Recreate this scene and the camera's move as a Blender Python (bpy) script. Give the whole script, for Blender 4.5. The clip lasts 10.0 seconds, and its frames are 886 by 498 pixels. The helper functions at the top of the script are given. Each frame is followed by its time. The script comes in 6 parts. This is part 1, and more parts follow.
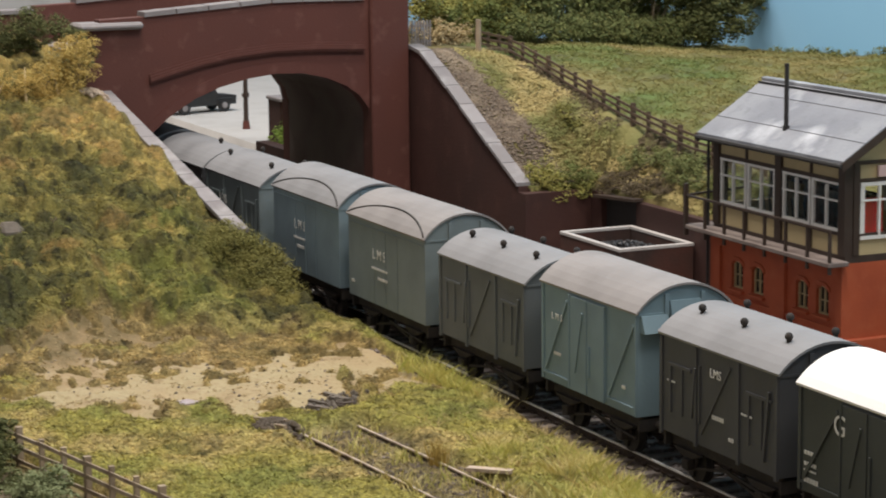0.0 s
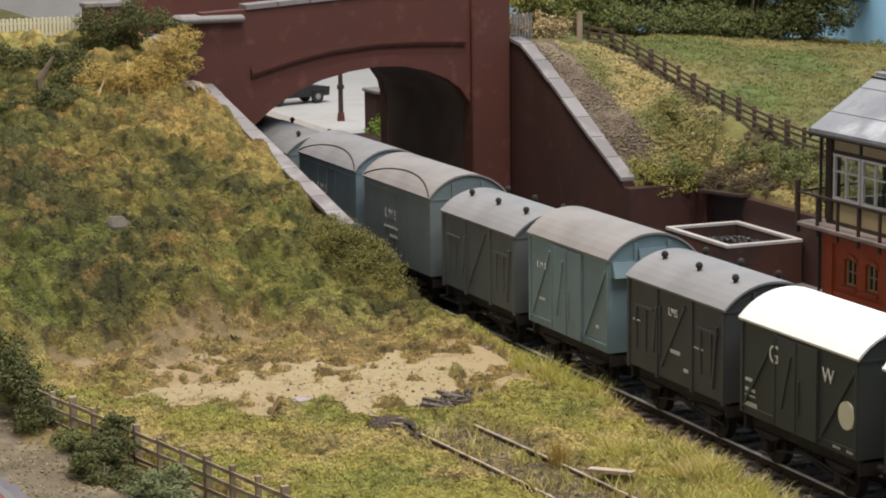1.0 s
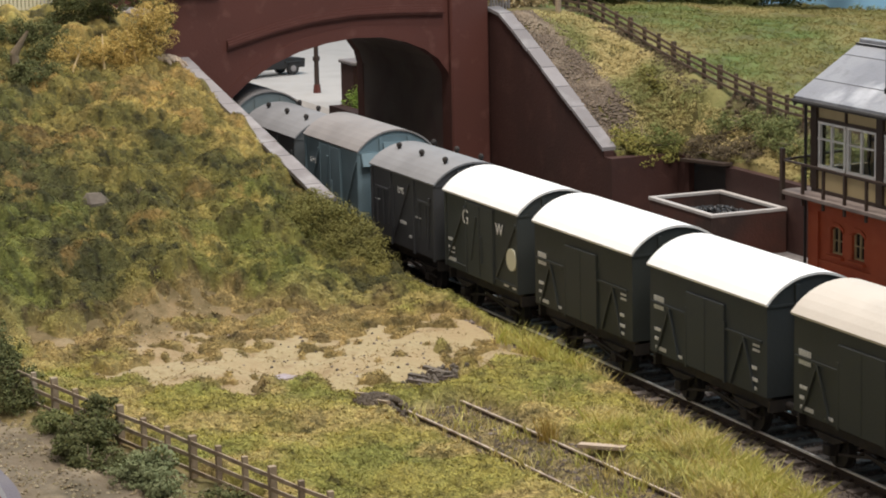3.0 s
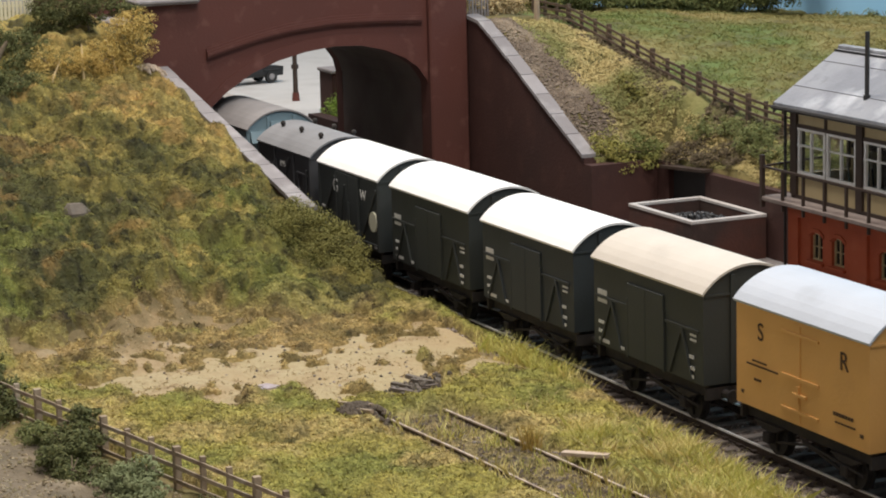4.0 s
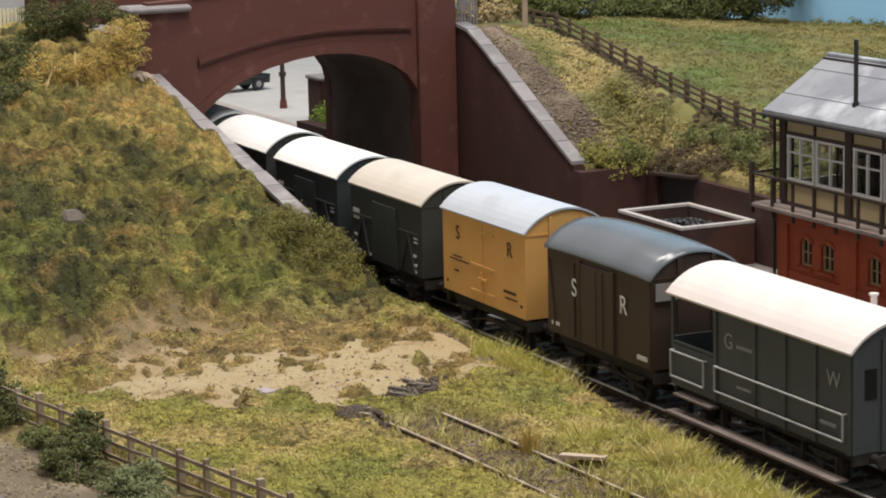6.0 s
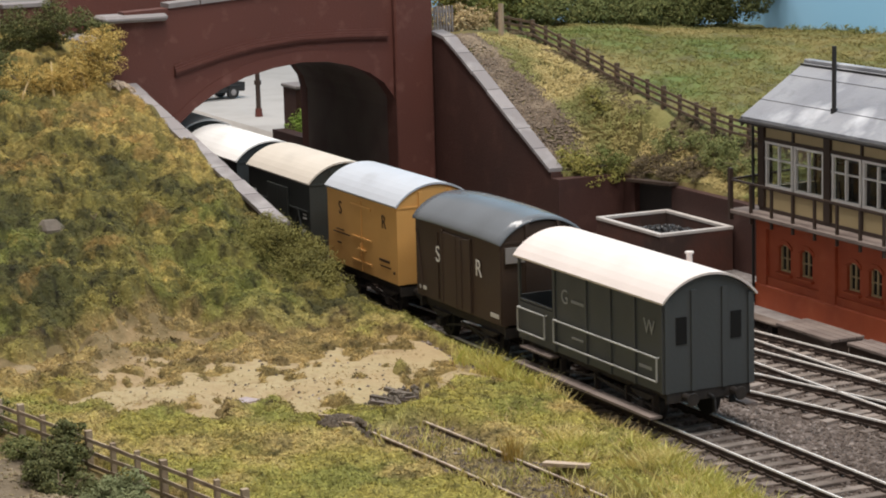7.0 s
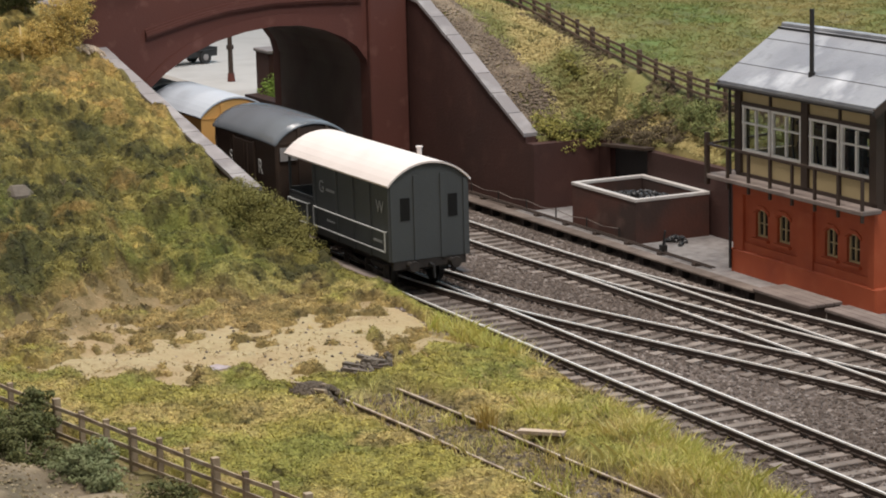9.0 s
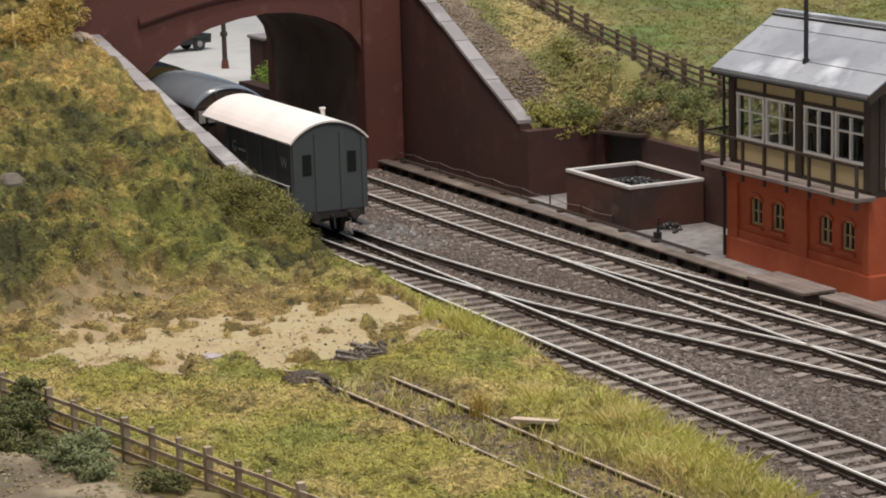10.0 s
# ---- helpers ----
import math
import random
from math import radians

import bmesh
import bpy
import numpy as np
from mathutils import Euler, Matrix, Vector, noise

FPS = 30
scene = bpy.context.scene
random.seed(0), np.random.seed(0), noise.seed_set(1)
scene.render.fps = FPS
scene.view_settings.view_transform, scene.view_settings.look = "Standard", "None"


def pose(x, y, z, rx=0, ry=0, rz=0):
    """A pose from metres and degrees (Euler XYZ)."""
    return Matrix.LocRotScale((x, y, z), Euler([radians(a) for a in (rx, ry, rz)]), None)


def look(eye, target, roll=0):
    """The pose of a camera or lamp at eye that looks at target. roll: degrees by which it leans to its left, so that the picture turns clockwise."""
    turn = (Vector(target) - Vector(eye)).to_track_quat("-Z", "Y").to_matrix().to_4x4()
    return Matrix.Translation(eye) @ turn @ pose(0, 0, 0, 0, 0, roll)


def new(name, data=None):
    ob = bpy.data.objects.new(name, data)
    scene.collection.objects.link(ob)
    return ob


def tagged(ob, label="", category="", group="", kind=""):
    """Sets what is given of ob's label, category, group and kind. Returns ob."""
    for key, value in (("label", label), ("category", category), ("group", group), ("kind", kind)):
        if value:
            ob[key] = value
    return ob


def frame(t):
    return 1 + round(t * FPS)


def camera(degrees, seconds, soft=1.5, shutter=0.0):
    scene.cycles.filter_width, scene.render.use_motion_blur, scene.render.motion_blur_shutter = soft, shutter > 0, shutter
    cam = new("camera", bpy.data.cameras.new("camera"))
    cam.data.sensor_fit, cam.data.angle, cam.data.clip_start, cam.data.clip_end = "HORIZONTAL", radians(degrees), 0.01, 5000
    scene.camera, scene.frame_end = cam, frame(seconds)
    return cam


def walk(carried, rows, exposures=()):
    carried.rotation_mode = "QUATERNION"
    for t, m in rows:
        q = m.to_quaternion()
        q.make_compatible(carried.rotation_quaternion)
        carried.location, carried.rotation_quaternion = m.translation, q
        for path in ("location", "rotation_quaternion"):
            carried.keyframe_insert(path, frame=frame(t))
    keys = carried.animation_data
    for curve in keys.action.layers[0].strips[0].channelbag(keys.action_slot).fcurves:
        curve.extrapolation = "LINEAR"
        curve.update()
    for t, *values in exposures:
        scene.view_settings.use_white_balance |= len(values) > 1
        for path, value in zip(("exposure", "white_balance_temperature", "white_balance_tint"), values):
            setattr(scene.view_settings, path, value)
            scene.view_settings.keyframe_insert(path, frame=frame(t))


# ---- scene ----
# A model railway layout in 4 mm scale. Lengths below are written in centimetres; CM turns them into metres.
CM = 0.01
LENS = 20.94
PATH = [  # seconds, eye x y z (cm), yaw to the left of +y, pitch, roll (degrees)
    (0, 69.317, -35.394, 18.300, 65.785, -9.582, -0.586),
    (0.5, 68.811, -36.234, 18.468, 67.771, -9.453, -0.920),
    (1, 68.089, -36.472, 18.510, 67.482, -9.856, -0.667),
    (1.5, 67.580, -36.646, 18.523, 67.336, -9.891, -0.574),
    (2, 67.228, -36.628, 18.544, 67.033, -10.096, -0.804),
    (2.5, 66.999, -36.542, 18.512, 66.994, -10.528, -1.235),
    (3.8, 67.162, -36.423, 18.610, 66.345, -10.572, -1.287),
    (4, 67.083, -36.664, 18.658, 66.244, -10.502, -1.456),
    (4.5, 67.233, -36.987, 18.653, 66.122, -10.348, -1.478),
    (5, 67.376, -37.171, 18.728, 66.159, -10.359, -1.516),
    (5.5, 67.630, -37.413, 18.751, 65.993, -10.393, -1.449),
    (7, 67.465, -37.967, 18.847, 64.913, -10.203, -1.575),
    (7.5, 67.039, -37.800, 18.746, 64.849, -10.403, -1.848),
    (8, 66.649, -37.522, 18.670, 64.640, -10.804, -1.719),
    (8.5, 66.584, -37.596, 18.619, 64.395, -10.921, -1.541),
    (9, 66.610, -37.518, 18.618, 64.326, -11.011, -1.518),
    (9.5, 66.709, -37.448, 18.599, 64.197, -11.130, -1.488),
    (10, 66.470, -37.349, 18.643, 64.240, -11.352, -1.579),
]


def view(x, y, z, yaw, pitch, roll):
    a, b = radians(yaw), radians(pitch)
    ahead = Vector((-math.sin(a) * math.cos(b), math.cos(a) * math.cos(b), math.sin(b)))
    eye = Vector((x, y, z)) * CM
    return look(eye, eye + ahead, roll)


cam = camera(LENS, 10.0, soft=1.9, shutter=0.15)
walk(cam, [(t, view(*p)) for t, *p in PATH])

# ---- light: soft hall light and the layout's own overhead strip lamps ----
world = bpy.data.worlds.new("hall")
scene.world = world
world.use_nodes = True
world.node_tree.nodes["Background"].inputs[0].default_value = (1.0, 0.95, 0.93, 1)
world.node_tree.nodes["Background"].inputs[1].default_value = 0.33


def lamp(name, x, y, z, tx, ty, tz, sx, sy, watts, colour):
    data = bpy.data.lights.new(name, "AREA")
    data.shape, data.size, data.size_y, data.energy, data.color = "RECTANGLE", sx * CM, sy * CM, watts, colour
    ob = new(name, data)
    ob.matrix_world = look(Vector((x, y, z)) * CM, Vector((tx, ty, tz)) * CM)
    return ob


for lx in (-84, -46, -10, 24):
    lamp("hanging_lamp", lx, -6, 86, lx * 0.85, 2, 0, 14, 14, 2.3 if lx < -60 else 3.05, (1.0, 0.925, 0.855))
lamp("hanging_lamp", 50, 14, 90, 6, 2, 0, 22, 22, 3.0, (1.0, 0.935, 0.89))
scene.view_settings.exposure = 0.0


# ---- materials ----
def mat(name, base, rough=0.8, spots=(), bump=0.0, bump_scale=400.0, metal=0.0, island=None, vary=None):
    """Base colour with layers of noise: each spot is (colour, scale, low, high, strength)."""
    m = bpy.data.materials.new(name)
    m.use_nodes = True
    n, l = m.node_tree.nodes, m.node_tree.links
    b = n["Principled BSDF"]
    b.inputs["Roughness"].default_value, b.inputs["Metallic"].default_value = rough, metal
    c = n.new("ShaderNodeTexCoord")
    rgb = n.new("ShaderNodeRGB")
    rgb.outputs[0].default_value = (*base, 1)
    out = rgb.outputs[0]
    if vary:
        o, x = n.new("ShaderNodeObjectInfo"), n.new("ShaderNodeMixRGB")
        x.inputs[2].default_value = (*vary, 1)
        l.new(o.outputs["Random"], x.inputs[0])
        l.new(out, x.inputs[1])
        out = x.outputs[0]
    if island:
        g, r = n.new("ShaderNodeNewGeometry"), n.new("ShaderNodeValToRGB")
        e = r.color_ramp.elements
        while len(e) < len(island):
            e.new(0.5)
        for k, col in enumerate(island):
            e[k].position, e[k].color = k / (len(island) - 1), (*col, 1)
        l.new(g.outputs["Random Per Island"], r.inputs[0])
        out = r.outputs[0]
    for col, scale, low, high, strength in spots:
        t, r, x = n.new("ShaderNodeTexNoise"), n.new("ShaderNodeMapRange"), n.new("ShaderNodeMixRGB")
        t.inputs["Scale"].default_value, t.inputs["Detail"].default_value = scale, 6
        r.inputs[1].default_value, r.inputs[2].default_value, r.inputs[4].default_value = low, high, strength
        x.inputs[2].default_value = (*col, 1)
        l.new(c.outputs["Object"], t.inputs["Vector"])
        l.new(t.outputs[0], r.inputs[0])
        l.new(r.outputs[0], x.inputs[0])
        l.new(out, x.inputs[1])
        out = x.outputs[0]
    l.new(out, b.inputs["Base Color"])
    if bump:
        t, u = n.new("ShaderNodeTexNoise"), n.new("ShaderNodeBump")
        t.inputs["Scale"].default_value, t.inputs["Detail"].default_value = bump_scale, 8
        u.inputs["Strength"].default_value, u.inputs["Distance"].default_value = bump, 0.0006
        l.new(c.outputs["Object"], t.inputs["Vector"])
        l.new(t.outputs[0], u.inputs["Height"])
        l.new(u.outputs[0], b.inputs["Normal"])
    return m


M = {}
M["brown"] = mat("brown_brick_paint", (0.056, 0.0195, 0.014), 0.75, [((0.034, 0.014, 0.011), 25, 0.4, 0.75, 0.8), ((0.1, 0.042, 0.03), 90, 0.55, 0.8, 0.5)], 0.25, 900)
M["bridge"] = mat("bridge_brick_paint", (0.106, 0.032, 0.0225), 0.75, [((0.085, 0.028, 0.02), 20, 0.4, 0.7, 0.8), ((0.22, 0.10, 0.08), 120, 0.58, 0.8, 0.5)], 0.2, 900)
# base colour lifted to make up for weak light under the arch
M["abutment"] = mat("lightened_brick", (0.16, 0.125, 0.108), 0.85, [((0.08, 0.042, 0.037), 18, 0.42, 0.66, 0.75), ((0.17, 0.14, 0.12), 60, 0.5, 0.75, 0.6)], 0.2, 700)
M["stone"] = mat("grey_coping_stone", (0.29, 0.265, 0.265), 0.85, vary=(0.2, 0.18, 0.18), bump=0.3, bump_scale=1200, spots=[((0.23, 0.21, 0.21), 130, 0.45, 0.7, 0.6), ((0.5, 0.48, 0.47), 60, 0.55, 0.75, 0.5)])
M["orange"] = mat("orange_brick", (0.42, 0.085, 0.03), 0.7, [((0.3, 0.055, 0.022), 60, 0.45, 0.75, 0.7), ((0.5, 0.14, 0.06), 220, 0.5, 0.8, 0.4)], 0.15, 900)
M["cream"] = mat("cream_boarding", (0.50, 0.40, 0.22), 0.6, [((0.38, 0.30, 0.17), 120, 0.5, 0.8, 0.6)], 0.1, 900)
M["dkbrown"] = mat("dark_brown_timber", (0.045, 0.028, 0.02), 0.6, [((0.07, 0.05, 0.04), 200, 0.5, 0.8, 0.5)], 0.1, 900)
M["white"] = mat("white_window_paint", (0.78, 0.77, 0.74), 0.5, [((0.6, 0.58, 0.55), 250, 0.55, 0.8, 0.4)])
M["rim"] = mat("pale_rim_stone", (0.5, 0.47, 0.45), 0.8, [((0.36, 0.33, 0.31), 120, 0.45, 0.7, 0.6)], 0.2, 900)
M["slate"] = mat("slate_roof_paper", (0.25, 0.262, 0.29), 0.5, [((0.17, 0.18, 0.21), 30, 0.45, 0.62, 0.8), ((0.6, 0.62, 0.66), 34, 0.59, 0.72, 0.75), ((0.14, 0.15, 0.17), 170, 0.56, 0.72, 0.6)], 0.25, 800)
M["black"] = mat("black_iron", (0.018, 0.017, 0.017), 0.6, [((0.04, 0.035, 0.03), 300, 0.5, 0.8, 0.5)], 0.1, 900)
M["under"] = mat("weathered_underframe", (0.022, 0.018, 0.016), 0.8, [((0.05, 0.038, 0.03), 250, 0.45, 0.75, 0.7)], 0.2, 900)
# near-white diffuse base stands for the glint of polished rail; spots are wear
M["rail"] = mat("rail_top_painted_glint", (0.93, 0.9, 0.86), 0.28, [((0.55, 0.47, 0.4), 110, 0.55, 0.72, 0.6)], metal=0.1)
M["rusthead"] = mat("rusty_rail_head", (0.55, 0.45, 0.36), 0.6, [((0.15, 0.09, 0.06), 150, 0.45, 0.7, 0.7)], metal=0.2)
M["rust"] = mat("rusty_rail_side", (0.045, 0.03, 0.023), 0.8, [((0.085, 0.05, 0.034), 200, 0.45, 0.75, 0.6)], 0.2, 900)
M["sleeper"] = mat("weathered_sleeper", (0.27, 0.225, 0.195), 0.85, vary=(0.09, 0.066, 0.053), bump=0.3, bump_scale=900, spots=[((0.10, 0.078, 0.062), 160, 0.4, 0.66, 0.85), ((0.31, 0.265, 0.23), 70, 0.52, 0.72, 0.6)])
M["ballast"] = mat("ballast", (0.135, 0.104, 0.088), 0.9, [((0.06, 0.046, 0.04), 500, 0.4, 0.65, 0.9), ((0.24, 0.2, 0.175), 700, 0.5, 0.7, 0.7), ((0.085, 0.06, 0.046), 12, 0.4, 0.65, 0.7)], 1.0, 900)
M["boards"] = mat("grey_timber_boards", (0.21, 0.17, 0.15), 0.85, [((0.12, 0.09, 0.08), 90, 0.4, 0.7, 0.8)], 0.3, 900)
M["fence"] = mat("weathered_fence_timber", (0.36, 0.28, 0.195), 0.85, [((0.17, 0.12, 0.085), 140, 0.45, 0.66, 0.75), ((0.55, 0.47, 0.37), 120, 0.54, 0.72, 0.6)], 0.3, 900)
M["soil"] = mat("scenic_ground", (0.24, 0.18, 0.07), 0.95, [((0.10, 0.10, 0.03), 30, 0.4, 0.65, 0.9), ((0.25, 0.19, 0.09), 60, 0.5, 0.7, 0.7), ((0.06, 0.05, 0.02), 250, 0.45, 0.7, 0.6)], 1.0, 700)
M["turf"] = mat("field_turf", (0.17, 0.17, 0.055), 0.95, [((0.3, 0.245, 0.1), 12, 0.5, 0.64, 0.7), ((0.1, 0.16, 0.04), 18, 0.5, 0.66, 0.8), ((0.1, 0.085, 0.04), 60, 0.5, 0.65, 0.7)], 1.0, 600)
M["mat"] = mat("bank_matting", (0.10, 0.09, 0.026), 0.95, [((0.2, 0.145, 0.05), 25, 0.45, 0.65, 0.8), ((0.045, 0.045, 0.015), 150, 0.45, 0.7, 0.7)], 1.0, 600)
M["sand"] = mat("sandy_earth", (0.37, 0.3, 0.168), 0.95, [((0.36, 0.26, 0.145), 24, 0.45, 0.62, 0.7), ((0.25, 0.175, 0.09), 120, 0.55, 0.68, 0.7), ((0.48, 0.4, 0.265), 20, 0.53, 0.7, 0.7), ((0.3, 0.22, 0.12), 400, 0.5, 0.7, 0.5)], 1.0, 500)
def earthy(m, soil, dark):
    """Bare earth that turns to brown soil where the ground's own "bare" value falls."""
    n, l = m.node_tree.nodes, m.node_tree.links
    b = n["Principled BSDF"]
    sandy_out = b.inputs["Base Color"].links[0].from_socket
    a, c = n.new("ShaderNodeAttribute"), n.new("ShaderNodeTexCoord")
    a.attribute_name = "bare"
    out = sandy_out
    for col, scale, low, high, pull in ((soil, 55, 0.85, 1.3, 0.9), (dark, 190, 0.62, 0.98, 0.8)):
        t, s, r, x = n.new("ShaderNodeTexNoise"), n.new("ShaderNodeMath"), n.new("ShaderNodeMapRange"), n.new("ShaderNodeMixRGB")
        t.inputs["Scale"].default_value, t.inputs["Detail"].default_value = scale, 7
        s.operation = "ADD"
        r.inputs[1].default_value, r.inputs[2].default_value = low, high
        r.inputs[3].default_value, r.inputs[4].default_value = pull, 0.0
        x.inputs[2].default_value = (*col, 1)
        l.new(c.outputs["Object"], t.inputs["Vector"])
        l.new(t.outputs[0], s.inputs[0])
        l.new(a.outputs["Fac"], s.inputs[1])
        l.new(s.outputs[0], r.inputs[0])
        l.new(r.outputs[0], x.inputs[0])
        l.new(out, x.inputs[1])
        out = x.outputs[0]
    l.new(out, b.inputs["Base Color"])


earthy(M["sand"], (0.25, 0.175, 0.085), (0.11, 0.085, 0.035))
M["yard"] = mat("pale_yard_surface", (0.50, 0.48, 0.46), 0.9, [((0.4, 0.38, 0.36), 40, 0.45, 0.7, 0.6)], 0.3, 700)
M["cinder"] = mat("grey_cinder", (0.25, 0.23, 0.22), 0.9, [((0.1, 0.085, 0.08), 45, 0.5, 0.68, 0.8), ((0.14, 0.12, 0.12), 200, 0.45, 0.7, 0.8), ((0.42, 0.4, 0.39), 90, 0.55, 0.75, 0.5)], 0.8, 900)
M["tarmac"] = mat("dark_tarmac", (0.15, 0.14, 0.16), 0.9, [((0.2, 0.18, 0.17), 90, 0.5, 0.75, 0.6)], 0.5, 900)
M["sky"] = mat("painted_sky_board", (0.28, 0.56, 0.83), 0.7, [((0.4, 0.64, 0.85), 4, 0.45, 0.75, 0.5)])
M["glass"] = mat("dark_glass", (0.03, 0.03, 0.03), 0.25)
M["glass"].node_tree.nodes["Principled BSDF"].inputs["Specular IOR Level"].default_value = 0.2
M["red"] = mat("red_paint", (0.55, 0.04, 0.03), 0.5, [((0.4, 0.03, 0.02), 120, 0.5, 0.8, 0.5)])
M["coal"] = mat("coal_lumps", (0.03, 0.03, 0.032), 0.45, [((0.12, 0.12, 0.12), 300, 0.55, 0.75, 0.7)], 0.5, 700)
M["brick_red"] = mat("dull_red_brown_paint", (0.12, 0.03, 0.02), 0.6, [((0.07, 0.02, 0.015), 90, 0.45, 0.7, 0.6)])
# near-black colour standing for the shade inside an opening
M["void"] = mat("painted_dark_interior", (0.004, 0.004, 0.004), 1.0)
M["path"] = mat("trodden_path", (0.17, 0.135, 0.09), 0.95, [((0.09, 0.075, 0.045), 50, 0.45, 0.68, 0.8), ((0.36, 0.29, 0.19), 45, 0.5, 0.66, 0.8), ((0.1, 0.08, 0.05), 260, 0.55, 0.7, 0.6)], 1.0, 500)
M["fence_dark"] = mat("dark_fence_timber", (0.11, 0.07, 0.045), 0.85, [((0.06, 0.04, 0.026), 200, 0.4, 0.7, 0.8), ((0.18, 0.13, 0.09), 150, 0.55, 0.75, 0.5)], 0.3, 900)
M["pink"] = mat("pale_sign_board", (0.7, 0.5, 0.48), 0.6)
M["bark"] = mat("twig_bark", (0.22, 0.17, 0.11), 0.9, [((0.12, 0.09, 0.06), 200, 0.4, 0.7, 0.8)], 0.3, 800)
# darkest noise spots of static_grass imitate shade in the crevices between clumps
M["grass"] = mat("static_grass", (0.1, 0.1, 0.03), 0.95, [((0.42, 0.33, 0.10), 45, 0.5, 0.62, 0.6), ((0.15, 0.18, 0.038), 30, 0.52, 0.62, 0.75), ((0.085, 0.085, 0.024), 85, 0.53, 0.63, 0.7)], island=[(0.225, 0.205, 0.048), (0.285, 0.255, 0.064), (0.255, 0.23, 0.055)])
M["meadow"] = mat("pale_meadow_grass", (0.1, 0.1, 0.03), 0.9, [((0.4, 0.32, 0.13), 12, 0.5, 0.64, 0.7), ((0.13, 0.18, 0.04), 18, 0.5, 0.66, 0.7)], island=[(0.15, 0.148, 0.04), (0.205, 0.19, 0.056), (0.27, 0.23, 0.085), (0.175, 0.165, 0.046)])
M["straw"] = mat("straw_grass", (0.3, 0.25, 0.1), 0.9, [((0.8, 0.66, 0.32), 26, 0.52, 0.64, 0.7)], island=[(0.5, 0.5, 0.12), (0.68, 0.61, 0.19), (0.42, 0.45, 0.1), (0.8, 0.68, 0.3)])
M["hay"] = mat("dry_hay", (0.5, 0.38, 0.18), 0.9, island=[(0.55, 0.42, 0.19), (0.68, 0.54, 0.27), (0.42, 0.32, 0.13), (0.5, 0.44, 0.15)])
M["slope"] = mat("slope_grass_fibre", (0.3, 0.25, 0.1), 0.9, [((0.52, 0.41, 0.18), 11, 0.47, 0.58, 0.85), ((0.15, 0.18, 0.05), 26, 0.52, 0.64, 0.75)], island=[(0.24, 0.24, 0.07), (0.36, 0.32, 0.11), (0.3, 0.275, 0.085), (0.42, 0.355, 0.15)])
M["bush"] = mat("dark_bush_foliage", (0.05, 0.06, 0.02), 0.9, island=[(0.055, 0.065, 0.022), (0.11, 0.12, 0.035), (0.08, 0.09, 0.028), (0.15, 0.15, 0.05)])
M["olive"] = mat("olive_bush_foliage", (0.1, 0.1, 0.03), 0.9, island=[(0.13, 0.13, 0.028), (0.23, 0.21, 0.05), (0.17, 0.16, 0.036), (0.30, 0.25, 0.07)])
M["gold"] = mat("golden_foliage", (0.4, 0.25, 0.05), 0.9, [((0.4, 0.24, 0.05), 40, 0.52, 0.66, 0.6)], island=[(0.42, 0.29, 0.07), (0.62, 0.46, 0.15), (0.5, 0.36, 0.1), (0.32, 0.23, 0.06)])
M["rusty"] = mat("russet_undergrowth", (0.25, 0.13, 0.06), 0.9, island=[(0.38, 0.2, 0.08), (0.58, 0.33, 0.13), (0.3, 0.2, 0.07)])
M["lime"] = mat("bright_green_foliage", (0.2, 0.3, 0.05), 0.9, island=[(0.22, 0.36, 0.05), (0.36, 0.5, 0.1), (0.15, 0.22, 0.04)])
M["weed"] = mat("brown_weeds", (0.1, 0.08, 0.03), 0.9, island=[(0.2, 0.15, 0.055), (0.35, 0.26, 0.1), (0.26, 0.21, 0.07), (0.45, 0.33, 0.14)])
M["yellowgreen"] = mat("yellow_green_foliage", (0.2, 0.2, 0.04), 0.9, [((0.1, 0.13, 0.035), 50, 0.48, 0.6, 0.8)], island=[(0.16, 0.17, 0.04), (0.34, 0.3, 0.07), (0.24, 0.23, 0.055), (0.42, 0.36, 0.1)])
M["mossy"] = mat("mossy_green_foliage", (0.1, 0.12, 0.04), 0.9, island=[(0.085, 0.11, 0.035), (0.17, 0.19, 0.06), (0.12, 0.14, 0.045), (0.25, 0.24, 0.08)])
M["greygreen"] = mat("grey_green_foliage", (0.1, 0.12, 0.06), 0.9, [((0.09, 0.1, 0.04), 60, 0.5, 0.65, 0.6)], island=[(0.14, 0.165, 0.07), (0.26, 0.29, 0.14), (0.19, 0.22, 0.095)])
M["tan"] = mat("tan_brambles", (0.3, 0.2, 0.1), 0.9, island=[(0.34, 0.24, 0.12), (0.52, 0.39, 0.19), (0.22, 0.16, 0.07), (0.6, 0.48, 0.28)])
M["stones"] = mat("ballast_stone", (0.15, 0.12, 0.1), 0.9, [((0.07, 0.05, 0.038), 14, 0.45, 0.65, 0.6)], island=[(0.065, 0.05, 0.042), (0.16, 0.128, 0.108), (0.1, 0.078, 0.066), (0.135, 0.105, 0.09), (0.36, 0.31, 0.28)])
M["rubble"] = mat("brown_soil_clods", (0.15, 0.12, 0.1), 0.95, [((0.34, 0.27, 0.19), 45, 0.52, 0.66, 0.6)], island=[(0.085, 0.062, 0.045), (0.17, 0.128, 0.092), (0.12, 0.09, 0.066), (0.22, 0.17, 0.125)])
M["greystone"] = mat("grey_tipped_stone", (0.2, 0.18, 0.17), 0.8, island=[(0.06, 0.052, 0.047), (0.18, 0.165, 0.155), (0.1, 0.088, 0.08), (0.34, 0.32, 0.3)])
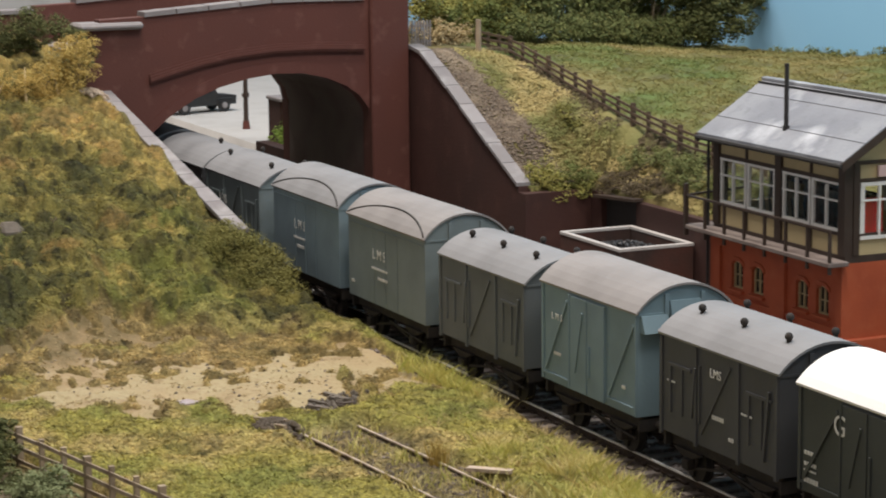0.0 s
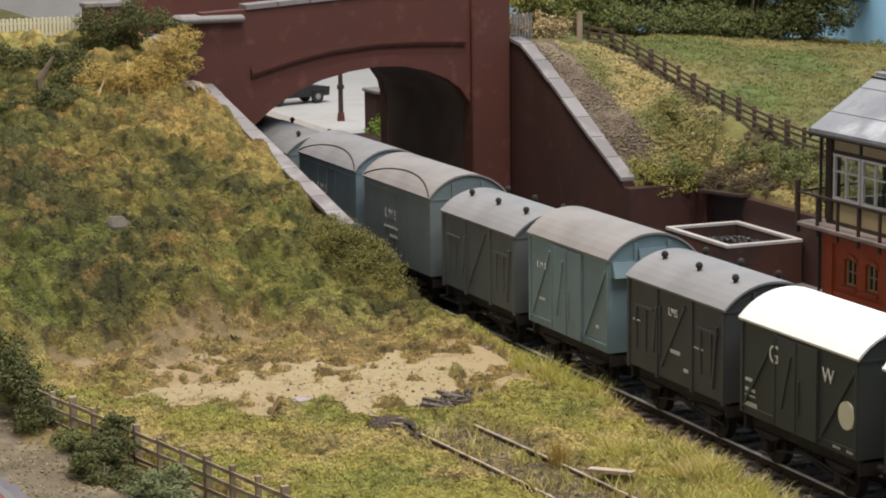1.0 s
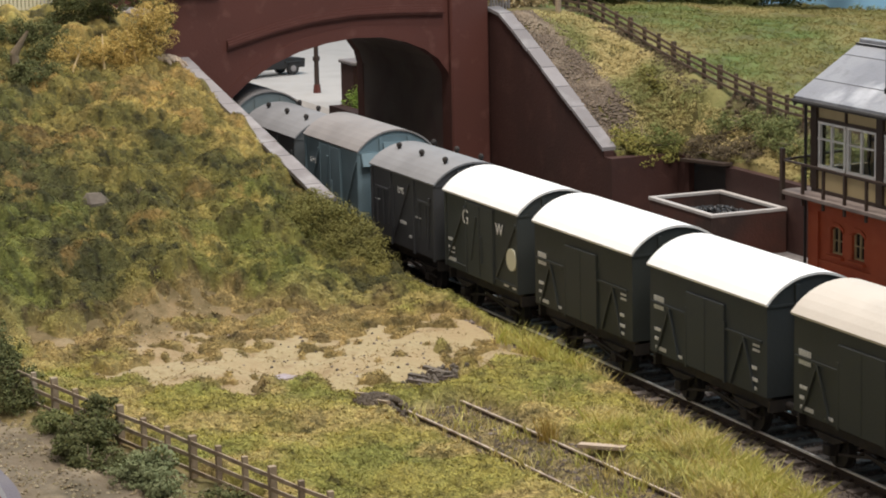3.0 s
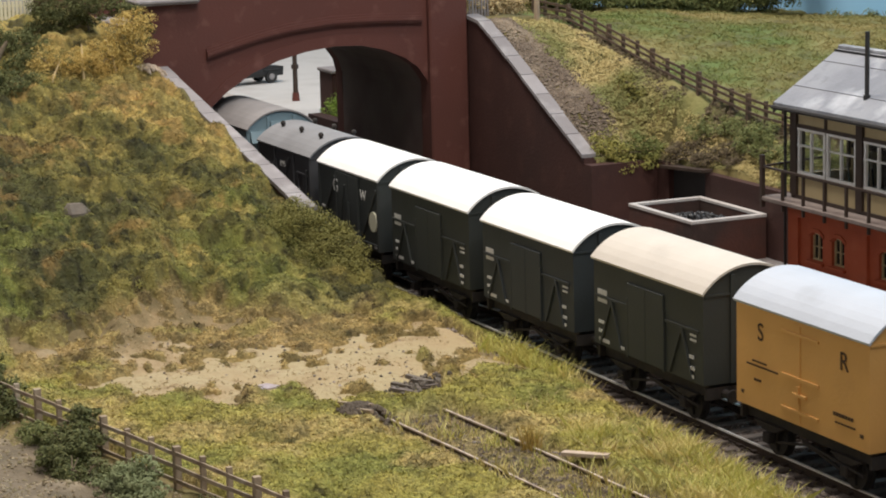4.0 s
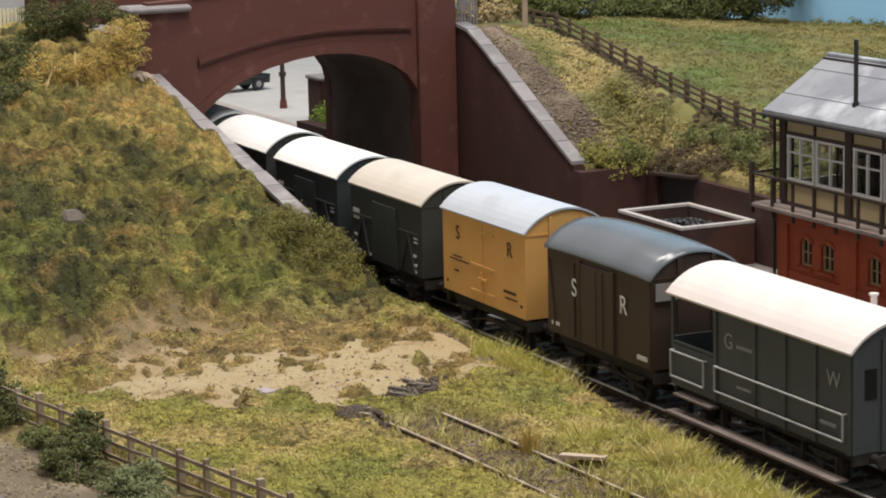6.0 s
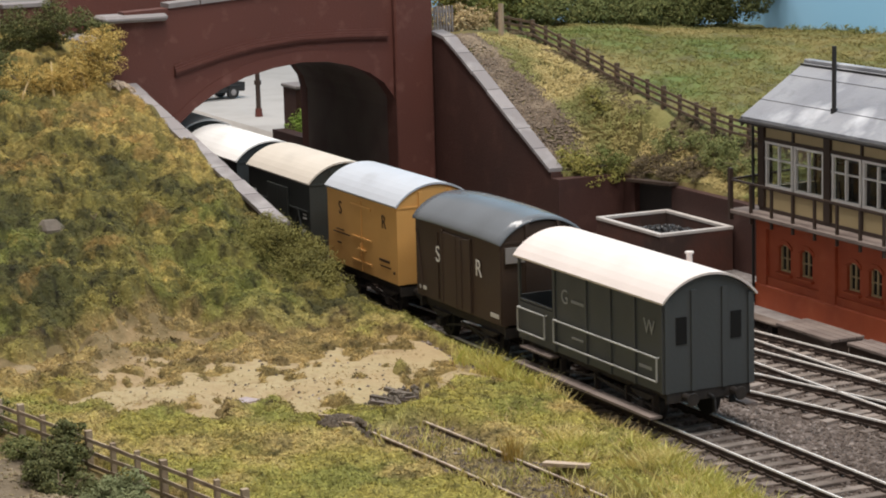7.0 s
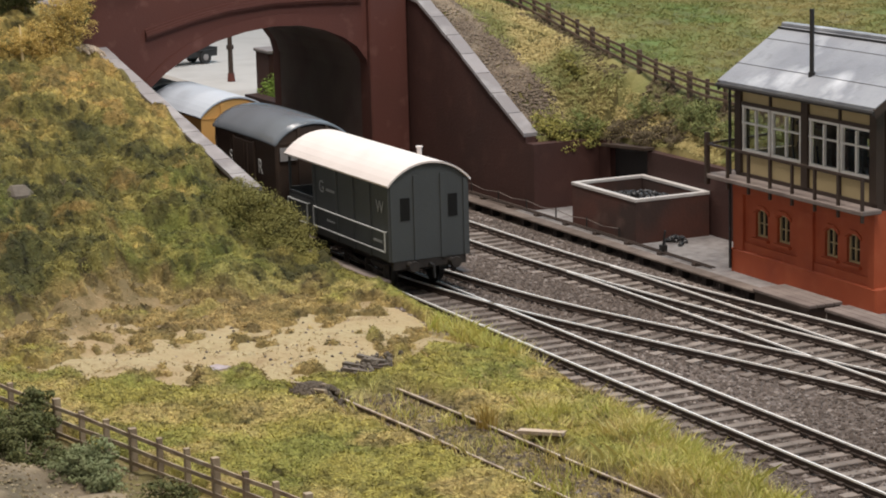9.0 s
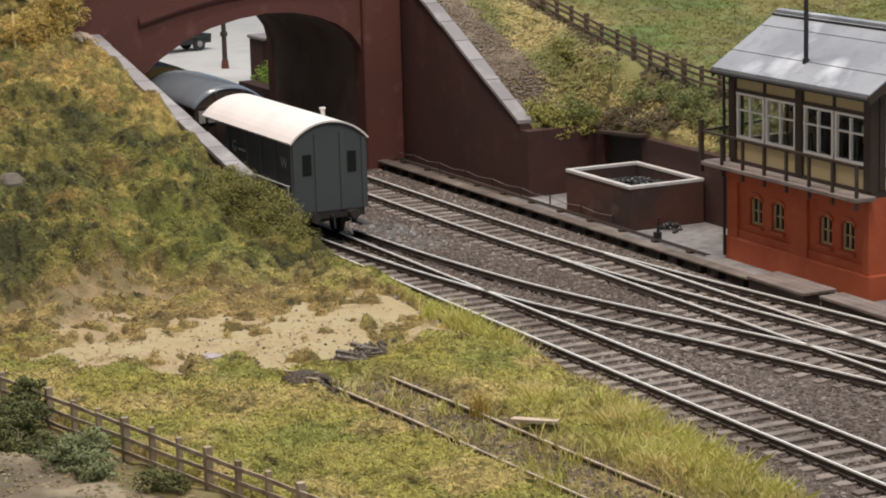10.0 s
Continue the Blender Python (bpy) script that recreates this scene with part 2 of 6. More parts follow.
M["pathcrumb"] = mat("tan_path_grit", (0.25, 0.2, 0.13), 0.95, island=[(0.14, 0.11, 0.065), (0.3, 0.235, 0.145), (0.2, 0.17, 0.09), (0.42, 0.35, 0.24)])
M["puddle"] = mat("lilac_mud", (0.38, 0.32, 0.34), 0.55, [((0.5, 0.48, 0.55), 120, 0.5, 0.7, 0.7), ((0.28, 0.22, 0.2), 80, 0.5, 0.75, 0.6)], 0.3, 700)
# dark fine spots of these next three also paint crevice shade
M["ochre"] = mat("ochre_dead_grass", (0.4, 0.28, 0.1), 0.95, [((0.24, 0.215, 0.058), 40, 0.5, 0.62, 0.75), ((0.5, 0.27, 0.1), 18, 0.55, 0.64, 0.7), ((0.2, 0.15, 0.045), 85, 0.53, 0.62, 0.7)], island=[(0.37, 0.295, 0.095), (0.46, 0.37, 0.13), (0.42, 0.335, 0.11)])
M["darkgrass"] = mat("dark_olive_scatter", (0.12, 0.12, 0.03), 0.95, [((0.19, 0.19, 0.045), 45, 0.52, 0.62, 0.7), ((0.23, 0.15, 0.055), 26, 0.56, 0.66, 0.6), ((0.05, 0.052, 0.017), 80, 0.52, 0.62, 0.8)], island=[(0.115, 0.115, 0.03), (0.155, 0.148, 0.04), (0.135, 0.13, 0.035)])
M["wallbush"] = mat("deep_olive_foliage", (0.1, 0.1, 0.03), 0.95, [((0.2, 0.19, 0.05), 60, 0.52, 0.62, 0.7), ((0.06, 0.06, 0.02), 90, 0.53, 0.63, 0.7)], island=[(0.15, 0.14, 0.036), (0.215, 0.195, 0.052), (0.18, 0.165, 0.044)])
M["humus"] = mat("dark_leaf_mould", (0.1, 0.075, 0.045), 0.95, island=[(0.07, 0.052, 0.034), (0.14, 0.105, 0.062), (0.1, 0.08, 0.04), (0.19, 0.145, 0.085)])
M["picket"] = mat("cream_picket_paint", (0.75, 0.7, 0.5), 0.6)
M["dimstone"] = mat("dark_weathered_concrete", (0.15, 0.125, 0.1), 0.9, [((0.065, 0.055, 0.045), 60, 0.45, 0.65, 0.8)], 0.6, 600)


# ---- mesh helpers, all in centimetres ----
def part(name, bm, material, parent=None, label="", smooth=False):
    me = bpy.data.meshes.new(name)
    bmesh.ops.scale(bm, vec=(CM, CM, CM), verts=bm.verts)
    bmesh.ops.recalc_face_normals(bm, faces=bm.faces)
    bm.to_mesh(me)
    bm.free()
    if smooth:
        me.polygons.foreach_set("use_smooth", [True] * len(me.polygons))
    me.materials.append(M[material] if isinstance(material, str) else material)
    ob = new(name, me)
    if parent:
        ob.parent = parent
    if label:
        ob["label"] = label
    return ob


def thing(name, x, y, z, label, category, group="", kind="", rz=0.0):
    ob = new(name)
    ob.matrix_basis = pose(x * CM, y * CM, z * CM, 0, 0, rz)
    ob.empty_display_size = 0.01
    return tagged(ob, label, category, group, kind)


def box(bm, x0, x1, y0, y1, z0, z1, bevel=0.0):
    v = [bm.verts.new(p) for p in ((x0, y0, z0), (x1, y0, z0), (x1, y1, z0), (x0, y1, z0), (x0, y0, z1), (x1, y0, z1), (x1, y1, z1), (x0, y1, z1))]
    f = [bm.faces.new([v[i] for i in q]) for q in ((3, 2, 1, 0), (4, 5, 6, 7), (0, 1, 5, 4), (1, 2, 6, 5), (2, 3, 7, 6), (3, 0, 4, 7))]
    if bevel:
        bmesh.ops.bevel(bm, geom=list({e for q in f for e in q.edges}), offset=bevel, segments=1, affect="EDGES")
    return bm


def B(*a, bevel=0.0):
    return box(bmesh.new(), *a, bevel=bevel)


def beam(bm, p, q, w, h):
    """A bar of width w and height h from p to q."""
    p, q = Vector(p), Vector(q)
    d = (q - p).normalized()
    s = d.cross(Vector((0, 0, 1)))
    s = s.normalized() if s.length > 0.01 else Vector((1, 0, 0))
    u = s.cross(d).normalized()
    c = [[bm.verts.new(e + s * (a * w / 2) + u * (b * h / 2)) for a, b in ((-1, -1), (1, -1), (1, 1), (-1, 1))] for e in (p, q)]
    bm.faces.new(c[0][::-1])
    bm.faces.new(c[1])
    for i in range(4):
        bm.faces.new([c[0][i], c[0][(i + 1) % 4], c[1][(i + 1) % 4], c[1][i]])
    return bm


def tube(bm, p, q, r0, r1=None, n=10):
    p, q = Vector(p), Vector(q)
    m = (q - p).to_track_quat("Z", "Y").to_matrix().to_4x4()
    m.translation = (p + q) / 2
    bmesh.ops.create_cone(bm, cap_ends=True, segments=n, radius1=r0, radius2=r0 if r1 is None else r1, depth=(q - p).length, matrix=m)
    return bm


def sweep(bm, pts, w, z0, z1):
    """A bar of constant width along a line of plan points."""
    rows = []
    for i, (x, y) in enumerate(pts):
        a, b = pts[max(i - 1, 0)], pts[min(i + 1, len(pts) - 1)]
        d = Vector((b[0] - a[0], b[1] - a[1])).normalized() * (w / 2)
        rows.append([bm.verts.new(p) for p in ((x + d.y, y - d.x, z0), (x - d.y, y + d.x, z0), (x - d.y, y + d.x, z1), (x + d.y, y - d.x, z1))])
    for r, s in zip(rows, rows[1:]):
        for i in range(4):
            bm.faces.new([r[i], r[(i + 1) % 4], s[(i + 1) % 4], s[i]])
    bm.faces.new(rows[0][::-1])
    bm.faces.new(rows[-1])
    return bm


def prism(bm, poly, x0, x1, axis="x"):
    """A flat outline (u, z) drawn out along x (u is y) or along y (u is x)."""
    def at(u, z, s):
        return (s, u, z) if axis == "x" else (u, s, z)
    a, b = [bm.verts.new(at(u, z, x0)) for u, z in poly], [bm.verts.new(at(u, z, x1)) for u, z in poly]
    bm.faces.new(a[::-1])
    bm.faces.new(b)
    for i in range(len(poly)):
        j = (i + 1) % len(poly)
        bm.faces.new([a[i], a[j], b[j], b[i]])
    return bm


def arrays(name, verts, faces, material, smooth=False):
    """A mesh object from arrays of vertices (cm) and equal-sided faces."""
    me = bpy.data.meshes.new(name)
    verts, faces = np.asarray(verts, np.float32) * CM, np.asarray(faces, np.int32)
    k = faces.shape[1]
    me.vertices.add(len(verts))
    me.vertices.foreach_set("co", verts.ravel())
    me.loops.add(faces.size)
    me.loops.foreach_set("vertex_index", faces.ravel())
    me.polygons.add(len(faces))
    me.polygons.foreach_set("loop_start", np.arange(0, faces.size, k, dtype=np.int32))
    me.polygons.foreach_set("use_smooth", np.full(len(faces), smooth))
    me.update(calc_edges=True)
    me.validate()
    me.materials.append(M[material])
    return new(name, me)


# ---- ground ----
rng = np.random.default_rng(7)
LATTICE = rng.random((64, 64))


def bumps(x, y, size):
    """Smooth value noise, 0 to 1."""
    x, y = np.asarray(x) / size, np.asarray(y) / size
    i, j = np.floor(x).astype(int), np.floor(y).astype(int)
    u, v = x - i, y - j
    u, v = u * u * (3 - 2 * u), v * v * (3 - 2 * v)
    g = lambda a, b: LATTICE[a % 64, b % 64]  # noqa: E731
    return (g(i, j) * (1 - u) + g(i + 1, j) * u) * (1 - v) + (g(i, j + 1) * (1 - u) + g(i + 1, j + 1) * u) * v


def step(a, b, x):
    t = np.clip((np.asarray(x, float) - a) / (b - a), 0, 1)
    return t * t * (3 - 2 * t)


BED = -0.34


def cope_left(x):
    return np.interp(x, [-38.5, -19.8], [7.0, 3.15])


def cope_right(x):
    return np.interp(x, [-38.7, -37, -36.2, -26.2], [8.55, 8.35, 8.05, 3.15])


def bank_top(x):
    return np.interp(x, [-60, -44, -41, -39.6, -38.3, -30.7, -26.9, -20, -17.5, -15, -12.5, -10], [8.35, 8.35, 8.4, 8.1, 6.95, 5.35, 4.55, 3.0, 2.1, 1.0, 0.35, 0.15])


def fence_foot(x):
    return np.interp(x, [-60, -38.6, -34, -29.3, -25.5, -21, -8, 40], [8.2, 7.8, 7.0, 6.1, 5.5, 4.9, 4.3, 4.3])


def sandy(x, y):
    """Below about 1 inside the bare sandy patch."""
    wob = (bumps(x, y, 1.1) - 0.5) * 2.2 + (bumps(x, y, 3.1) - 0.5) * 2
    u, v = (x + 8.9) * 0.42 + (y + 10.2) * 0.91, (x + 8.9) * 0.91 - (y + 10.2) * 0.42
    return (u / 8.6) ** 2 + (v / np.where(v < 0, 5.5, 6.5)) ** 2 + wob * 0.4


# where the grass meets the ballast
EDGE_X = [-20.2, -19.7, -17, -15.5, -14.2, -13, -10, -3, 2, 7, 12, 16, 24]
EDGE_Y = [-2.3, -4.4, -4.0, -3.0, -2.1, -1.45, -1.4, -1.75, -2.0, -2.6, -3.1, -3.6, -4.3]


def beside_siding(x, y):
    """1 between and beside the old siding's rails, where little grows."""
    away = np.abs(y - np.interp(x, [1.3, 5.9, 9.8, 14.5, 40], [-8.75, -8.35, -8.1, -7.8, -6]))
    return step(1.9, 1.3, away + (bumps(x, y, 0.7) - 0.5) * 0.6) * step(0.2, 1.4, x)


def height(x, y):
    x, y = np.broadcast_arrays(np.asarray(x, float), np.asarray(y, float))
    lump = (bumps(x, y, 1.9) - 0.5) * 0.75 + (bumps(x + 9, y, 0.8) - 0.5) * 0.6
    lump = lump * (1 - 0.85 * beside_siding(x, y))
    # near side: meadow and bank
    edge = np.interp(x, EDGE_X, EDGE_Y) + (bumps(x, y * 0, 1.3) - 0.5) * 0.4
    rise = step(edge, edge - 1.1, y)
    near = np.maximum(bank_top(x + 1.2 * (bumps(x * 0, y, 4) - 0.5) + 2.2 * step(-6.5, -4, y) * step(-21, -19, x)), 0.12) + lump * (0.45 + 0.7 * step(-11, -16, x))
    near = BED + (near - BED) * rise
    cut = (x < -19.9) & (y > -4.35)
    z = np.where(cut, BED, near)
    z = np.where(y > -1.25, BED, z)
    # far side: yard, walls, bank and field
    back = np.where(x < -26.1, cope_right(x) - 0.1, 2.9)
    y0 = np.where(x < -26.1, 11.65, 15.0)
    slope = back + (fence_foot(x) - back) * np.clip((y - y0) / np.maximum(17 - y0, 0.1), 0, 1) + lump * 0.5
    slope = slope + (2.95 + lump * 0.4 - slope) * step(-29.5, -26.3, x) * step(16.2, 14.8, y)
    field = fence_foot(x) + (np.interp(x, [-60, -46, -32, 40], [6.4, 6.6, 7.2, 7.2]) - fence_foot(x)) * np.clip((y - 17) / 18.5, 0, 1) + lump * 0.35
    far = np.where(y < 17, slope, field)
    far = np.where(y < y0, np.where(y > 10.2, -0.02, BED), far)
    z = np.where(y > 10.2, far, z)
    # under and beyond the bridge
    beyond = np.where(y > 10.2, 1.7, np.where(y < -4.35, 8.0, BED))
    z = np.where(x < -51.5, beyond, z)
    blend = step(20, 13, y)
    z = np.where((x > -51.5) & (x < -38.6) & (y > 10.9), field * (1 - blend) + 8.4 * blend, z)
    return z


def ground():
    def lines(lo, hi, a, b, fine, extra):
        s = np.concatenate([np.linspace(lo, a, 12)[:-1], np.arange(a, b, fine), np.linspace(b, hi, 12), extra])
        return np.unique(s.round(3))
    xs = lines(-190, 140, -52, 34, 0.32, [-51.6, -51.4, -38.7, -38.5, -26.2, -26.0, -20.0, -19.8])
    ys = lines(-22.8, 60, -22.75, 37, 0.32, [-4.4, -4.3, 10.15, 10.25, 11.6, 11.7, 14.95, 15.05, 10.85, 10.95])
    X, Y = np.meshgrid(xs, ys, indexing="ij")
    V = np.stack([X, Y, height(X, Y)], -1).reshape(-1, 3)
    n = len(ys)
    i = (np.arange(len(xs) - 1)[:, None] * n + np.arange(n - 1)[None]).ravel()
    F = np.stack([i, i + n, i + n + 1, i + 1], -1)
    ob = arrays("ground", V, F, "soil", True)
    for k in ("ballast", "sand", "yard", "cinder", "tarmac", "turf", "mat", "path"):
        ob.data.materials.append(M[k])
    c = V[F].mean(1)
    x, y = c[:, 0], c[:, 1]
    idx = np.zeros(len(F), np.int32)
    wob = (bumps(x, y, 1.1) - 0.5) * 2.2 + (bumps(x, y, 3.1) - 0.5) * 2
    patch = sandy(x, y)
    idx[(x < -12)] = 7
    idx[(y > 16) & (x > -51)] = 6
    idx[(patch < 1.9) & (y < 0)] = 2
    idx[y < -19.4 + 0.213 * np.clip(x - 2, -20, 9) + wob * 0.2] = 8
    idx[(y > np.interp(x, EDGE_X, EDGE_Y) - 0.35) & (y < 10.2)] = 1
    idx[(y > 10.2) & (y < 14.9) & (x > -26)] = 4
    idx[(y > 10.2) & (y < 11.4) & (x < -26) & (x > -51)] = 1
    idx[y < -22.4] = 5
    idx[(x < -51.5) & (y > 9.4)] = 3
    ob.data.polygons.foreach_set("material_index", idx)
    # how bare of growth the earth is
    bare = ob.data.attributes.new("bare", "FLOAT", "POINT")
    bare.data.foreach_set("value", np.clip(1.2 - 0.5 * sandy(V[:, 0], V[:, 1]) - 0.6 * step(-7, -14, V[:, 0]), 0, 1).astype(np.float32))
    return tagged(ob, "modelled landscape of grassy banks, sandy earth and ballast", "ground", kind="structure")


GROUND = ground()


# ---- backdrop and hall ----
bm = B(-190, 140, 37.0, 38.0, -20, 75)
tagged(part("backdrop", bm, "sky"), "plain pale blue painted sky board", "backdrop", kind="structure")
bm = B(-200, 150, -120, 60, -96, -95)
tagged(part("floor", bm, "boards"), "dull grey exhibition hall floor", "floor", kind="structure")
tagged(part("trim", B(-190, 140, -23.4, -22.82, -22, 0.03), "red"), "red painted front fascia board of the layout", "trim", kind="structure")


# ---- walls with their coping stones ----
def wall_left():
    bm = bmesh.new()
    xs = [-38.5, -19.8]
    prism(bm, [(-19.8, -0.5), *[(x, float(cope_left(x)) - 0.02) for x in reversed(xs)], (-38.5, -0.5)], -4.4, -3.7, "y")
    w = tagged(part("wall_south", bm, "brown"), "dark brown painted brick wing wall beside the track", "wall", kind="structure")
    coping(w, -38.5, -19.7, cope_left, -4.5, -3.8, 1.75, 0.16)


def coping(parent, x0, x1, line, y0, y1, size, thick=0.26):
    n = round((x1 - x0) / size)
    for i in range(n):
        a, b = x0 + (x1 - x0) * i / n + 0.025, x0 + (x1 - x0) * (i + 1) / n - 0.025
        za, zb = float(line(a)), float(line(b))
        bm = bmesh.new()
        prism(bm, [(a, za), (b, zb), (b, zb + thick), (a, za + thick)], y0 + random.uniform(-0.03, 0.03), y1 + random.uniform(-0.03, 0.03), "y")
        part("coping_stone", bm, "stone", parent)


def wall_right():
    bm = bmesh.new()
    xs = [-26.2, -36.2, -37, -38.5]
    prism(bm, [(-38.5, -0.5), (-25.5, -0.5), (-25.5, 2.9), (-26.19, 2.9), *[(x, float(cope_right(x)) - 0.02) for x in xs]], 11.3, 11.9, "y")
    w = tagged(part("wall_north", bm, "brown"), "dark brown painted brick wing wall sloping down from the bridge", "wall", kind="structure")
    coping(w, -38.4, -26.2, cope_right, 11.2, 11.9, 1.5, 0.16)
    tagged(part("wall_east", B(-26.1, -25.5, 11.9, 14.7, -0.5, 2.9), "brown"), "short brown brick return of the retaining wall", "wall", kind="structure")
    bm = bmesh.new()
    box(bm, -25.5, -24.5, 14.6, 15.2, -0.5, 2.85)
    box(bm, -21.3, 12, 14.6, 15.2, -0.5, 2.85)
    box(bm, -24.5, -21.3, 14.6, 15.2, -0.5, 0.9)
    w = tagged(part("wall_retaining", bm, "brown"), "dark brown retaining wall with a square recess behind the bunker", "wall", kind="structure")
    # black panel paints in the shade of a deeper hole
    part("recess_shade_panel", B(-24.5, -21.3, 14.86, 14.92, 0.9, 2.85), "black", w, "black panel for the shade inside the recess")
    bm = beam(bmesh.new(), (-24.8, 14.55, 2.72), (-21.0, 14.55, 2.98), 0.5, 0.12)
    part("lintel", bm, "dkbrown", w, "dark timber lintel")


wall_left()
wall_right()

# ---- road bridge ----
XF, XB = -38.5, -51.0
ARCH = [(-2.0, 4.9), (-1.0, 5.75), (0.3, 6.55), (1.6, 7.05), (3.0, 7.38), (4.4, 7.55), (5.8, 7.5), (7.0, 7.22), (8.0, 6.8), (8.7, 6.3), (9.2, 5.6)]


def road(y):
    return np.interp(y, [-9, -2, 4.5, 9, 13], [8.2, 8.45, 8.9, 8.85, 8.6])


def bridge():
    t = thing("road_bridge", XF, 3.6, 0, "red-brown brick arched road bridge over the railway", "bridge")
    def put(name, bm, m, label=""):
        bmesh.ops.translate(bm, vec=(-XF, -3.6, 0), verts=bm.verts)
        return part(name, bm, m, t, label)
    top = [(y, float(road(y)) + 2.05) for y in (11.0, 9.0, 6.5, 4.5, 2, -0.5, -2.2, -4.3)]
    # spandrel walls with the arched opening, front and back
    low = [(-4.2, -0.5), (-2.6, -0.5), (-2.3, 4.4), *ARCH, (9.35, 5.0), (9.4, -0.5), (11.2, -0.5)]
    for x0, x1 in ((XF - 0.9, XF), (XB, XB + 0.9)):
        bm = bmesh.new()
        prism(bm, low + [(11.2, top[0][1]), *top[1:-1], (-4.2, top[-1][1])], x0, x1)
        put("spandrel_wall", bm, "bridge")
    # vault under the road
    bm = bmesh.new()
    vault = [(-2.3, 4.4), *ARCH, (9.35, 5.0)]
    prism(bm, vault + [(y, z + 0.5) for y, z in reversed(vault)], XB + 0.9, XF - 0.9)
    put("vault", bm, "abutment", "grey-brown underside of the arch, lightened for the weak light")
    for y0, y1 in ((-4.2, -2.5), (9.38, 11.2)):
        put("abutment", B(XB + 0.9, XF - 0.9, y0, y1, -0.5, 5.6), "abutment", "grey-brown abutment wall, lightened for the weak light")
    put("road_deck", B(XB + 0.9, XF - 0.9, -4.2, 11.2, 8.1, 8.6), "cinder", "grey road surface")
    # string course that bows over the arch
    band = [(-1.9, 7.35), (-0.6, 7.7), (0.6, 8.0), (2.2, 8.3), (4.4, 8.5), (6.5, 8.5), (8.95, 8.4)]
    bm = bmesh.new()
    for z0, z1, d in ((-0.06, 0.04, 0.08), (0.04, 0.14, 0.2), (0.14, 0.26, 0.26), (0.26, 0.36, 0.2), (0.36, 0.48, 0.09)):
        prism(bm, [(y, z + z0) for y, z in band] + [(y, z + z1) for y, z in reversed(band)], XF - 0.05, XF + d)
    put("string_course", bm, "bridge")
    bm = bmesh.new()
    prism(bm, ARCH + [(y, z + 0.55) for y, z in reversed(ARCH)], XF - 0.05, XF + 0.06)
    put("arch_ring", bm, "bridge")
    put("pilaster", B(XF - 0.95, XF + 0.35, 9.25, 11.25, -0.5, 12.2, bevel=0.08), "bridge")
    put("pilaster", B(XF - 0.95, XF - 0.012, -5.0, -2.3, -0.5, 9.95), "bridge")
    put("cap_stone", B(XF - 1.3, XF + 0.45, -5.3, -2.2, 9.97, 10.3, bevel=0.12), "stone", "pale weathered cap stone")
    put("cap_stone", B(XF - 1.2, XF + 0.6, 9.0, 11.5, 12.2, 12.5, bevel=0.1), "stone", "pale weathered cap stone")
    put("parapet", B(XB, XB + 0.9, -6.7, -4.2, 7, 10.05), "bridge")
    put("coping_stone", B(XB - 0.12, XB + 1.05, -6.8, -4.3, 10.05, 10.28, bevel=0.03), "stone")
    for x0, x1 in ((XF - 1.05, XF + 0.12), (XB - 0.12, XB + 1.05)):
        ys = np.linspace(-2.1, 9.0, 8)
        for a, b in zip(ys, ys[1:]):
            za, zb = (float(np.interp(y, [q[0] for q in reversed(top)], [q[1] for q in reversed(top)])) for y in (a, b))
            bm = bmesh.new()
            prism(bm, [(a + 0.03, za), (b - 0.03, zb), (b - 0.03, zb + 0.22), (a + 0.03, za + 0.22)], x0, x1)
            put("coping_stone", bm, "stone")


bridge()
tagged(part("road", B(XB + 0.95, XF - 0.95, -22.1, -4.25, 7.4, 7.95), "cinder"), "grey road leading to the bridge", "road", kind="structure")


# ---- tracks ----
def resample(line, gap):
    p = np.array(line, float)
    s = np.r_[0, np.cumsum(np.hypot(*np.diff(p, axis=0).T))]
    q = np.arange(0, s[-1], gap)
    return np.stack([np.interp(q, s, p[:, 0]), np.interp(q, s, p[:, 1])], -1)


def smooth_line(ctrl, x0, x1, gap=1.0):
    xs = np.arange(x0, x1 + gap, gap)
    c = np.array(ctrl, float)
    y = np.interp(xs, c[:, 0], c[:, 1])
    for _ in range(6):
        y[1:-1] = (y[:-2] + 2 * y[1:-1] + y[2:]) / 4
    return np.stack([xs, y], -1)


SLEEPER = {}


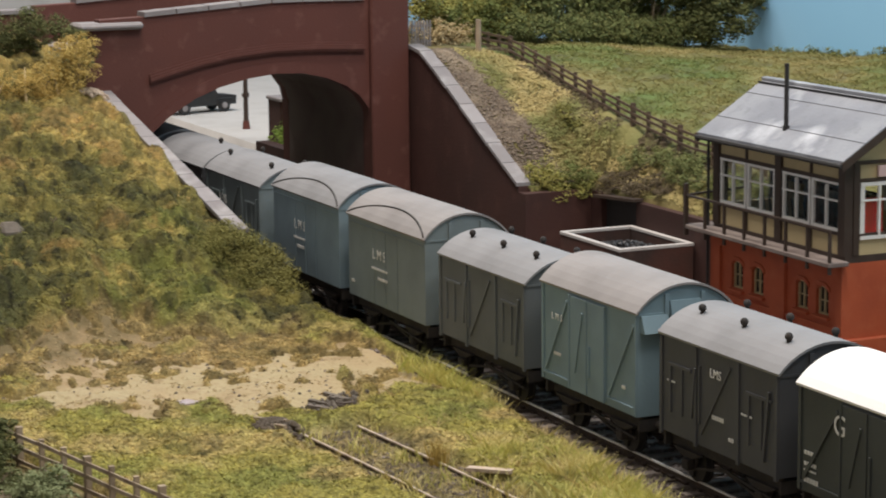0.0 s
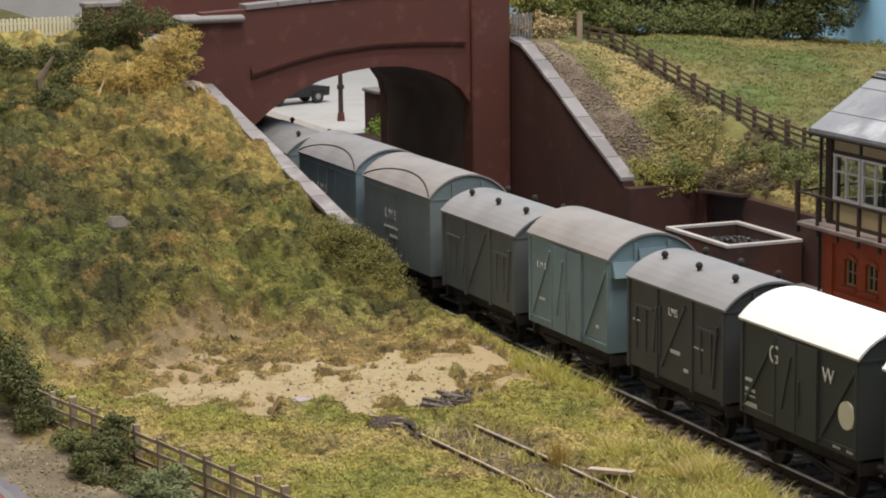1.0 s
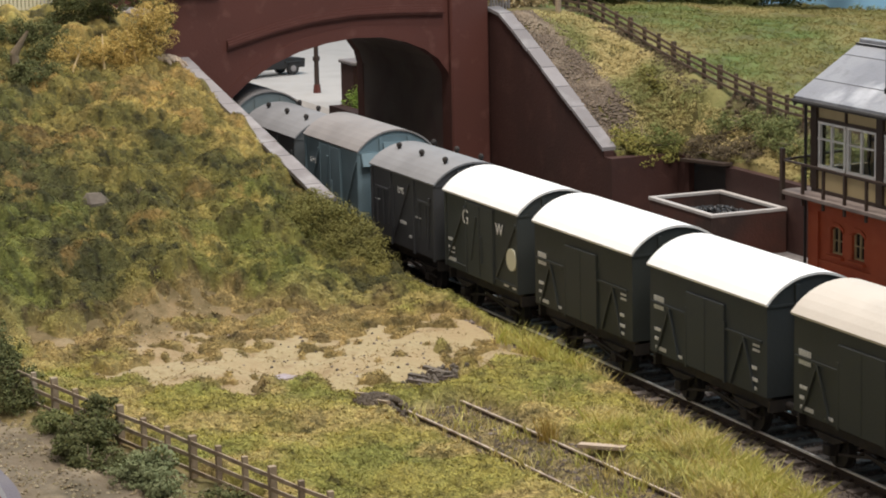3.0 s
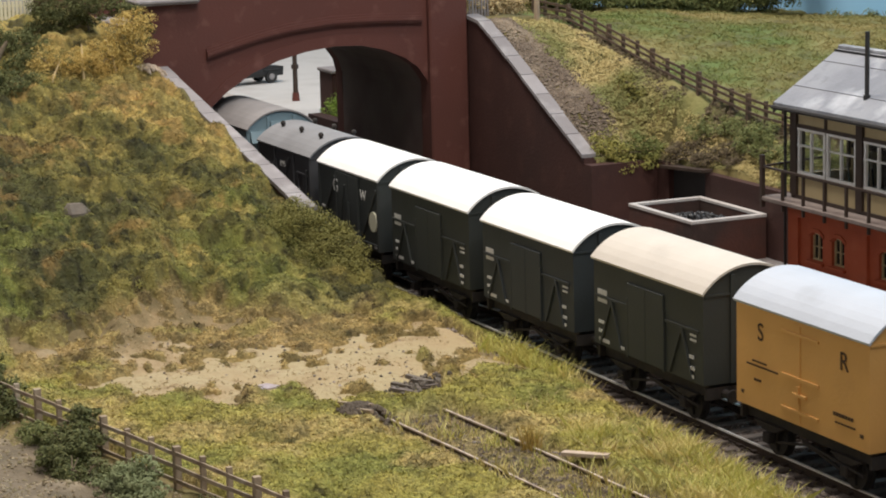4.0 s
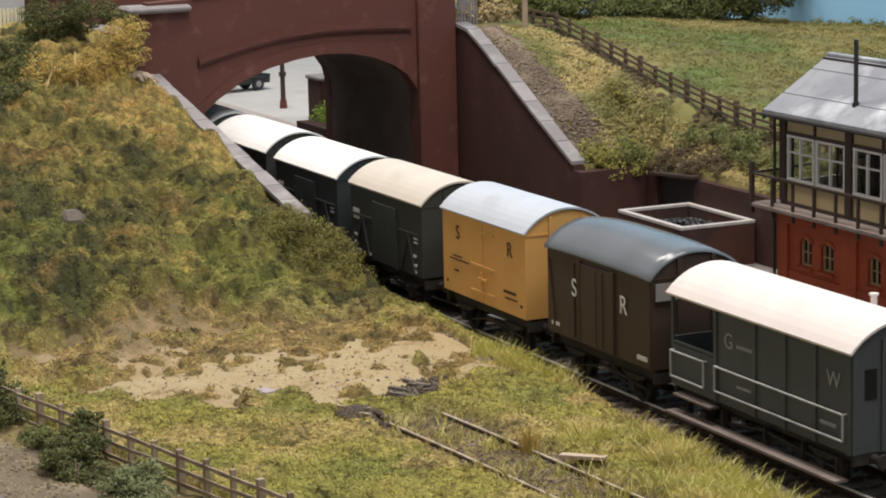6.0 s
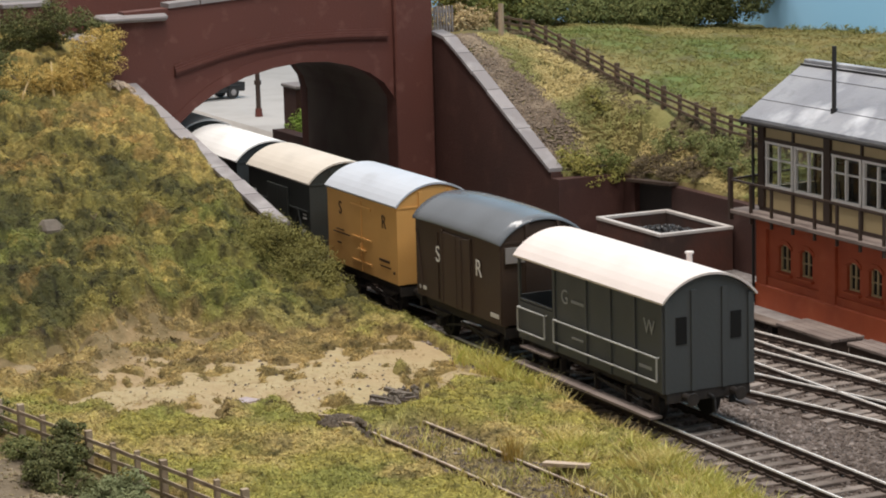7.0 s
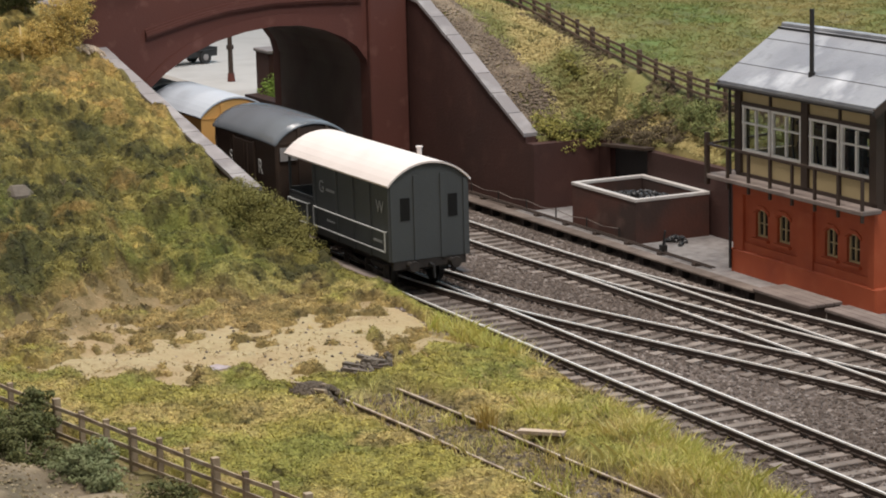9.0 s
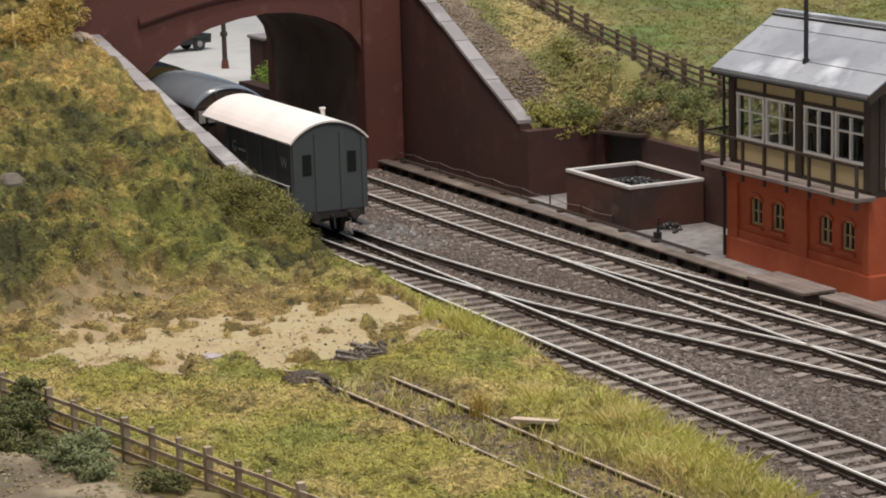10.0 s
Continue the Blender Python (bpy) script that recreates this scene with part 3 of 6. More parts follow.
def track(name, line, label, half=0.98, every=0.83, z=0.0, head="rail", keep=lambda x: True):
    t = thing(name, 0, 0, z, label, "railway track", kind="structure")
    d = np.gradient(line, axis=0)
    d /= np.hypot(*d.T)[:, None]
    nrm = np.stack([-d[:, 1], d[:, 0]], -1)
    for side in (-1, 1):
        r = line + nrm * (half * side)
        rail = part("rail", sweep(sweep(bmesh.new(), r, 0.05, -0.2, -0.05), r, 0.14, -0.25, -0.2), "rust", t)
        part("rail_head", sweep(bmesh.new(), r, 0.07, -0.05, 0.0), head, rail, "worn rail head, its glint painted near-white" if head == "rail" else "rusty rail head")
    if "mesh" not in SLEEPER:
        bm = B(-0.17, 0.17, -1.62, 1.62, -0.38, -0.25, bevel=0.02)
        ob = part("sleeper_base", bm, "sleeper")
        SLEEPER["mesh"] = ob.data
        bpy.data.objects.remove(ob)
        bm = bmesh.new()
        for s in (-1, 1):
            box(bm, -0.11, 0.11, s * half - 0.17, s * half + 0.17, -0.25, -0.17)
        ob = part("chair_base", bm, "rust")
        SLEEPER["chair"] = ob.data
        bpy.data.objects.remove(ob)
    q = resample(line, every)
    for i in range(1, len(q) - 1):
        if not keep(q[i][0]):
            continue
        e = q[i + 1] - q[i - 1]
        ob = new("sleeper", SLEEPER["mesh"])
        ob.parent = t
        ob.matrix_basis = pose(q[i][0] * CM, q[i][1] * CM, random.uniform(-0.02, 0.02) * CM, 0, 0, math.degrees(math.atan2(e[1], e[0])) + random.uniform(-1, 1))
        ch = new("rail_chair", SLEEPER["chair"])
        ch.parent = ob
    return t


seen_part = lambda x: -42 < x < 30  # noqa: E731
track("track_main", smooth_line([(-160, 0), (60, 0)], -160, 60), "main line track with worn rails painted bright and timber sleepers", keep=seen_part)
track("track_far", smooth_line([(-160, 6.7), (-20, 6.75), (-14, 6.95), (-8, 7.55), (2.7, 8.9), (30, 12.4)], -160, 30), "second line with rusty-sided rails curving away", keep=seen_part)
track("track_branch", smooth_line([(-15, 6.9), (-12, 7.05), (40, 7.0)], -13, 40), "turnout track leaving the second line", keep=lambda x: -5 < x < 30)
track("track_crossover", smooth_line([(-24, 0.75), (-19, 0.95), (-15, 1.25), (-11.6, 1.65), (-8, 2.15), (-3.9, 3.15), (0.6, 4.3), (5, 5.4), (9, 6.3), (13, 6.9), (16, 7.0)], -23, 13), "crossover track between the two lines", keep=lambda x: -7 < x < 10)
track("track_siding", smooth_line([(1.3, -8.75), (5.9, -8.35), (9.8, -8.1), (14.5, -7.8), (40, -6.0)], 1.3, 40), "overgrown rusty siding ending in the grass", z=0.31, head="rusthead", keep=lambda x: x > 13)


# ---- vans and brake van ----
def lettering(parent, text, x, z, size, y, material, name="lettering"):
    c = bpy.data.curves.new(name, "FONT")
    c.body, c.size, c.extrude, c.align_x = text, size * CM, 0.006 * CM, "CENTER"
    o = new(name, c)
    dg = bpy.context.evaluated_depsgraph_get()
    me = bpy.data.meshes.new_from_object(o.evaluated_get(dg))
    bpy.data.objects.remove(o)
    me.materials.clear()
    me.materials.append(M[material])
    ob = new(name, me)
    ob.parent = parent
    ob.matrix_basis = pose(x * CM, y * CM, z * CM, 90, 0, 0)
    return ob


def bars(parent, spots, y, material, name="stencil_mark"):
    for x0, x1, z0, z1 in spots:
        bm, n = bmesh.new(), max(1, round((x1 - x0) / 0.14))
        for k in range(n):
            a = x0 + (x1 - x0) * k / n
            box(bm, a, a + (x1 - x0) / n - (0.045 if n > 1 else 0), y - 0.012, y + 0.01, z0, z1)
        part(name, bm, material, parent)


def paint(name, col, rough=0.65, dirt=0.6):
    if name not in M:
        d = tuple(c * 0.6 + 0.015 for c in col)
        M[name] = mat(name, col, rough, [(d, 60, 0.45, 0.75, dirt), (tuple(min(1, c * 1.2 + 0.02) for c in col), 35, 0.5, 0.75, 0.4), ((0.06, 0.045, 0.035), 25, 0.62, 0.82, 0.5)], 0.12, 900)
    return name


def arc(half, zc, rise, n=14):
    """Points of a shallow roof arc from -half to half."""
    r = (half * half + rise * rise) / (2 * rise)
    a = math.asin(half / r)
    return [(r * math.sin(-a + 2 * a * i / n), zc + rise - r + r * math.cos(-a + 2 * a * i / n)) for i in range(n + 1)]


WHEELS = []


def underframe(t, L, base, solebar="under"):
    """Solebars, axleboxes, wheelsets, buffers and couplings; x runs from -L to 0."""
    mid = -L / 2
    for y in (-1.28, 1.18):
        part("solebar", B(-L + 0.1, -0.1, y, y + 0.1, 0.95, 1.28), solebar, t)
    for x in (-L + 0.02, -0.14):
        part("headstock", B(x, x + 0.12, -1.5, 1.5, 0.92, 1.28), solebar, t)
    part("floor_pan", B(-L + 0.12, -0.12, -1.15, 1.15, 1.12, 1.25), "under", t)
    for ax in (mid - base / 2, mid + base / 2):
        for s in (-1, 1):
            bm = bmesh.new()
            prism(bm, [(ax - 0.42, 0.95), (ax - 0.16, 0.35), (ax + 0.16, 0.35), (ax + 0.42, 0.95)], s * 1.19, s * 1.24, "y")
            box(bm, ax - 0.17, ax + 0.17, min(s * 1.24, s * 1.5), max(s * 1.24, s * 1.5), 0.4, 0.72, 0.03)
            for k in range(4):
                box(bm, ax - 0.75 + 0.13 * k, ax + 0.75 - 0.13 * k, min(s * 1.26, s * 1.42), max(s * 1.26, s * 1.42), 0.92 - 0.05 * k, 0.965 - 0.05 * k)
            part("axle_guard", bm, "under", t)
        w = part("wheelset", tube(bmesh.new(), (0, -1.2, 0), (0, 1.2, 0), 0.09), "under", t)
        w.matrix_basis = pose(ax * CM, 0, 0.58 * CM)
        for s in (-1, 1):
            bm = bmesh.new()
            tube(bm, (0, s * 0.92, 0), (0, s * 1.1, 0), 0.58, n=24)
            tube(bm, (0, s * 0.86, 0), (0, s * 0.92, 0), 0.64, n=24)
            for k in range(4):
                c, d = math.cos(k * math.pi / 2), math.sin(k * math.pi / 2)
                beam(bm, (0.1 * c, s * 1.11, 0.1 * d), (0.45 * c, s * 1.11, 0.45 * d), 0.02, 0.12)
            part("wheel", bm, "black", w)
        WHEELS.append((w, ax))
    for s in (-1, 1):
        bm = bmesh.new()
        beam(bm, (mid - base / 2 + 0.4, s * 1.32, 0.5), (mid + 0.3, s * 1.32, 0.85), 0.05, 0.07)
        beam(bm, (mid + base / 2 - 0.4, s * 1.32, 0.5), (mid - 0.3, s * 1.32, 0.85), 0.05, 0.07)
        beam(bm, (mid, s * 1.42, 0.88), (mid + base / 2 + 0.9, s * 1.42, 0.62), 0.05, 0.07)
        part("brake_gear", bm, "under", t)
        for x, d in ((-L, -1), (0, 1)):
            bm = bmesh.new()
            tube(bm, (x, s * 0.86, 1.08), (x + d * 0.26, s * 0.86, 1.08), 0.13, 0.1)
            tube(bm, (x + d * 0.26, s * 0.86, 1.08), (x + d * 0.45, s * 0.86, 1.08), 0.06)
            tube(bm, (x + d * 0.45, s * 0.86, 1.08), (x + d * 0.5, s * 0.86, 1.08), 0.22, 0.2, 14)
            part("buffer", bm, "under", t)
    for x, d in ((-L, -1), (0, 1)):
        bm = bmesh.new()
        tube(bm, (x, 0, 1.05), (x + d * 0.3, 0, 1.0), 0.06)
        beam(bm, (x + d * 0.28, 0, 1.0), (x + d * 0.34, 0, 0.55), 0.06, 0.16)
        part("coupling", bm, "black", t)


def roof(t, L, h, rise, material, half=1.68, over=0.08, thick=0.07, label="", dome=0.0):
    a = arc(half, h, rise)
    b = [(y * 0.985, z - thick) for y, z in a]
    bm = bmesh.new()
    if not dome:
        prism(bm, a + b[::-1], -L - over, over)
        return part("roof", bm, material, t, label)
    # rounded down towards both ends
    rows = []
    for i in range(17):
        u = -1 + i / 8
        k = dome * abs(u) ** 3
        x = -L / 2 + u * (L / 2 + over)
        rows.append([bm.verts.new((x, y, z - k * (0.35 + 0.65 * (1 - (y / half) ** 2)))) for y, z in a])
    for r, q in zip(rows, rows[1:]):
        for i in range(len(a) - 1):
            bm.faces.new([r[i], r[i + 1], q[i + 1], q[i]])
    edge = [e for e in bm.edges if e.is_boundary]
    ext = bmesh.ops.extrude_edge_only(bm, edges=edge)["geom"]
    bmesh.ops.translate(bm, vec=(0, 0, -0.1), verts=[g for g in ext if isinstance(g, bmesh.types.BMVert)])
    return part("roof", bm, material, t, label, smooth=True)


VANS = []


def van(name, label, c, L, h, rise, body, roofing, base=4.0, style="ribs", text=(), marks=(), marks_mat="white", vents=(), group="goods train", solebar="under", roof_label=""):
    t = thing(name, 0, 0, 0, label, "goods van", group)
    ends = [(-1.6, 1.38), *arc(1.6, h - 0.02, rise - (0.3 if roofing == "roof_gloss" else 0.08), 10), (1.6, 1.38)]
    bm = bmesh.new()
    prism(bm, ends, -L, 0)
    b = part("body", bm, body, t)
    roof(t, L, h, rise, roofing, label=roof_label, dome=0.16 if roofing == "roof_gloss" else 0.0)
    underframe(t, L, base, solebar)
    F = -1.6
    m = -L / 2

    piece = {"ribs": "brace", "cattle": "strap", "door": "door_post", "plank": "hinge", "smooth": "door_edge", "vee": "brace"}[style]

    def strip(x0, z0, x1, z1, w=0.12, d=0.05, name=piece):
        v = Vector((x1 - x0, 0, z1 - z0)).normalized()
        n = Vector((-v.z, 0, v.x)) * (w / 2)
        p = [Vector((x0, 0, z0)) + n, Vector((x1, 0, z1)) + n, Vector((x1, 0, z1)) - n, Vector((x0, 0, z0)) - n]
        for sg in (1, -1):
            bm = bmesh.new()
            prism(bm, [(u.x, u.z) for u in p], sg * (F + 0.02), sg * (F - d), "y")
            part(name, bm, body, t)

    def doors(z1):
        for sg in (-1, 1):
            y0, y1 = sorted((sg * 1.59, sg * 1.67))
            part("door", B(m - dr, m + dr, y0, y1, 1.4, z1, bevel=0.02), body, t)
    dr = 1.15
    if style == "ribs":  # sliding door van with raking braces
        doors(h - 0.15)
        for x in (-L + 0.08, -0.08):
            strip(x, 1.4, x, h - 0.05, 0.13)
        for x in (m - dr, m, m + dr):
            strip(x, 1.45, x, h - 0.15, 0.08, 0.1)
        strip(-L + 0.3, 1.75, m - dr - 0.2, h - 0.4, 0.11, 0.07, "brace")
        strip(m + dr + 0.25, 1.75, -0.15, h - 0.4, 0.11, 0.07, "brace")
        strip(m - 0.75, 2.0, m - 0.25, h - 0.6, 0.08, 0.11, "brace")
        strip(m + 0.2, 2.0, m + 0.2, 3.0, 0.08, 0.12, "door_handle")
        strip(-L + 0.15, 1.62, m - dr - 0.1, 1.62, 0.06)
        strip(m + dr + 0.1, 1.62, -0.15, 1.62, 0.06)
    elif style == "door":
        doors(h - 0.3)
        for x in (m - dr, m + dr):
            strip(x, 1.45, x, h - 0.25, 0.09, 0.1)
        strip(m, 1.45, m, h - 0.35, 0.04, 0.09)
        strip(m + 0.45, 1.5, m + 0.45, h - 0.4, 0.05, 0.11)
        strip(-L + 0.15, h - 0.5, -L + 0.55, 1.6, 0.1, 0.06)
        strip(-0.12, 1.4, -0.12, h - 0.1, 0.16, 0.05)
        strip(m - dr - 0.45, 1.5, m - dr - 0.45, h - 0.4, 0.05, 0.05)
    elif style == "cattle":  # paired doors with diagonal straps
        for x in (-L + 0.08, -0.08, m - dr, m + dr):
            strip(x, 1.3, x, h - 0.1, 0.13, 0.06)
        strip(m - 0.85, 1.75, m + 0.7, h - 0.35, 0.09, 0.05)
        strip(m - 0.95, h - 0.6, m - 0.95, 2.0, 0.08, 0.06)
        for x in (-L + 0.6, -L + 1.25, m + 1.7, m + 2.35):
            strip(x, 2.0, x, h - 0.85, 0.09)
            strip(x - 0.15, h - 0.85, x + 0.5, h - 0.85, 0.09)
        strip(m - 1.35, 2.1, m - 1.15, h - 0.7, 0.1, 0.09)
        strip(-0.7, 1.7, -0.45, h - 0.6, 0.1, 0.08)
    elif style == "plank":  # flush boarded van with hinges
        strip(m, 1.4, m, h - 0.2, 0.05, 0.03)
        for z in (1.75, 2.7, 3.95):
            strip(m - 0.95, z, m + 0.95, z, 0.09, 0.04)
        strip(m - 0.05, 2.0, m - 0.05, 2.5, 0.1, 0.07)
        strip(m - 0.3, 2.25, m + 0.35, 2.25, 0.08, 0.08)
    elif style == "smooth":  # plywood-sided van, doors hardly raised
        strip(m, 1.4, m, h - 0.35, 0.04, 0.03)
        for x in (m - 1.1, m + 1.1):
            strip(x, 1.4, x, h - 0.35, 0.03, 0.02)
        strip(-L + 0.15, h - 0.28, -0.15, h - 0.28, 0.04, 0.03)
    elif style == "vee":  # steel-ended van with V braces low on the sides
        doors(h - 0.45)
        strip(m, 1.4, m, h - 0.5, 0.04, 0.08)
        strip(m - dr, h - 0.95, m - dr, 1.35, 0.1, 0.08)
        strip(m + dr, h - 0.95, m + dr, 1.35, 0.1, 0.08)
        for x0 in (-L + 0.5, m + dr + 0.35):
            strip(x0, 1.45, x0 + 0.75, 2.95, 0.1, 0.07)
            strip(x0 + 1.35, 1.45, x0 + 0.75, 2.95, 0.1, 0.07)
            strip(x0 - 0.4, 2.98, x0 + 1.75, 2.98, 0.08, 0.05)
    # end framing
    for x, d in ((-L, -1), (0, 1)):
        for y in (-0.62, 0.62):
            part("end_post", B(min(x, x + d * 0.07), max(x, x + d * 0.07), y - 0.07, y + 0.07, 1.38, h + rise * 0.62), body, t)
        part("end_rail", B(min(x, x + d * 0.03), max(x, x + d * 0.03), -1.58, 1.58, h - 0.12, h - 0.05), body, t)
    for x, y in vents:
        z = next(z0 + (z1 - z0) * (y - y0) / (y1 - y0) for (y0, z0), (y1, z1) in zip(arc(1.68, h, rise), arc(1.68, h, rise)[1:]) if y0 <= y <= y1)
        bm = tube(bmesh.new(), (x, y, z - 0.05), (x, y, z + 0.1), 0.07)
        bmesh.ops.create_uvsphere(bm, u_segments=10, v_segments=6, radius=0.12, matrix=Matrix.Translation((x, y, z + 0.15)))
        part("roof_vent", bm, "under", t, "dark torpedo roof ventilator")
    for s, x, z, size, mm in text:
        lettering(t, s, x, z, size, F - 0.075 if style in ("ribs", "cattle", "vee", "door") else F - 0.02, mm)
    if marks:
        bars(t, marks, F - 0.02, marks_mat)
    if style == "smooth":  # bowed rain strips on the roof
        a = arc(1.68, h, rise)
        for sg in (-1, 1):
            pts = []
            for k in range(19):
                u = -1 + k / 9
                y = sg * (1.64 - 0.58 * (1 - u * u))
                pts.append((m + u * (L / 2 - 0.05), y, float(np.interp(y, [q[0] for q in a], [q[1] for q in a])) + 0.012))
            bm = bmesh.new()
            for p, q in zip(pts, pts[1:]):
                beam(bm, p, q, 0.05, 0.05)
            part("rain_strip", bm, "under", t, "dark bowed rain strip")
    VANS.append((t, c))
    return t


paint("lms_blue", (0.195, 0.265, 0.305))
paint("lms_bluegrey", (0.185, 0.225, 0.232))
paint("lms_grey", (0.113, 0.125, 0.13))
paint("lms_teal", (0.185, 0.265, 0.3))
paint("dark_grey", (0.066, 0.068, 0.074))
paint("gw_grey", (0.048, 0.055, 0.053))
paint("dark_green", (0.032, 0.037, 0.034))
paint("dark_slate", (0.03, 0.037, 0.04))
paint("yellow", (0.66, 0.36, 0.11), 0.6, 0.25)
paint("sr_brown", (0.055, 0.033, 0.022))
paint("toad_grey", (0.06, 0.066, 0.068))
paint("roof_grey", (0.245, 0.245, 0.252), 0.7)
paint("roof_warm", (0.275, 0.258, 0.252), 0.7)
paint("roof_white", (0.85, 0.84, 0.82), 0.7, 0.05)
paint("roof_cream", (0.58, 0.53, 0.46), 0.7, 0.1)
paint("roof_pale", (0.47, 0.51, 0.57), 0.6, 0.1)
paint("roof_pink", (0.7, 0.635, 0.605), 0.7, 0.12)
M["roof_gloss"] = mat("glossy_grey_roof", (0.15, 0.168, 0.19), 0.14, [((0.11, 0.12, 0.13), 40, 0.45, 0.75, 0.6)], 0.1, 700)
M["ochre_white"] = mat("faded_white_lettering", (0.66, 0.65, 0.62), 0.7)
M["worn_letter"] = mat("worn_grey_lettering", (0.42, 0.43, 0.42), 0.7, [((0.2, 0.21, 0.21), 120, 0.45, 0.65, 0.6)])
M["dim_letter"] = mat("faint_grey_lettering", (0.27, 0.28, 0.28), 0.7)
M["disc"] = mat("pale_yellow_disc", (0.68, 0.66, 0.5), 0.6)
M["black_letter"] = mat("dark_brown_lettering", (0.06, 0.03, 0.015), 0.6)

V6 = lambda L: [(-L + d, y) for d in (0.9, L / 2, L - 0.9) for y in (-0.75, 0.75)]  # noqa: E731
W = "ochre_white"
van("covered_van", "dark grey covered goods van with a grey roof", -116.6, 7.0, 4.2, 0.75, "dark_grey", "roof_grey")
van("covered_van", "dark grey covered goods van with one roof ventilator", -108.4, 7.0, 4.2, 0.75, "dark_grey", "roof_grey", vents=[(-2.15, 0.0)])
van("ventilated_van", "blue-grey lettered van with roof ventilators", -101.0, 6.9, 4.25, 0.75, "lms_bluegrey", "roof_grey", style="cattle", vents=[(x, y) for x in (-0.9, -6.1) for y in (-0.75, 0.75)], text=[("LMS", -4.6, 3.0, 0.55, W)])
van("tall_box_van", "tall weathered blue-grey box van with a smooth grey roof", -92.2, 7.2, 4.54, 0.85, "lms_blue", "roof_grey", style="smooth", text=[("L M S", -4.2, 3.1, 0.55, W)], marks=[(-4.9, -3.6, 2.7, 2.78), (-4.5, -3.7, 2.35, 2.47)], marks_mat=W)
van("tall_box_van", "tall weathered grey-green box van with a smooth warm grey roof", -84.0, 7.2, 4.5, 0.85, "lms_bluegrey", "roof_warm", style="smooth", text=[("L M S", -4.2, 3.1, 0.55, W)], marks=[(-4.9, -3.4, 2.7, 2.78), (-4.3, -3.4, 2.35, 2.45), (-6.9, -6.6, 1.9, 2.0)], marks_mat=W)
van("ventilated_van", "weathered grey van with raking braces and roof ventilators", -75.95, 6.75, 4.22, 0.75, "lms_grey", "roof_grey", style="cattle", vents=V6(6.75))
van("covered_van", "pale teal covered van with diagonal straps and a warm grey roof", -68.46, 6.25, 4.56, 0.8, "lms_teal", "roof_warm", base=3.6, text=[("L M S", -5.1, 3.45, 0.32, W)], marks=[(-5.4, -4.9, 2.3, 2.4), (-0.9, -0.7, 2.1, 2.2)], marks_mat=W)
teal = VANS[-1][0]
for y0, y1 in ((-1.5, -0.62), (-0.52, 0.52), (0.62, 1.5)):
    bm = bmesh.new()
    top = 4.45 if abs(y0 + y1) > 1 else 4.85
    prism(bm, [(0.02, 3.95), (0.3, 3.95), (0.08, top), (0.02, top)], y0, y1, "y")
    part("end_hood", bm, "lms_teal", teal, "pale teal louvred end hood")
van("ventilated_van", "dark grey lettered van with six roof ventilators", -60.62, 6.4, 4.28, 0.75, "dark_grey", "roof_grey", style="cattle", vents=V6(6.4), text=[("LMS", -3.2, 3.5, 0.36, W)], marks=[(-3.45, -2.8, 2.3, 2.42), (-2.55, -2.25, 1.85, 1.95), (-6.0, -5.5, 2.9, 2.95), (-1.9, -1.3, 2.75, 2.8)], marks_mat=W)
g = van("covered_van", "dark green-grey lettered van with a bright white roof", -53.23, 6.4, 4.25, 0.78, "gw_grey", "roof_white", text=[("G", -4.4, 3.25, 0.78, W), ("W", -1.45, 3.28, 0.6, W)], marks=[(-6.1, -5.5, 2.4, 2.5), (-6.1, -5.5, 2.1, 2.2), (-6.1, -5.5, 1.95, 2.0), (-6.1, -5.4, 1.65, 1.78), (-1.2, -0.8, 1.5, 1.6), (-0.5, -0.1, 1.5, 1.58)], marks_mat=W)
bm = tube(bmesh.new(), (-0.5, -1.67, 2.55), (-0.5, -1.6, 2.55), 0.4, n=28)
part("disc_mark", bm, "disc", g, "pale yellow painted disc")
for nm, c, L, h, bod, rf, lab in (("steel_end_van", -44.74, 7.15, 4.25, "dark_green", "roof_white", "dark green-grey van with a bright white roof"),
                                  ("steel_end_van", -36.49, 7.05, 4.15, "dark_slate", "roof_white", "near-black slate van with a bright white roof"),
                                  ("steel_end_van", -28.03, 7.0, 4.2, "dark_green", "roof_cream", "dark green van with a dull cream roof")):
    van(nm, lab, c, L, h, 0.8, bod, rf, style="vee", marks=[(-L + 0.3, -L + 0.95, 3.05, 3.22), (-L + 0.3, -L + 0.95, 2.8, 2.95), (-L + 0.35, -L + 0.8, 2.1, 2.2), (-L + 0.35, -L + 0.75, 1.8, 1.9), (-L + 0.4, -L + 1.1, 1.5, 1.62), (-0.8, -0.5, 2.1, 2.2), (-0.8, -0.45, 1.75, 1.85), (-0.8, -0.5, 1.5, 1.6), (-L + 1.7, -L + 2.1, 1.5, 1.6), (-0.75, -0.35, 2.65, 2.72), (-0.75, -0.35, 2.8, 2.87)], marks_mat=W)
van("insulated_van", "bright yellow-ochre insulated van with a pale grey-blue roof", -19.31, 6.8, 4.42, 0.8, "yellow", "roof_pale", style="plank", text=[("S", -5.46, 3.42, 0.74, "black_letter"), ("R", -1.2, 3.42, 0.74, "black_letter")], marks=[(-5.9, -5.1, 2.75, 2.8), (-6.2, -4.5, 2.62, 2.67), (-5.8, -5.4, 2.2, 2.27), (-1.7, -0.7, 2.1, 2.2), (-1.6, -0.6, 1.9, 1.95), (-0.4, -0.25, 1.75, 1.85), (-6.5, -6.38, 1.7, 1.8)], marks_mat="black_letter")
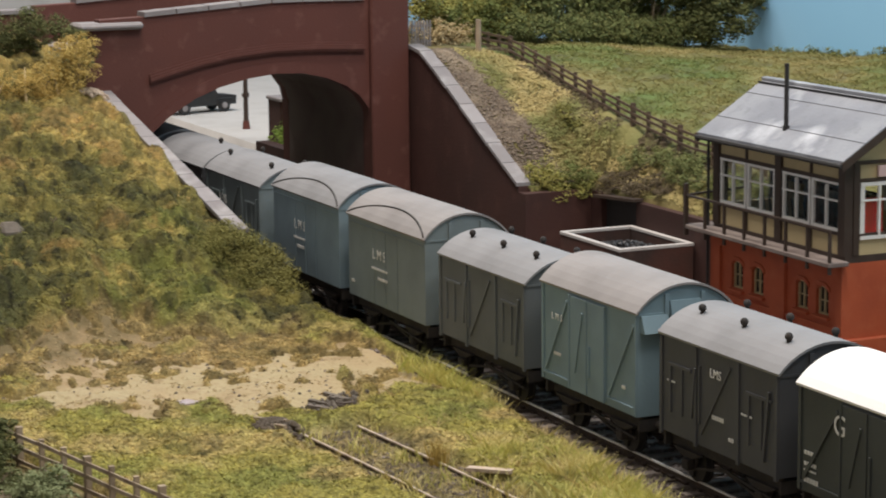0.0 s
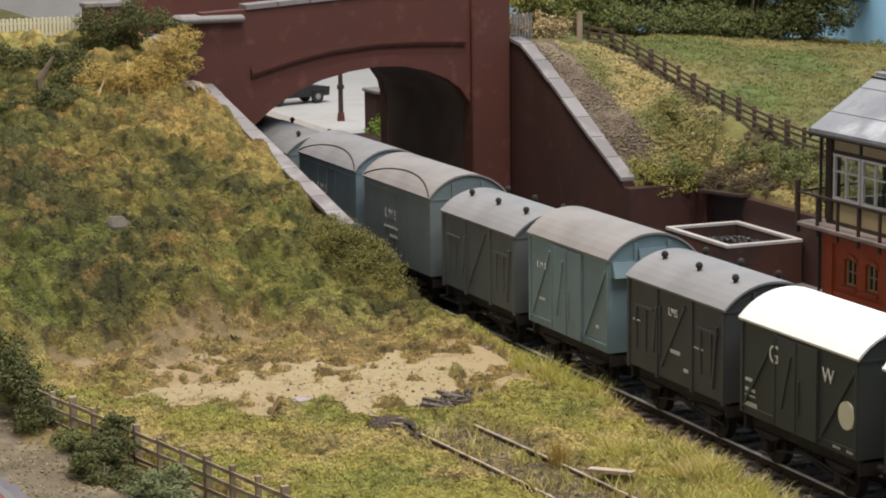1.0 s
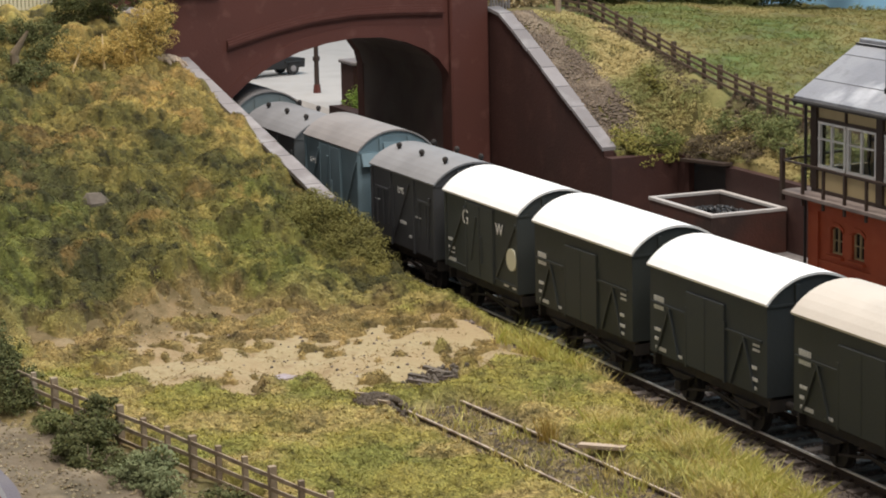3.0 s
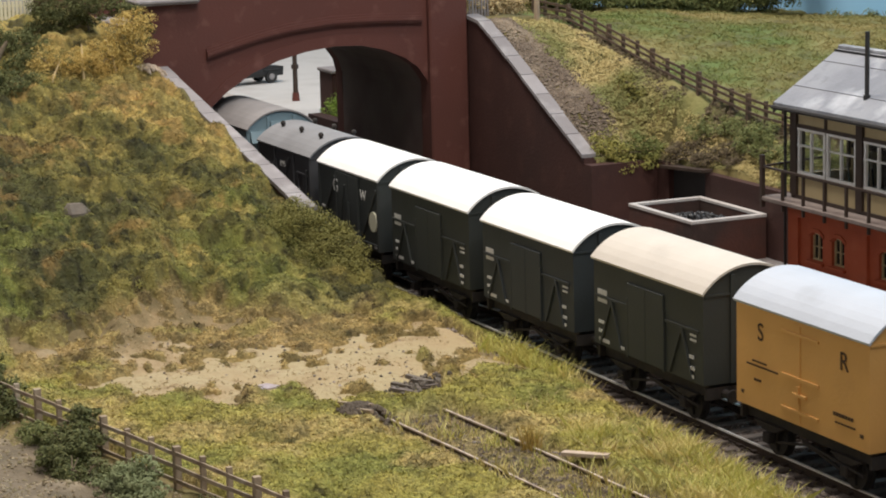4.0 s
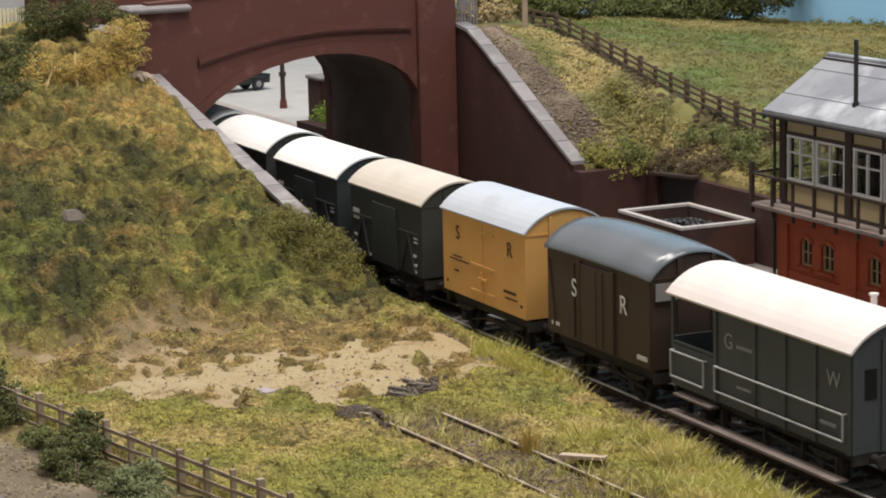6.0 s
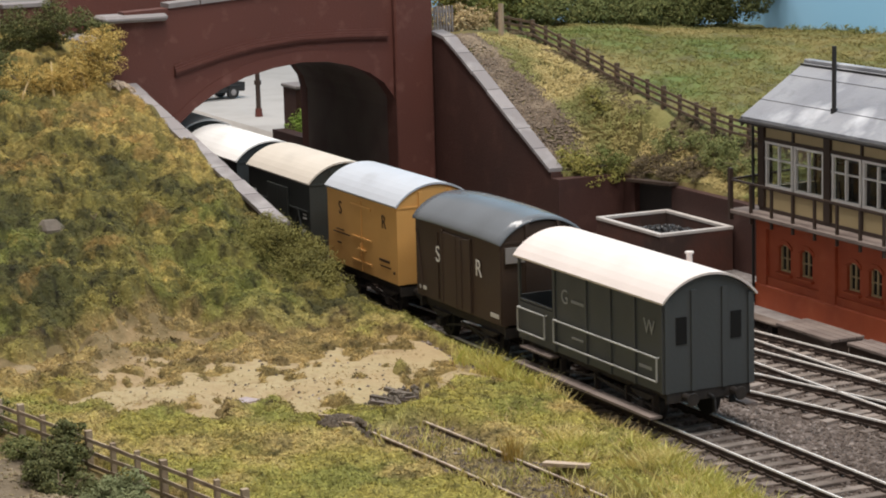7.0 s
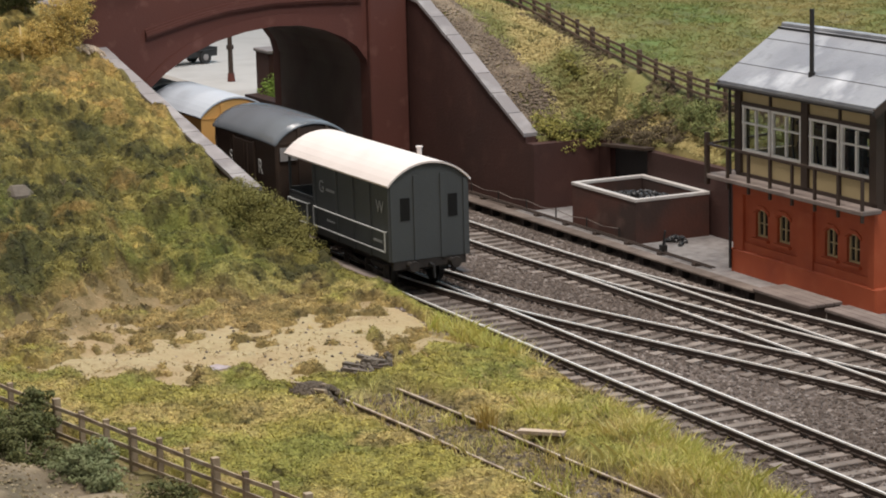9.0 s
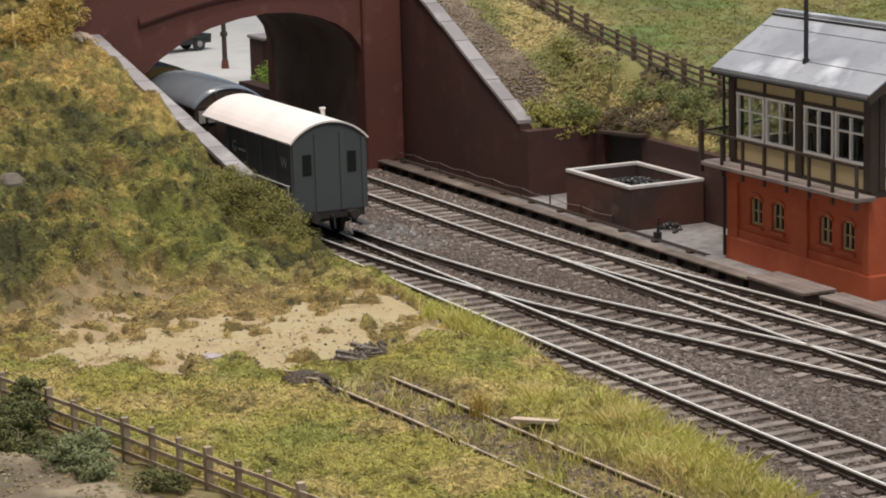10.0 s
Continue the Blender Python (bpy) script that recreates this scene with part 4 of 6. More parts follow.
s = van("covered_van", "dark brown lettered van with a glossy domed grey roof", -10.5, 7.1, 4.38, 0.9, "sr_brown", "roof_gloss", style="door", text=[("S", -5.05, 2.9, 0.85, W), ("R", -1.7, 2.9, 0.85, W)], marks=[(-6.8, -6.2, 1.65, 1.78), (-0.9, -0.2, 1.6, 1.75)], marks_mat=W, roof_label="glossy grey roof")
part("end_plate", B(0.08, 0.13, -1.5, -0.75, 3.6, 4.15), "roof_warm", s, "pale pinkish end plate")


def brake_van(c):
    L, h, rise = 9.75, 4.12, 0.8
    t = thing("brake_van", 0, 0, 0, "dark grey guard's brake van with open verandah and pale roof", "brake van", "goods train")
    cab0 = -L + 2.6
    outline = [(-1.6, 1.25), *arc(1.6, h - 0.02, rise - 0.08, 10), (1.6, 1.25)]
    bm = bmesh.new()
    prism(bm, outline, cab0, 0)
    part("cabin", bm, "toad_grey", t)
    # verandah: floor, half-height sides, end screen and posts
    part("verandah_floor", B(-L, cab0, -1.55, 1.55, 1.25, 1.36), "boards", t)
    for s in (-1, 1):
        y0, y1 = sorted((s * 1.52, s * 1.6))
        part("verandah_side", B(-L, cab0, y0, y1, 1.25, 2.55), "toad_grey", t)
        part("corner_post", B(-L, -L + 0.12, y0, y1, 2.55, h), "toad_grey", t)
        bm = beam(bmesh.new(), (-L + 0.1, s * 1.56, 2.62), (cab0, s * 1.56, 2.62), 0.1, 0.06)
        part("hand_rail", bm, "toad_grey", t)
    part("verandah_end", B(-L, -L + 0.08, -1.52, 1.52, 1.25, 2.75), "toad_grey", t)
    part("brake_wheel", tube(bmesh.new(), (-L + 0.9, 0, 1.36), (-L + 0.9, 0, 2.7), 0.06), "black", t)
    roof(t, L, h, rise, "roof_pink", half=1.72, over=0.12)
    underframe(t, L, 6.4)
    for x in (-0.09, -1.75, -3.3, -4.9, cab0 + 0.08):
        for s in (-1, 1):
            y0, y1 = sorted((s * 1.6, s * 1.66))
            part("frame_post", B(x - 0.08, x + 0.08, y0, y1, 1.25, h - 0.05), "toad_grey", t)
    for y in (-0.55, 0.55, -1.5, 1.5):
        part("frame_post", B(0.0, 0.06, y - 0.09, y + 0.09, 1.25, h + 0.45 - abs(y) * 0.28), "toad_grey", t)
    for y in (-0.98, 0.98):
        # cabin is solid: a black plate paints the unlit opening
        w = part("window", B(-0.02, 0.025, y - 0.19, y + 0.19, 2.75, 3.6), "void", t, "small end window, its unlit inside painted black")
    # pale hand rails along the sides
    for s in (-1, 1):
        bm = bmesh.new()
        y = s * 1.72
        for x0, x1, z0, z1 in ((-L + 0.15, -L + 2.1, 1.55, 2.35), (-L + 2.75, -0.25, 1.6, 2.35)):
            for p, q in (((x0, z0), (x1, z0)), ((x1, z0), (x1, z1)), ((x1, z1), (x0, z1)), ((x0, z1), (x0, z0))):
                tube(bm, (p[0], y, p[1]), (q[0], y, q[1]), 0.035, n=6)
            for x in (x0, x1):
                tube(bm, (x, y, z1), (x, s * 1.6, z1), 0.03, n=6)
        part("hand_rail", bm, "worn_letter", t, "pale painted hand rail")
        part("step_board", B(-L + 0.2, -0.3, *sorted((s * 1.5, s * 1.95)), 0.42, 0.5), "boards", t, "long grey footboard")
        part("step_board", B(-L + 0.4, -L + 2.6, *sorted((s * 1.45, s * 1.8)), 1.0, 1.06), "boards", t)
        for x in (-L + 0.8, -L + 2.8, -4.6, -2.6, -0.9):
            part("step_bracket", B(x - 0.04, x + 0.04, *sorted((s * 1.3, s * 1.5)), 0.44, 1.0), "under", t)
    bm = tube(bmesh.new(), (-2.6, 0.9, h + 0.3), (-2.6, 0.9, h + 0.88), 0.095)
    tube(bm, (-2.6, 0.9, h + 0.88), (-2.6, 0.9, h + 0.94), 0.14)
    part("stove_pipe", bm, "roof_pink", t)
    lettering(t, "G", -6.35, 3.0, 0.68, -1.62, "dim_letter")
    lettering(t, "W", -0.85, 3.0, 0.66, -1.62, "dim_letter")
    bars(t, [(-5.9, -4.95, 3.1, 3.2), (-5.9, -5.1, 1.9, 1.97), (-1.5, -0.7, 1.85, 1.95)], -1.61, "dim_letter")
    VANS.append((t, c))


brake_van(0.47)

# ---- signal box ----
PIPE = 10.3
M["seam"] = mat("dark_roof_seam", (0.1, 0.105, 0.12), 0.7)


def signal_box():
    X0, X1, Y0, Y1 = -9.6, -0.62, 11.55, 16.4
    t = thing("signal_box", X0, Y0, 0, "two-storey signal box, orange brick below and cream timber above", "signal box")
    def put(name, bm, m, label="", parent=t):
        if parent is t:
            bmesh.ops.translate(bm, vec=(-X0, -Y0, 0), verts=bm.verts)
        return part(name, bm, m, parent, label)
    wins = [(-8.25, -7.42), (-6.8, -5.97), (-3.75, -2.95), (-2.4, -1.6)]
    # brick base with four real openings in the front wall
    bm = bmesh.new()
    xs = [X0] + [v for w in wins for v in w] + [X1]
    for i in range(0, len(xs), 2):
        box(bm, xs[i], xs[i + 1], Y0, Y0 + 0.45, 0, 3.6)
    for a, b in wins:
        box(bm, a, b, Y0, Y0 + 0.45, 0, 1.52)
        prism(bm, [(a, 3.6), (a, 2.42), (a + 0.2, 2.56), (a + 0.415, 2.6), (b - 0.2, 2.56), (b, 2.42), (b, 3.6)], Y0, Y0 + 0.45, "y")
    box(bm, X0, X0 + 0.45, Y0 + 0.45, Y1, 0, 3.6)
    box(bm, X1 - 0.45, X1, Y0 + 0.45, Y1, 0, 3.6)
    box(bm, X0 + 0.45, X1 - 0.45, Y1 - 0.45, Y1, 0, 3.6)
    put("brick_wall", bm, "orange", "orange painted brick base")
    put("plinth", B(X0 - 0.15, X1 + 0.15, Y0 - 0.15, Y1 + 0.15, -0.1, 0.88, bevel=0.05), "orange")
    bm = bmesh.new()
    for a, b in ((X0 - 0.02, -8.95), (-5.35, -4.35), (-0.95, X1 + 0.02)):
        box(bm, a, b, Y0 - 0.12, Y0, 0.88, 3.05)
    box(bm, X0 - 0.03, X1 + 0.03, Y0 - 0.13, Y0, 3.05, 3.5)
    for a, b in ((-8.95, -5.35), (-4.35, -0.95)):
        box(bm, a, b, Y0 - 0.06, Y0, 0.88, 1.2)
    put("brick_pier", bm, "orange")
    for a, b in wins:
        w = put("window", B(a, b, Y0 + 0.2, Y0 + 0.24, 1.52, 2.6), "glass", "small dark arched window")
        fr = bmesh.new()
        m = (a + b) / 2
        for k, (x0, x1, z0, z1) in enumerate(((a, a + 0.07, 1.52, 2.5), (b - 0.07, b, 1.52, 2.5), (a, b, 1.52, 1.6), (a, b, 2.5, 2.58), (m - 0.03, m + 0.03, 1.52, 2.55), (a, b, 2.02, 2.08))):
            box(fr, x0 - X0, x1 - X0, 0.12 - 0.005 * k, 0.19 - 0.005 * k, z0 + 0.003 * k, z1 - 0.003 * k)
        put("window_frame", fr, "cream", parent=w)
        put("sill", box(bmesh.new(), a - 0.12 - X0, b + 0.12 - X0, -0.14, 0.2, 1.4, 1.5), "orange", parent=w)
        lin = bmesh.new()
        prism(lin, [(a - 0.1 - X0, 2.42), (a + 0.2 - X0, 2.6), (b - 0.2 - X0, 2.6), (b + 0.1 - X0, 2.42), (b + 0.1 - X0, 2.56), (b - 0.2 - X0, 2.74), (a + 0.2 - X0, 2.74), (a - 0.1 - X0, 2.56)], -0.05, 0.02, "y")
        put("lintel", lin, "orange", parent=w)
    # upper storey
    put("upper_floor", B(X0, X1, Y0, Y1, 3.6, 3.85), "dkbrown")
    put("boarding", B(X0 + 0.06, X1 - 0.06, Y0 + 0.06, Y0 + 0.25, 3.85, 4.62), "cream", "cream painted boarding")
    put("boarding", B(X0 + 0.06, X1 - 0.06, Y0 + 0.06, Y0 + 0.25, 6.45, 7.2), "cream", "cream painted boarding")
    put("boarding", B(X0 + 0.06, X0 + 0.25, Y0 + 0.25, Y1, 3.85, 4.62), "cream", "cream painted boarding")
    put("boarding", B(X0 + 0.06, X0 + 0.25, Y0 + 0.25, Y1, 6.45, 7.2), "cream", "cream painted boarding")
    put("boarding", B(X0 + 0.06, X0 + 0.25, Y0 + 2.6, Y1, 4.62, 6.45), "cream", "cream painted boarding")
    put("boarding", B(X1 - 0.25, X1 - 0.06, Y0 + 0.25, Y1, 3.85, 4.4), "cream", "cream painted boarding")
    put("boarding", B(X1 - 0.25, X1 - 0.06, Y0 + 0.25, Y1, 6.45, 7.2), "cream", "cream painted boarding")
    put("boarding", B(X1 - 0.25, X1 - 0.06, Y0 + 3.4, Y1, 4.4, 6.45), "cream", "cream painted boarding")
    # unseen back wall, left open between posts to let light into the room
    for z0, z1 in ((3.85, 4.6), (6.4, 7.2)):
        put("boarding", B(X0 + 0.06, X1 - 0.06, Y1 - 0.2, Y1, z0, z1), "cream", "cream painted boarding")
    for x in (X0 + 0.06, X0 + 2.3, X0 + 4.4, X0 + 6.6, X1 - 0.36):
        put("timber_post", B(x, x + 0.3, Y1 - 0.19, Y1 - 0.01, 4.6, 6.4), "white")
    for x0, x1 in ((X0 + 0.06, X0 + 0.25), (X1 - 0.25, X1 - 0.06)):
        put("boarding", prism(bmesh.new(), [(Y0 + 0.06, 7.2), (Y1, 7.2), (14.0, 8.9)], x0, x1), "cream", "cream painted boarding")
    for x in (X0, -5.2, X1 - 0.4):
        put("timber_post", B(x, x + 0.4, Y0 - 0.06, Y0 + 0.3, 3.85, 7.2), "dkbrown")
    for z in (4.55, 6.42, 7.1):
        put("timber_rail", B(X0 + 0.01, X1 - 0.01, Y0 - 0.02, Y0 + 0.28, z, z + 0.13), "dkbrown")
    for x in (-7.35, -2.95):
        put("timber_stud", B(x, x + 0.12, Y0 - 0.01, Y0 + 0.25, 3.86, 4.6), "dkbrown")
        put("timber_stud", B(x, x + 0.12, Y0 - 0.01, Y0 + 0.25, 6.5, 7.15), "dkbrown")
    for x in (X0 - 0.03, X1 - 0.1):
        for y in (Y0 + 0.32, Y0 + 2.5, Y1 - 0.3):
            put("timber_post", B(x, x + 0.13, y, y + 0.25, 3.86, 7.19), "dkbrown")
        for z in (4.5, 6.45, 7.08):
            put("timber_rail", B(x + 0.005, x + 0.125, Y0 + 0.31, Y1 - 0.01, z, z + 0.13), "dkbrown")
    # front sashes
    for a, b in ((-9.15, -7.28), (-7.2, -5.25), (-4.75, -2.9), (-2.82, -0.9)):
        w = put("window", B(a + 0.1, b - 0.1, Y0 + 0.12, Y0 + 0.15, 4.7, 6.4), M["pane"], "white-framed sash window")
        w.visible_shadow = False
        fr = bmesh.new()
        m = (a + b) / 2
        for k, (x0, x1, z0, z1) in enumerate(((a, a + 0.13, 4.66, 6.44), (b - 0.13, b, 4.66, 6.44), (a, b, 4.66, 4.79), (a, b, 6.32, 6.44), (m - 0.05, m + 0.05, 4.8, 6.3), (a, b, 5.72, 5.81))):
            box(fr, x0 - X0, x1 - X0, 0.0 - 0.006 * k, 0.1 - 0.006 * k, z0 + 0.003 * k, z1 - 0.003 * k)
        put("window_frame", fr, "white", parent=w)
    # end window with a red panel behind it, and the name board
    w = put("window", B(X1 - 0.16, X1 - 0.13, Y0 + 0.75, Y0 + 3.3, 4.5, 6.4), M["pane"], "white-framed end window")
    w.visible_shadow = False
    fr = bmesh.new()
    for k, (y0, y1, z0, z1) in enumerate(((0.6, 0.78, 4.4, 6.45), (2.0, 2.15, 4.4, 6.45), (3.25, 3.42, 4.4, 6.45), (0.6, 3.4, 4.4, 4.55), (0.6, 3.4, 6.3, 6.45), (0.6, 3.4, 5.75, 5.84), (1.35, 1.43, 4.5, 6.4))):
        box(fr, X1 - 0.1 - X0 + 0.006 * k, X1 + 0.02 - X0 + 0.006 * k, y0, y1, z0 + 0.003 * k, z1 - 0.003 * k)
    put("window_frame", fr, "white", parent=w)
    put("red_panel", B(X1 - 0.6, X1 - 0.5, Y0 + 0.85, Y0 + 1.9, 4.3, 5.8), "red", "red panel inside the window")
    put("name_board", B(X1, X1 + 0.08, Y0 + 1.3, Y0 + 3.9, 6.62, 7.02), "pink", "pale pinkish name board")
    # lever frame, desk and stove seen through the glass
    bm = bmesh.new()
    for i in range(16):
        x = X0 + 1.4 + i * 0.4
        tube(bm, (x, Y0 + 1.5, 3.85), (x, Y0 + 1.35, 5.1), 0.04, n=6)
    box(bm, X0 + 1.0, X1 - 1.4, Y0 + 1.2, Y0 + 1.8, 3.85, 4.2)
    put("lever_frame", bm, "black", "row of signal levers")
    put("block_shelf", B(X0 + 1.2, X1 - 1.6, Y0 + 1.9, Y0 + 2.5, 5.6, 5.75), "dkbrown")
    put("cupboard", B(X0 + 0.6, X0 + 2.2, Y1 - 1.2, Y1 - 0.3, 3.85, 5.9, bevel=0.05), "dkbrown")
    # roof, barge boards, ridge and gutter
    R0, R1 = X0 - 0.38, X1 + 0.6
    sl = (9.08 - 7.2) / (14.0 - 11.05)
    bm = bmesh.new()
    prism(bm, [(11.0, 7.17), (14.0, 9.08), (14.0, 9.26), (11.0, 7.33)], R0, R1)
    prism(bm, [(14.0, 9.08), (17.0, 7.17), (17.0, 7.33), (14.0, 9.26)], R0, R1)
    put("roof", bm, "slate", "weathered grey slate roof")
    for x in (R0 - 0.02, R1 - 0.1):
        bm = bmesh.new()
        prism(bm, [(10.98, 6.95), (14.0, 8.86), (14.0, 9.2), (10.98, 7.28)], x, x + 0.12)
        put("barge_board", bm, "dkbrown")
        bm = bmesh.new()
        prism(bm, [(14.0, 8.86), (17.02, 6.95), (17.02, 7.28), (14.0, 9.2)], x, x + 0.12)
        put("barge_board", bm, "dkbrown")
    # lapped seams of the roofing sheets
    for y in (11.9, 13.2):
        put("roof_seam", beam(bmesh.new(), (R0, y, 7.335 + (y - 11) * 0.643), (R1, y, 7.335 + (y - 11) * 0.643), 0.025, 0.025), "seam")
    put("gutter", tube(bmesh.new(), (R0, 10.97, 7.15), (R1, 10.97, 7.15), 0.09, n=8), "black")
    bm = bmesh.new()
    beam(bm, (R0, 13.72, 9.13), (R1, 13.72, 9.13), 0.06, 0.06)
    put("ridge_batten", bm, "black")
    put("ridge", B(R0, R1, 13.85, 14.15, 9.16, 9.32, bevel=0.03), "slate")
    bm = bmesh.new()
    tube(bm, (-5.1, 11.9, 7.7), (-5.1, 11.9, PIPE), 0.085, n=12)
    tube(bm, (-5.1, 11.9, 7.75), (-5.1, 11.9, 8.02), 0.13, n=12)
    put("stove_pipe", bm, "black", "tall black stove pipe")
    put("down_pipe", tube(bmesh.new(), (X0 - 0.1, Y0 - 0.2, 0.1), (X0 - 0.1, Y0 - 0.2, 7.0), 0.06, n=8), "black")
    # gallery walkway, railing and steps
    put("gallery", B(X0 - 0.9, X1 + 0.3, Y0 - 0.85, Y0, 3.55, 3.72, bevel=0.03), "boards", "grey timber gallery")
    put("gallery", B(X0 - 0.9, X0, Y0, Y0 + 2.2, 3.55, 3.72, bevel=0.03), "boards")
    n = 8
    for i in range(n):
        x = X0 - 0.8 + (X1 + 1.0 - X0) * i / (n - 1)
        put("rail_post", B(x - 0.05, x + 0.05, Y0 - 0.82, Y0 - 0.72, 3.3, 4.85), "dkbrown")
    put("rail_post", B(X0 - 0.88, X0 - 0.72, Y0 - 0.86, Y0 - 0.7, 3.3, 5.3), "dkbrown")
    put("rail_post", B(X0 - 0.85, X0 - 0.75, Y0 + 2.0, Y0 + 2.1, 3.6, 5.1), "dkbrown")
    bm = bmesh.new()
    beam(bm, (X0 - 0.8, Y0 - 0.77, 4.85), (X1 + 0.2, Y0 - 0.77, 4.85), 0.08, 0.08)
    beam(bm, (X0 - 0.8, Y0 - 0.77, 4.85), (X0 - 0.8, Y0 + 2.1, 5.0), 0.08, 0.08)
    put("hand_rail", bm, "dkbrown")
    st = bmesh.new()
    for y in (Y0 + 2.3, Y0 + 3.3):
        beam(st, (X0 - 0.5, y, 3.6), (X0 - 2.2, y, 0.2), 0.1, 0.3)
    for i in range(9):
        f = (i + 0.5) / 9
        box(st, X0 - 0.5 - 1.7 * f - 0.15, X0 - 0.5 - 1.7 * f + 0.15, Y0 + 2.3, Y0 + 3.3, 3.6 - 3.4 * f - 0.03, 3.6 - 3.4 * f + 0.03)
    put("stairs", st, "dkbrown")


M["pane"] = mat("window_pane", (0.9, 0.92, 0.92), 0.05)
M["pane"].node_tree.nodes["Principled BSDF"].inputs["Transmission Weight"].default_value = 1.0
M["pane"].node_tree.nodes["Principled BSDF"].inputs["IOR"].default_value = 1.3
signal_box()


M["grimy"] = mat("grimy_brown_brick", (0.095, 0.034, 0.023), 0.8, [((0.035, 0.022, 0.018), 35, 0.42, 0.64, 0.85), ((0.17, 0.1, 0.078), 80, 0.56, 0.74, 0.5)], 0.3, 900)


# ---- coal bunker / water tank ----
def bunker():
    x0, x1, y0, y1, h = -21.5, -16.2, 11.0, 14.5, 1.82
    t = thing("coal_bunker", x0, y0, 0, "square brown brick bunker with a pale stone rim", "bunker")
    def put(name, bm, m, label=""):
        bmesh.ops.translate(bm, vec=(-x0, -y0, 0), verts=bm.verts)
        return part(name, bm, m, t, label)
    for a in ((x0, x1, y0, y0 + 0.18), (x0, x1, y1 - 0.18, y1), (x0, x0 + 0.18, y0 + 0.18, y1 - 0.18), (x1 - 0.18, x1, y0 + 0.18, y1 - 0.18)):
        put("side_wall", B(*a, -0.1, h - 0.12), "grimy")
    for a in ((x0 - 0.03, x1 + 0.03, y0 - 0.03, y0 + 0.2), (x0 - 0.03, x1 + 0.03, y1 - 0.2, y1 + 0.03), (x0 - 0.03, x0 + 0.2, y0 + 0.2, y1 - 0.2), (x1 - 0.2, x1 + 0.03, y0 + 0.2, y1 - 0.2)):
        put("rim_stone", B(*a, h - 0.12, h + 0.02, bevel=0.02), "rim", "pale grey rim")
    bm = bmesh.new()
    for i in range(260):
        x, y = random.uniform(x0 + 0.5, x1 - 0.5), random.uniform(y0 + 0.5, y1 - 0.5)
        r = random.uniform(0.07, 0.16)
        z = 1.15 + 0.45 * math.exp(-((x + 18.8) ** 2 + (y - 12.6) ** 2) / 2)
        bmesh.ops.create_icosphere(bm, subdivisions=1, radius=r, matrix=pose(x, y, z, random.uniform(0, 360), random.uniform(0, 360)) @ Matrix.Diagonal((1.2, 0.8, 0.8, 1)))
    box(bm, x0 + 0.3, x1 - 0.3, y0 + 0.3, y1 - 0.3, 0.5, 1.0)
    put("coal", bm, "coal", "heap of dark coal")


bunker()


# ---- vegetation ----
def leaves(name, C, per, rad, size, material, flat=0.6, up=0.6, thin=0.5):
    """Small leaf flakes on lumpy clumps about the centres C, facing outwards and up."""
    C = np.asarray(C, float)
    R = rad * rng.uniform(0.55, 1.45, (len(C), 1))
    C, R = np.repeat(C, per, axis=0), np.repeat(R, per, axis=0)
    n = len(C)
    d = rng.normal(size=(n, 3))
    d /= np.linalg.norm(d, axis=1, keepdims=True)
    off = d * R * rng.uniform(0.8, 1.04, (n, 1))
    off[:, 2] = off[:, 2] * flat + rad * 0.2
    P = C + off
    k = d * 1.0 + rng.normal(size=(n, 3)) * 0.28 + np.array([0, 0, up])
    k /= np.linalg.norm(k, axis=1, keepdims=True)
    u = np.cross(k, rng.normal(size=(n, 3)))
    u /= np.linalg.norm(u, axis=1, keepdims=True)
    w = np.cross(k, u)
    s = size * rng.uniform(0.5, 1.5, (n, 1))
    V = np.stack([P - u * s, P - w * s * thin, P + u * s, P + w * s * thin], 1).reshape(-1, 3)
    return arrays(name, V, np.arange(len(V)).reshape(-1, 4), material)


def blades(name, P, per, tall, spread, wide, material, lean=0.45):
    """Tufts of thin grass blades standing at the points P."""
    P = np.repeat(np.asarray(P, float), per, axis=0)
    n = len(P)
    B0 = P + np.c_[rng.normal(size=(n, 2)) * spread, np.zeros(n)]
    h = tall * rng.uniform(0.5, 1.3, (n, 1))
    d = rng.normal(size=(n, 2)) * lean
    tip = B0 + np.c_[d * h, h]
    a = rng.uniform(0, math.pi, n)
    side = np.c_[np.cos(a), np.sin(a), np.zeros(n)] * wide / 2
    mid = (B0 + tip) / 2 + np.c_[-d * h * 0.15, h * 0.08]
    V = np.stack([B0 - side, B0 + side, mid + side * 0.7, tip, mid - side * 0.7], 1).reshape(-1, 3)
    return arrays(name, V, np.arange(len(V)).reshape(-1, 5), material)


def strew(n, x0, x1, y0, y1, keep):
    x, y = rng.uniform(x0, x1, n), rng.uniform(y0, y1, n)
    k = keep(x, y)
    x, y = x[k], y[k]
    return np.c_[x, y, height(x, y)]


def grass_edge(x):
    return np.interp(x, EDGE_X, EDGE_Y)


def wob(x, y):
    return (bumps(x, y, 1.1) - 0.5) * 2.2 + (bumps(x, y, 3.1) - 0.5) * 2


def fence_line(x):
    return -18.65 + 0.213 * x


def on_bank(x, y):
    return (x < -10.5) & (y < grass_edge(x) - 0.3 - 0.55 * step(-12.5, -14.5, x)) & ~((x < -19.6) & (y > -4.6)) & ((x > -38.4) | (y < -5.4)) & (sandy(x, y) > 0.75 + 0.55 * bumps(x + 3, y, 0.9))


def clear(x, y):
    """Away from the heaps and dried puddles, which nothing overgrows."""
    return (np.hypot(x - 0.6, y + 10.3) > 1.0) & (np.hypot(x + 1.7, y + 7.5) > 1.2)


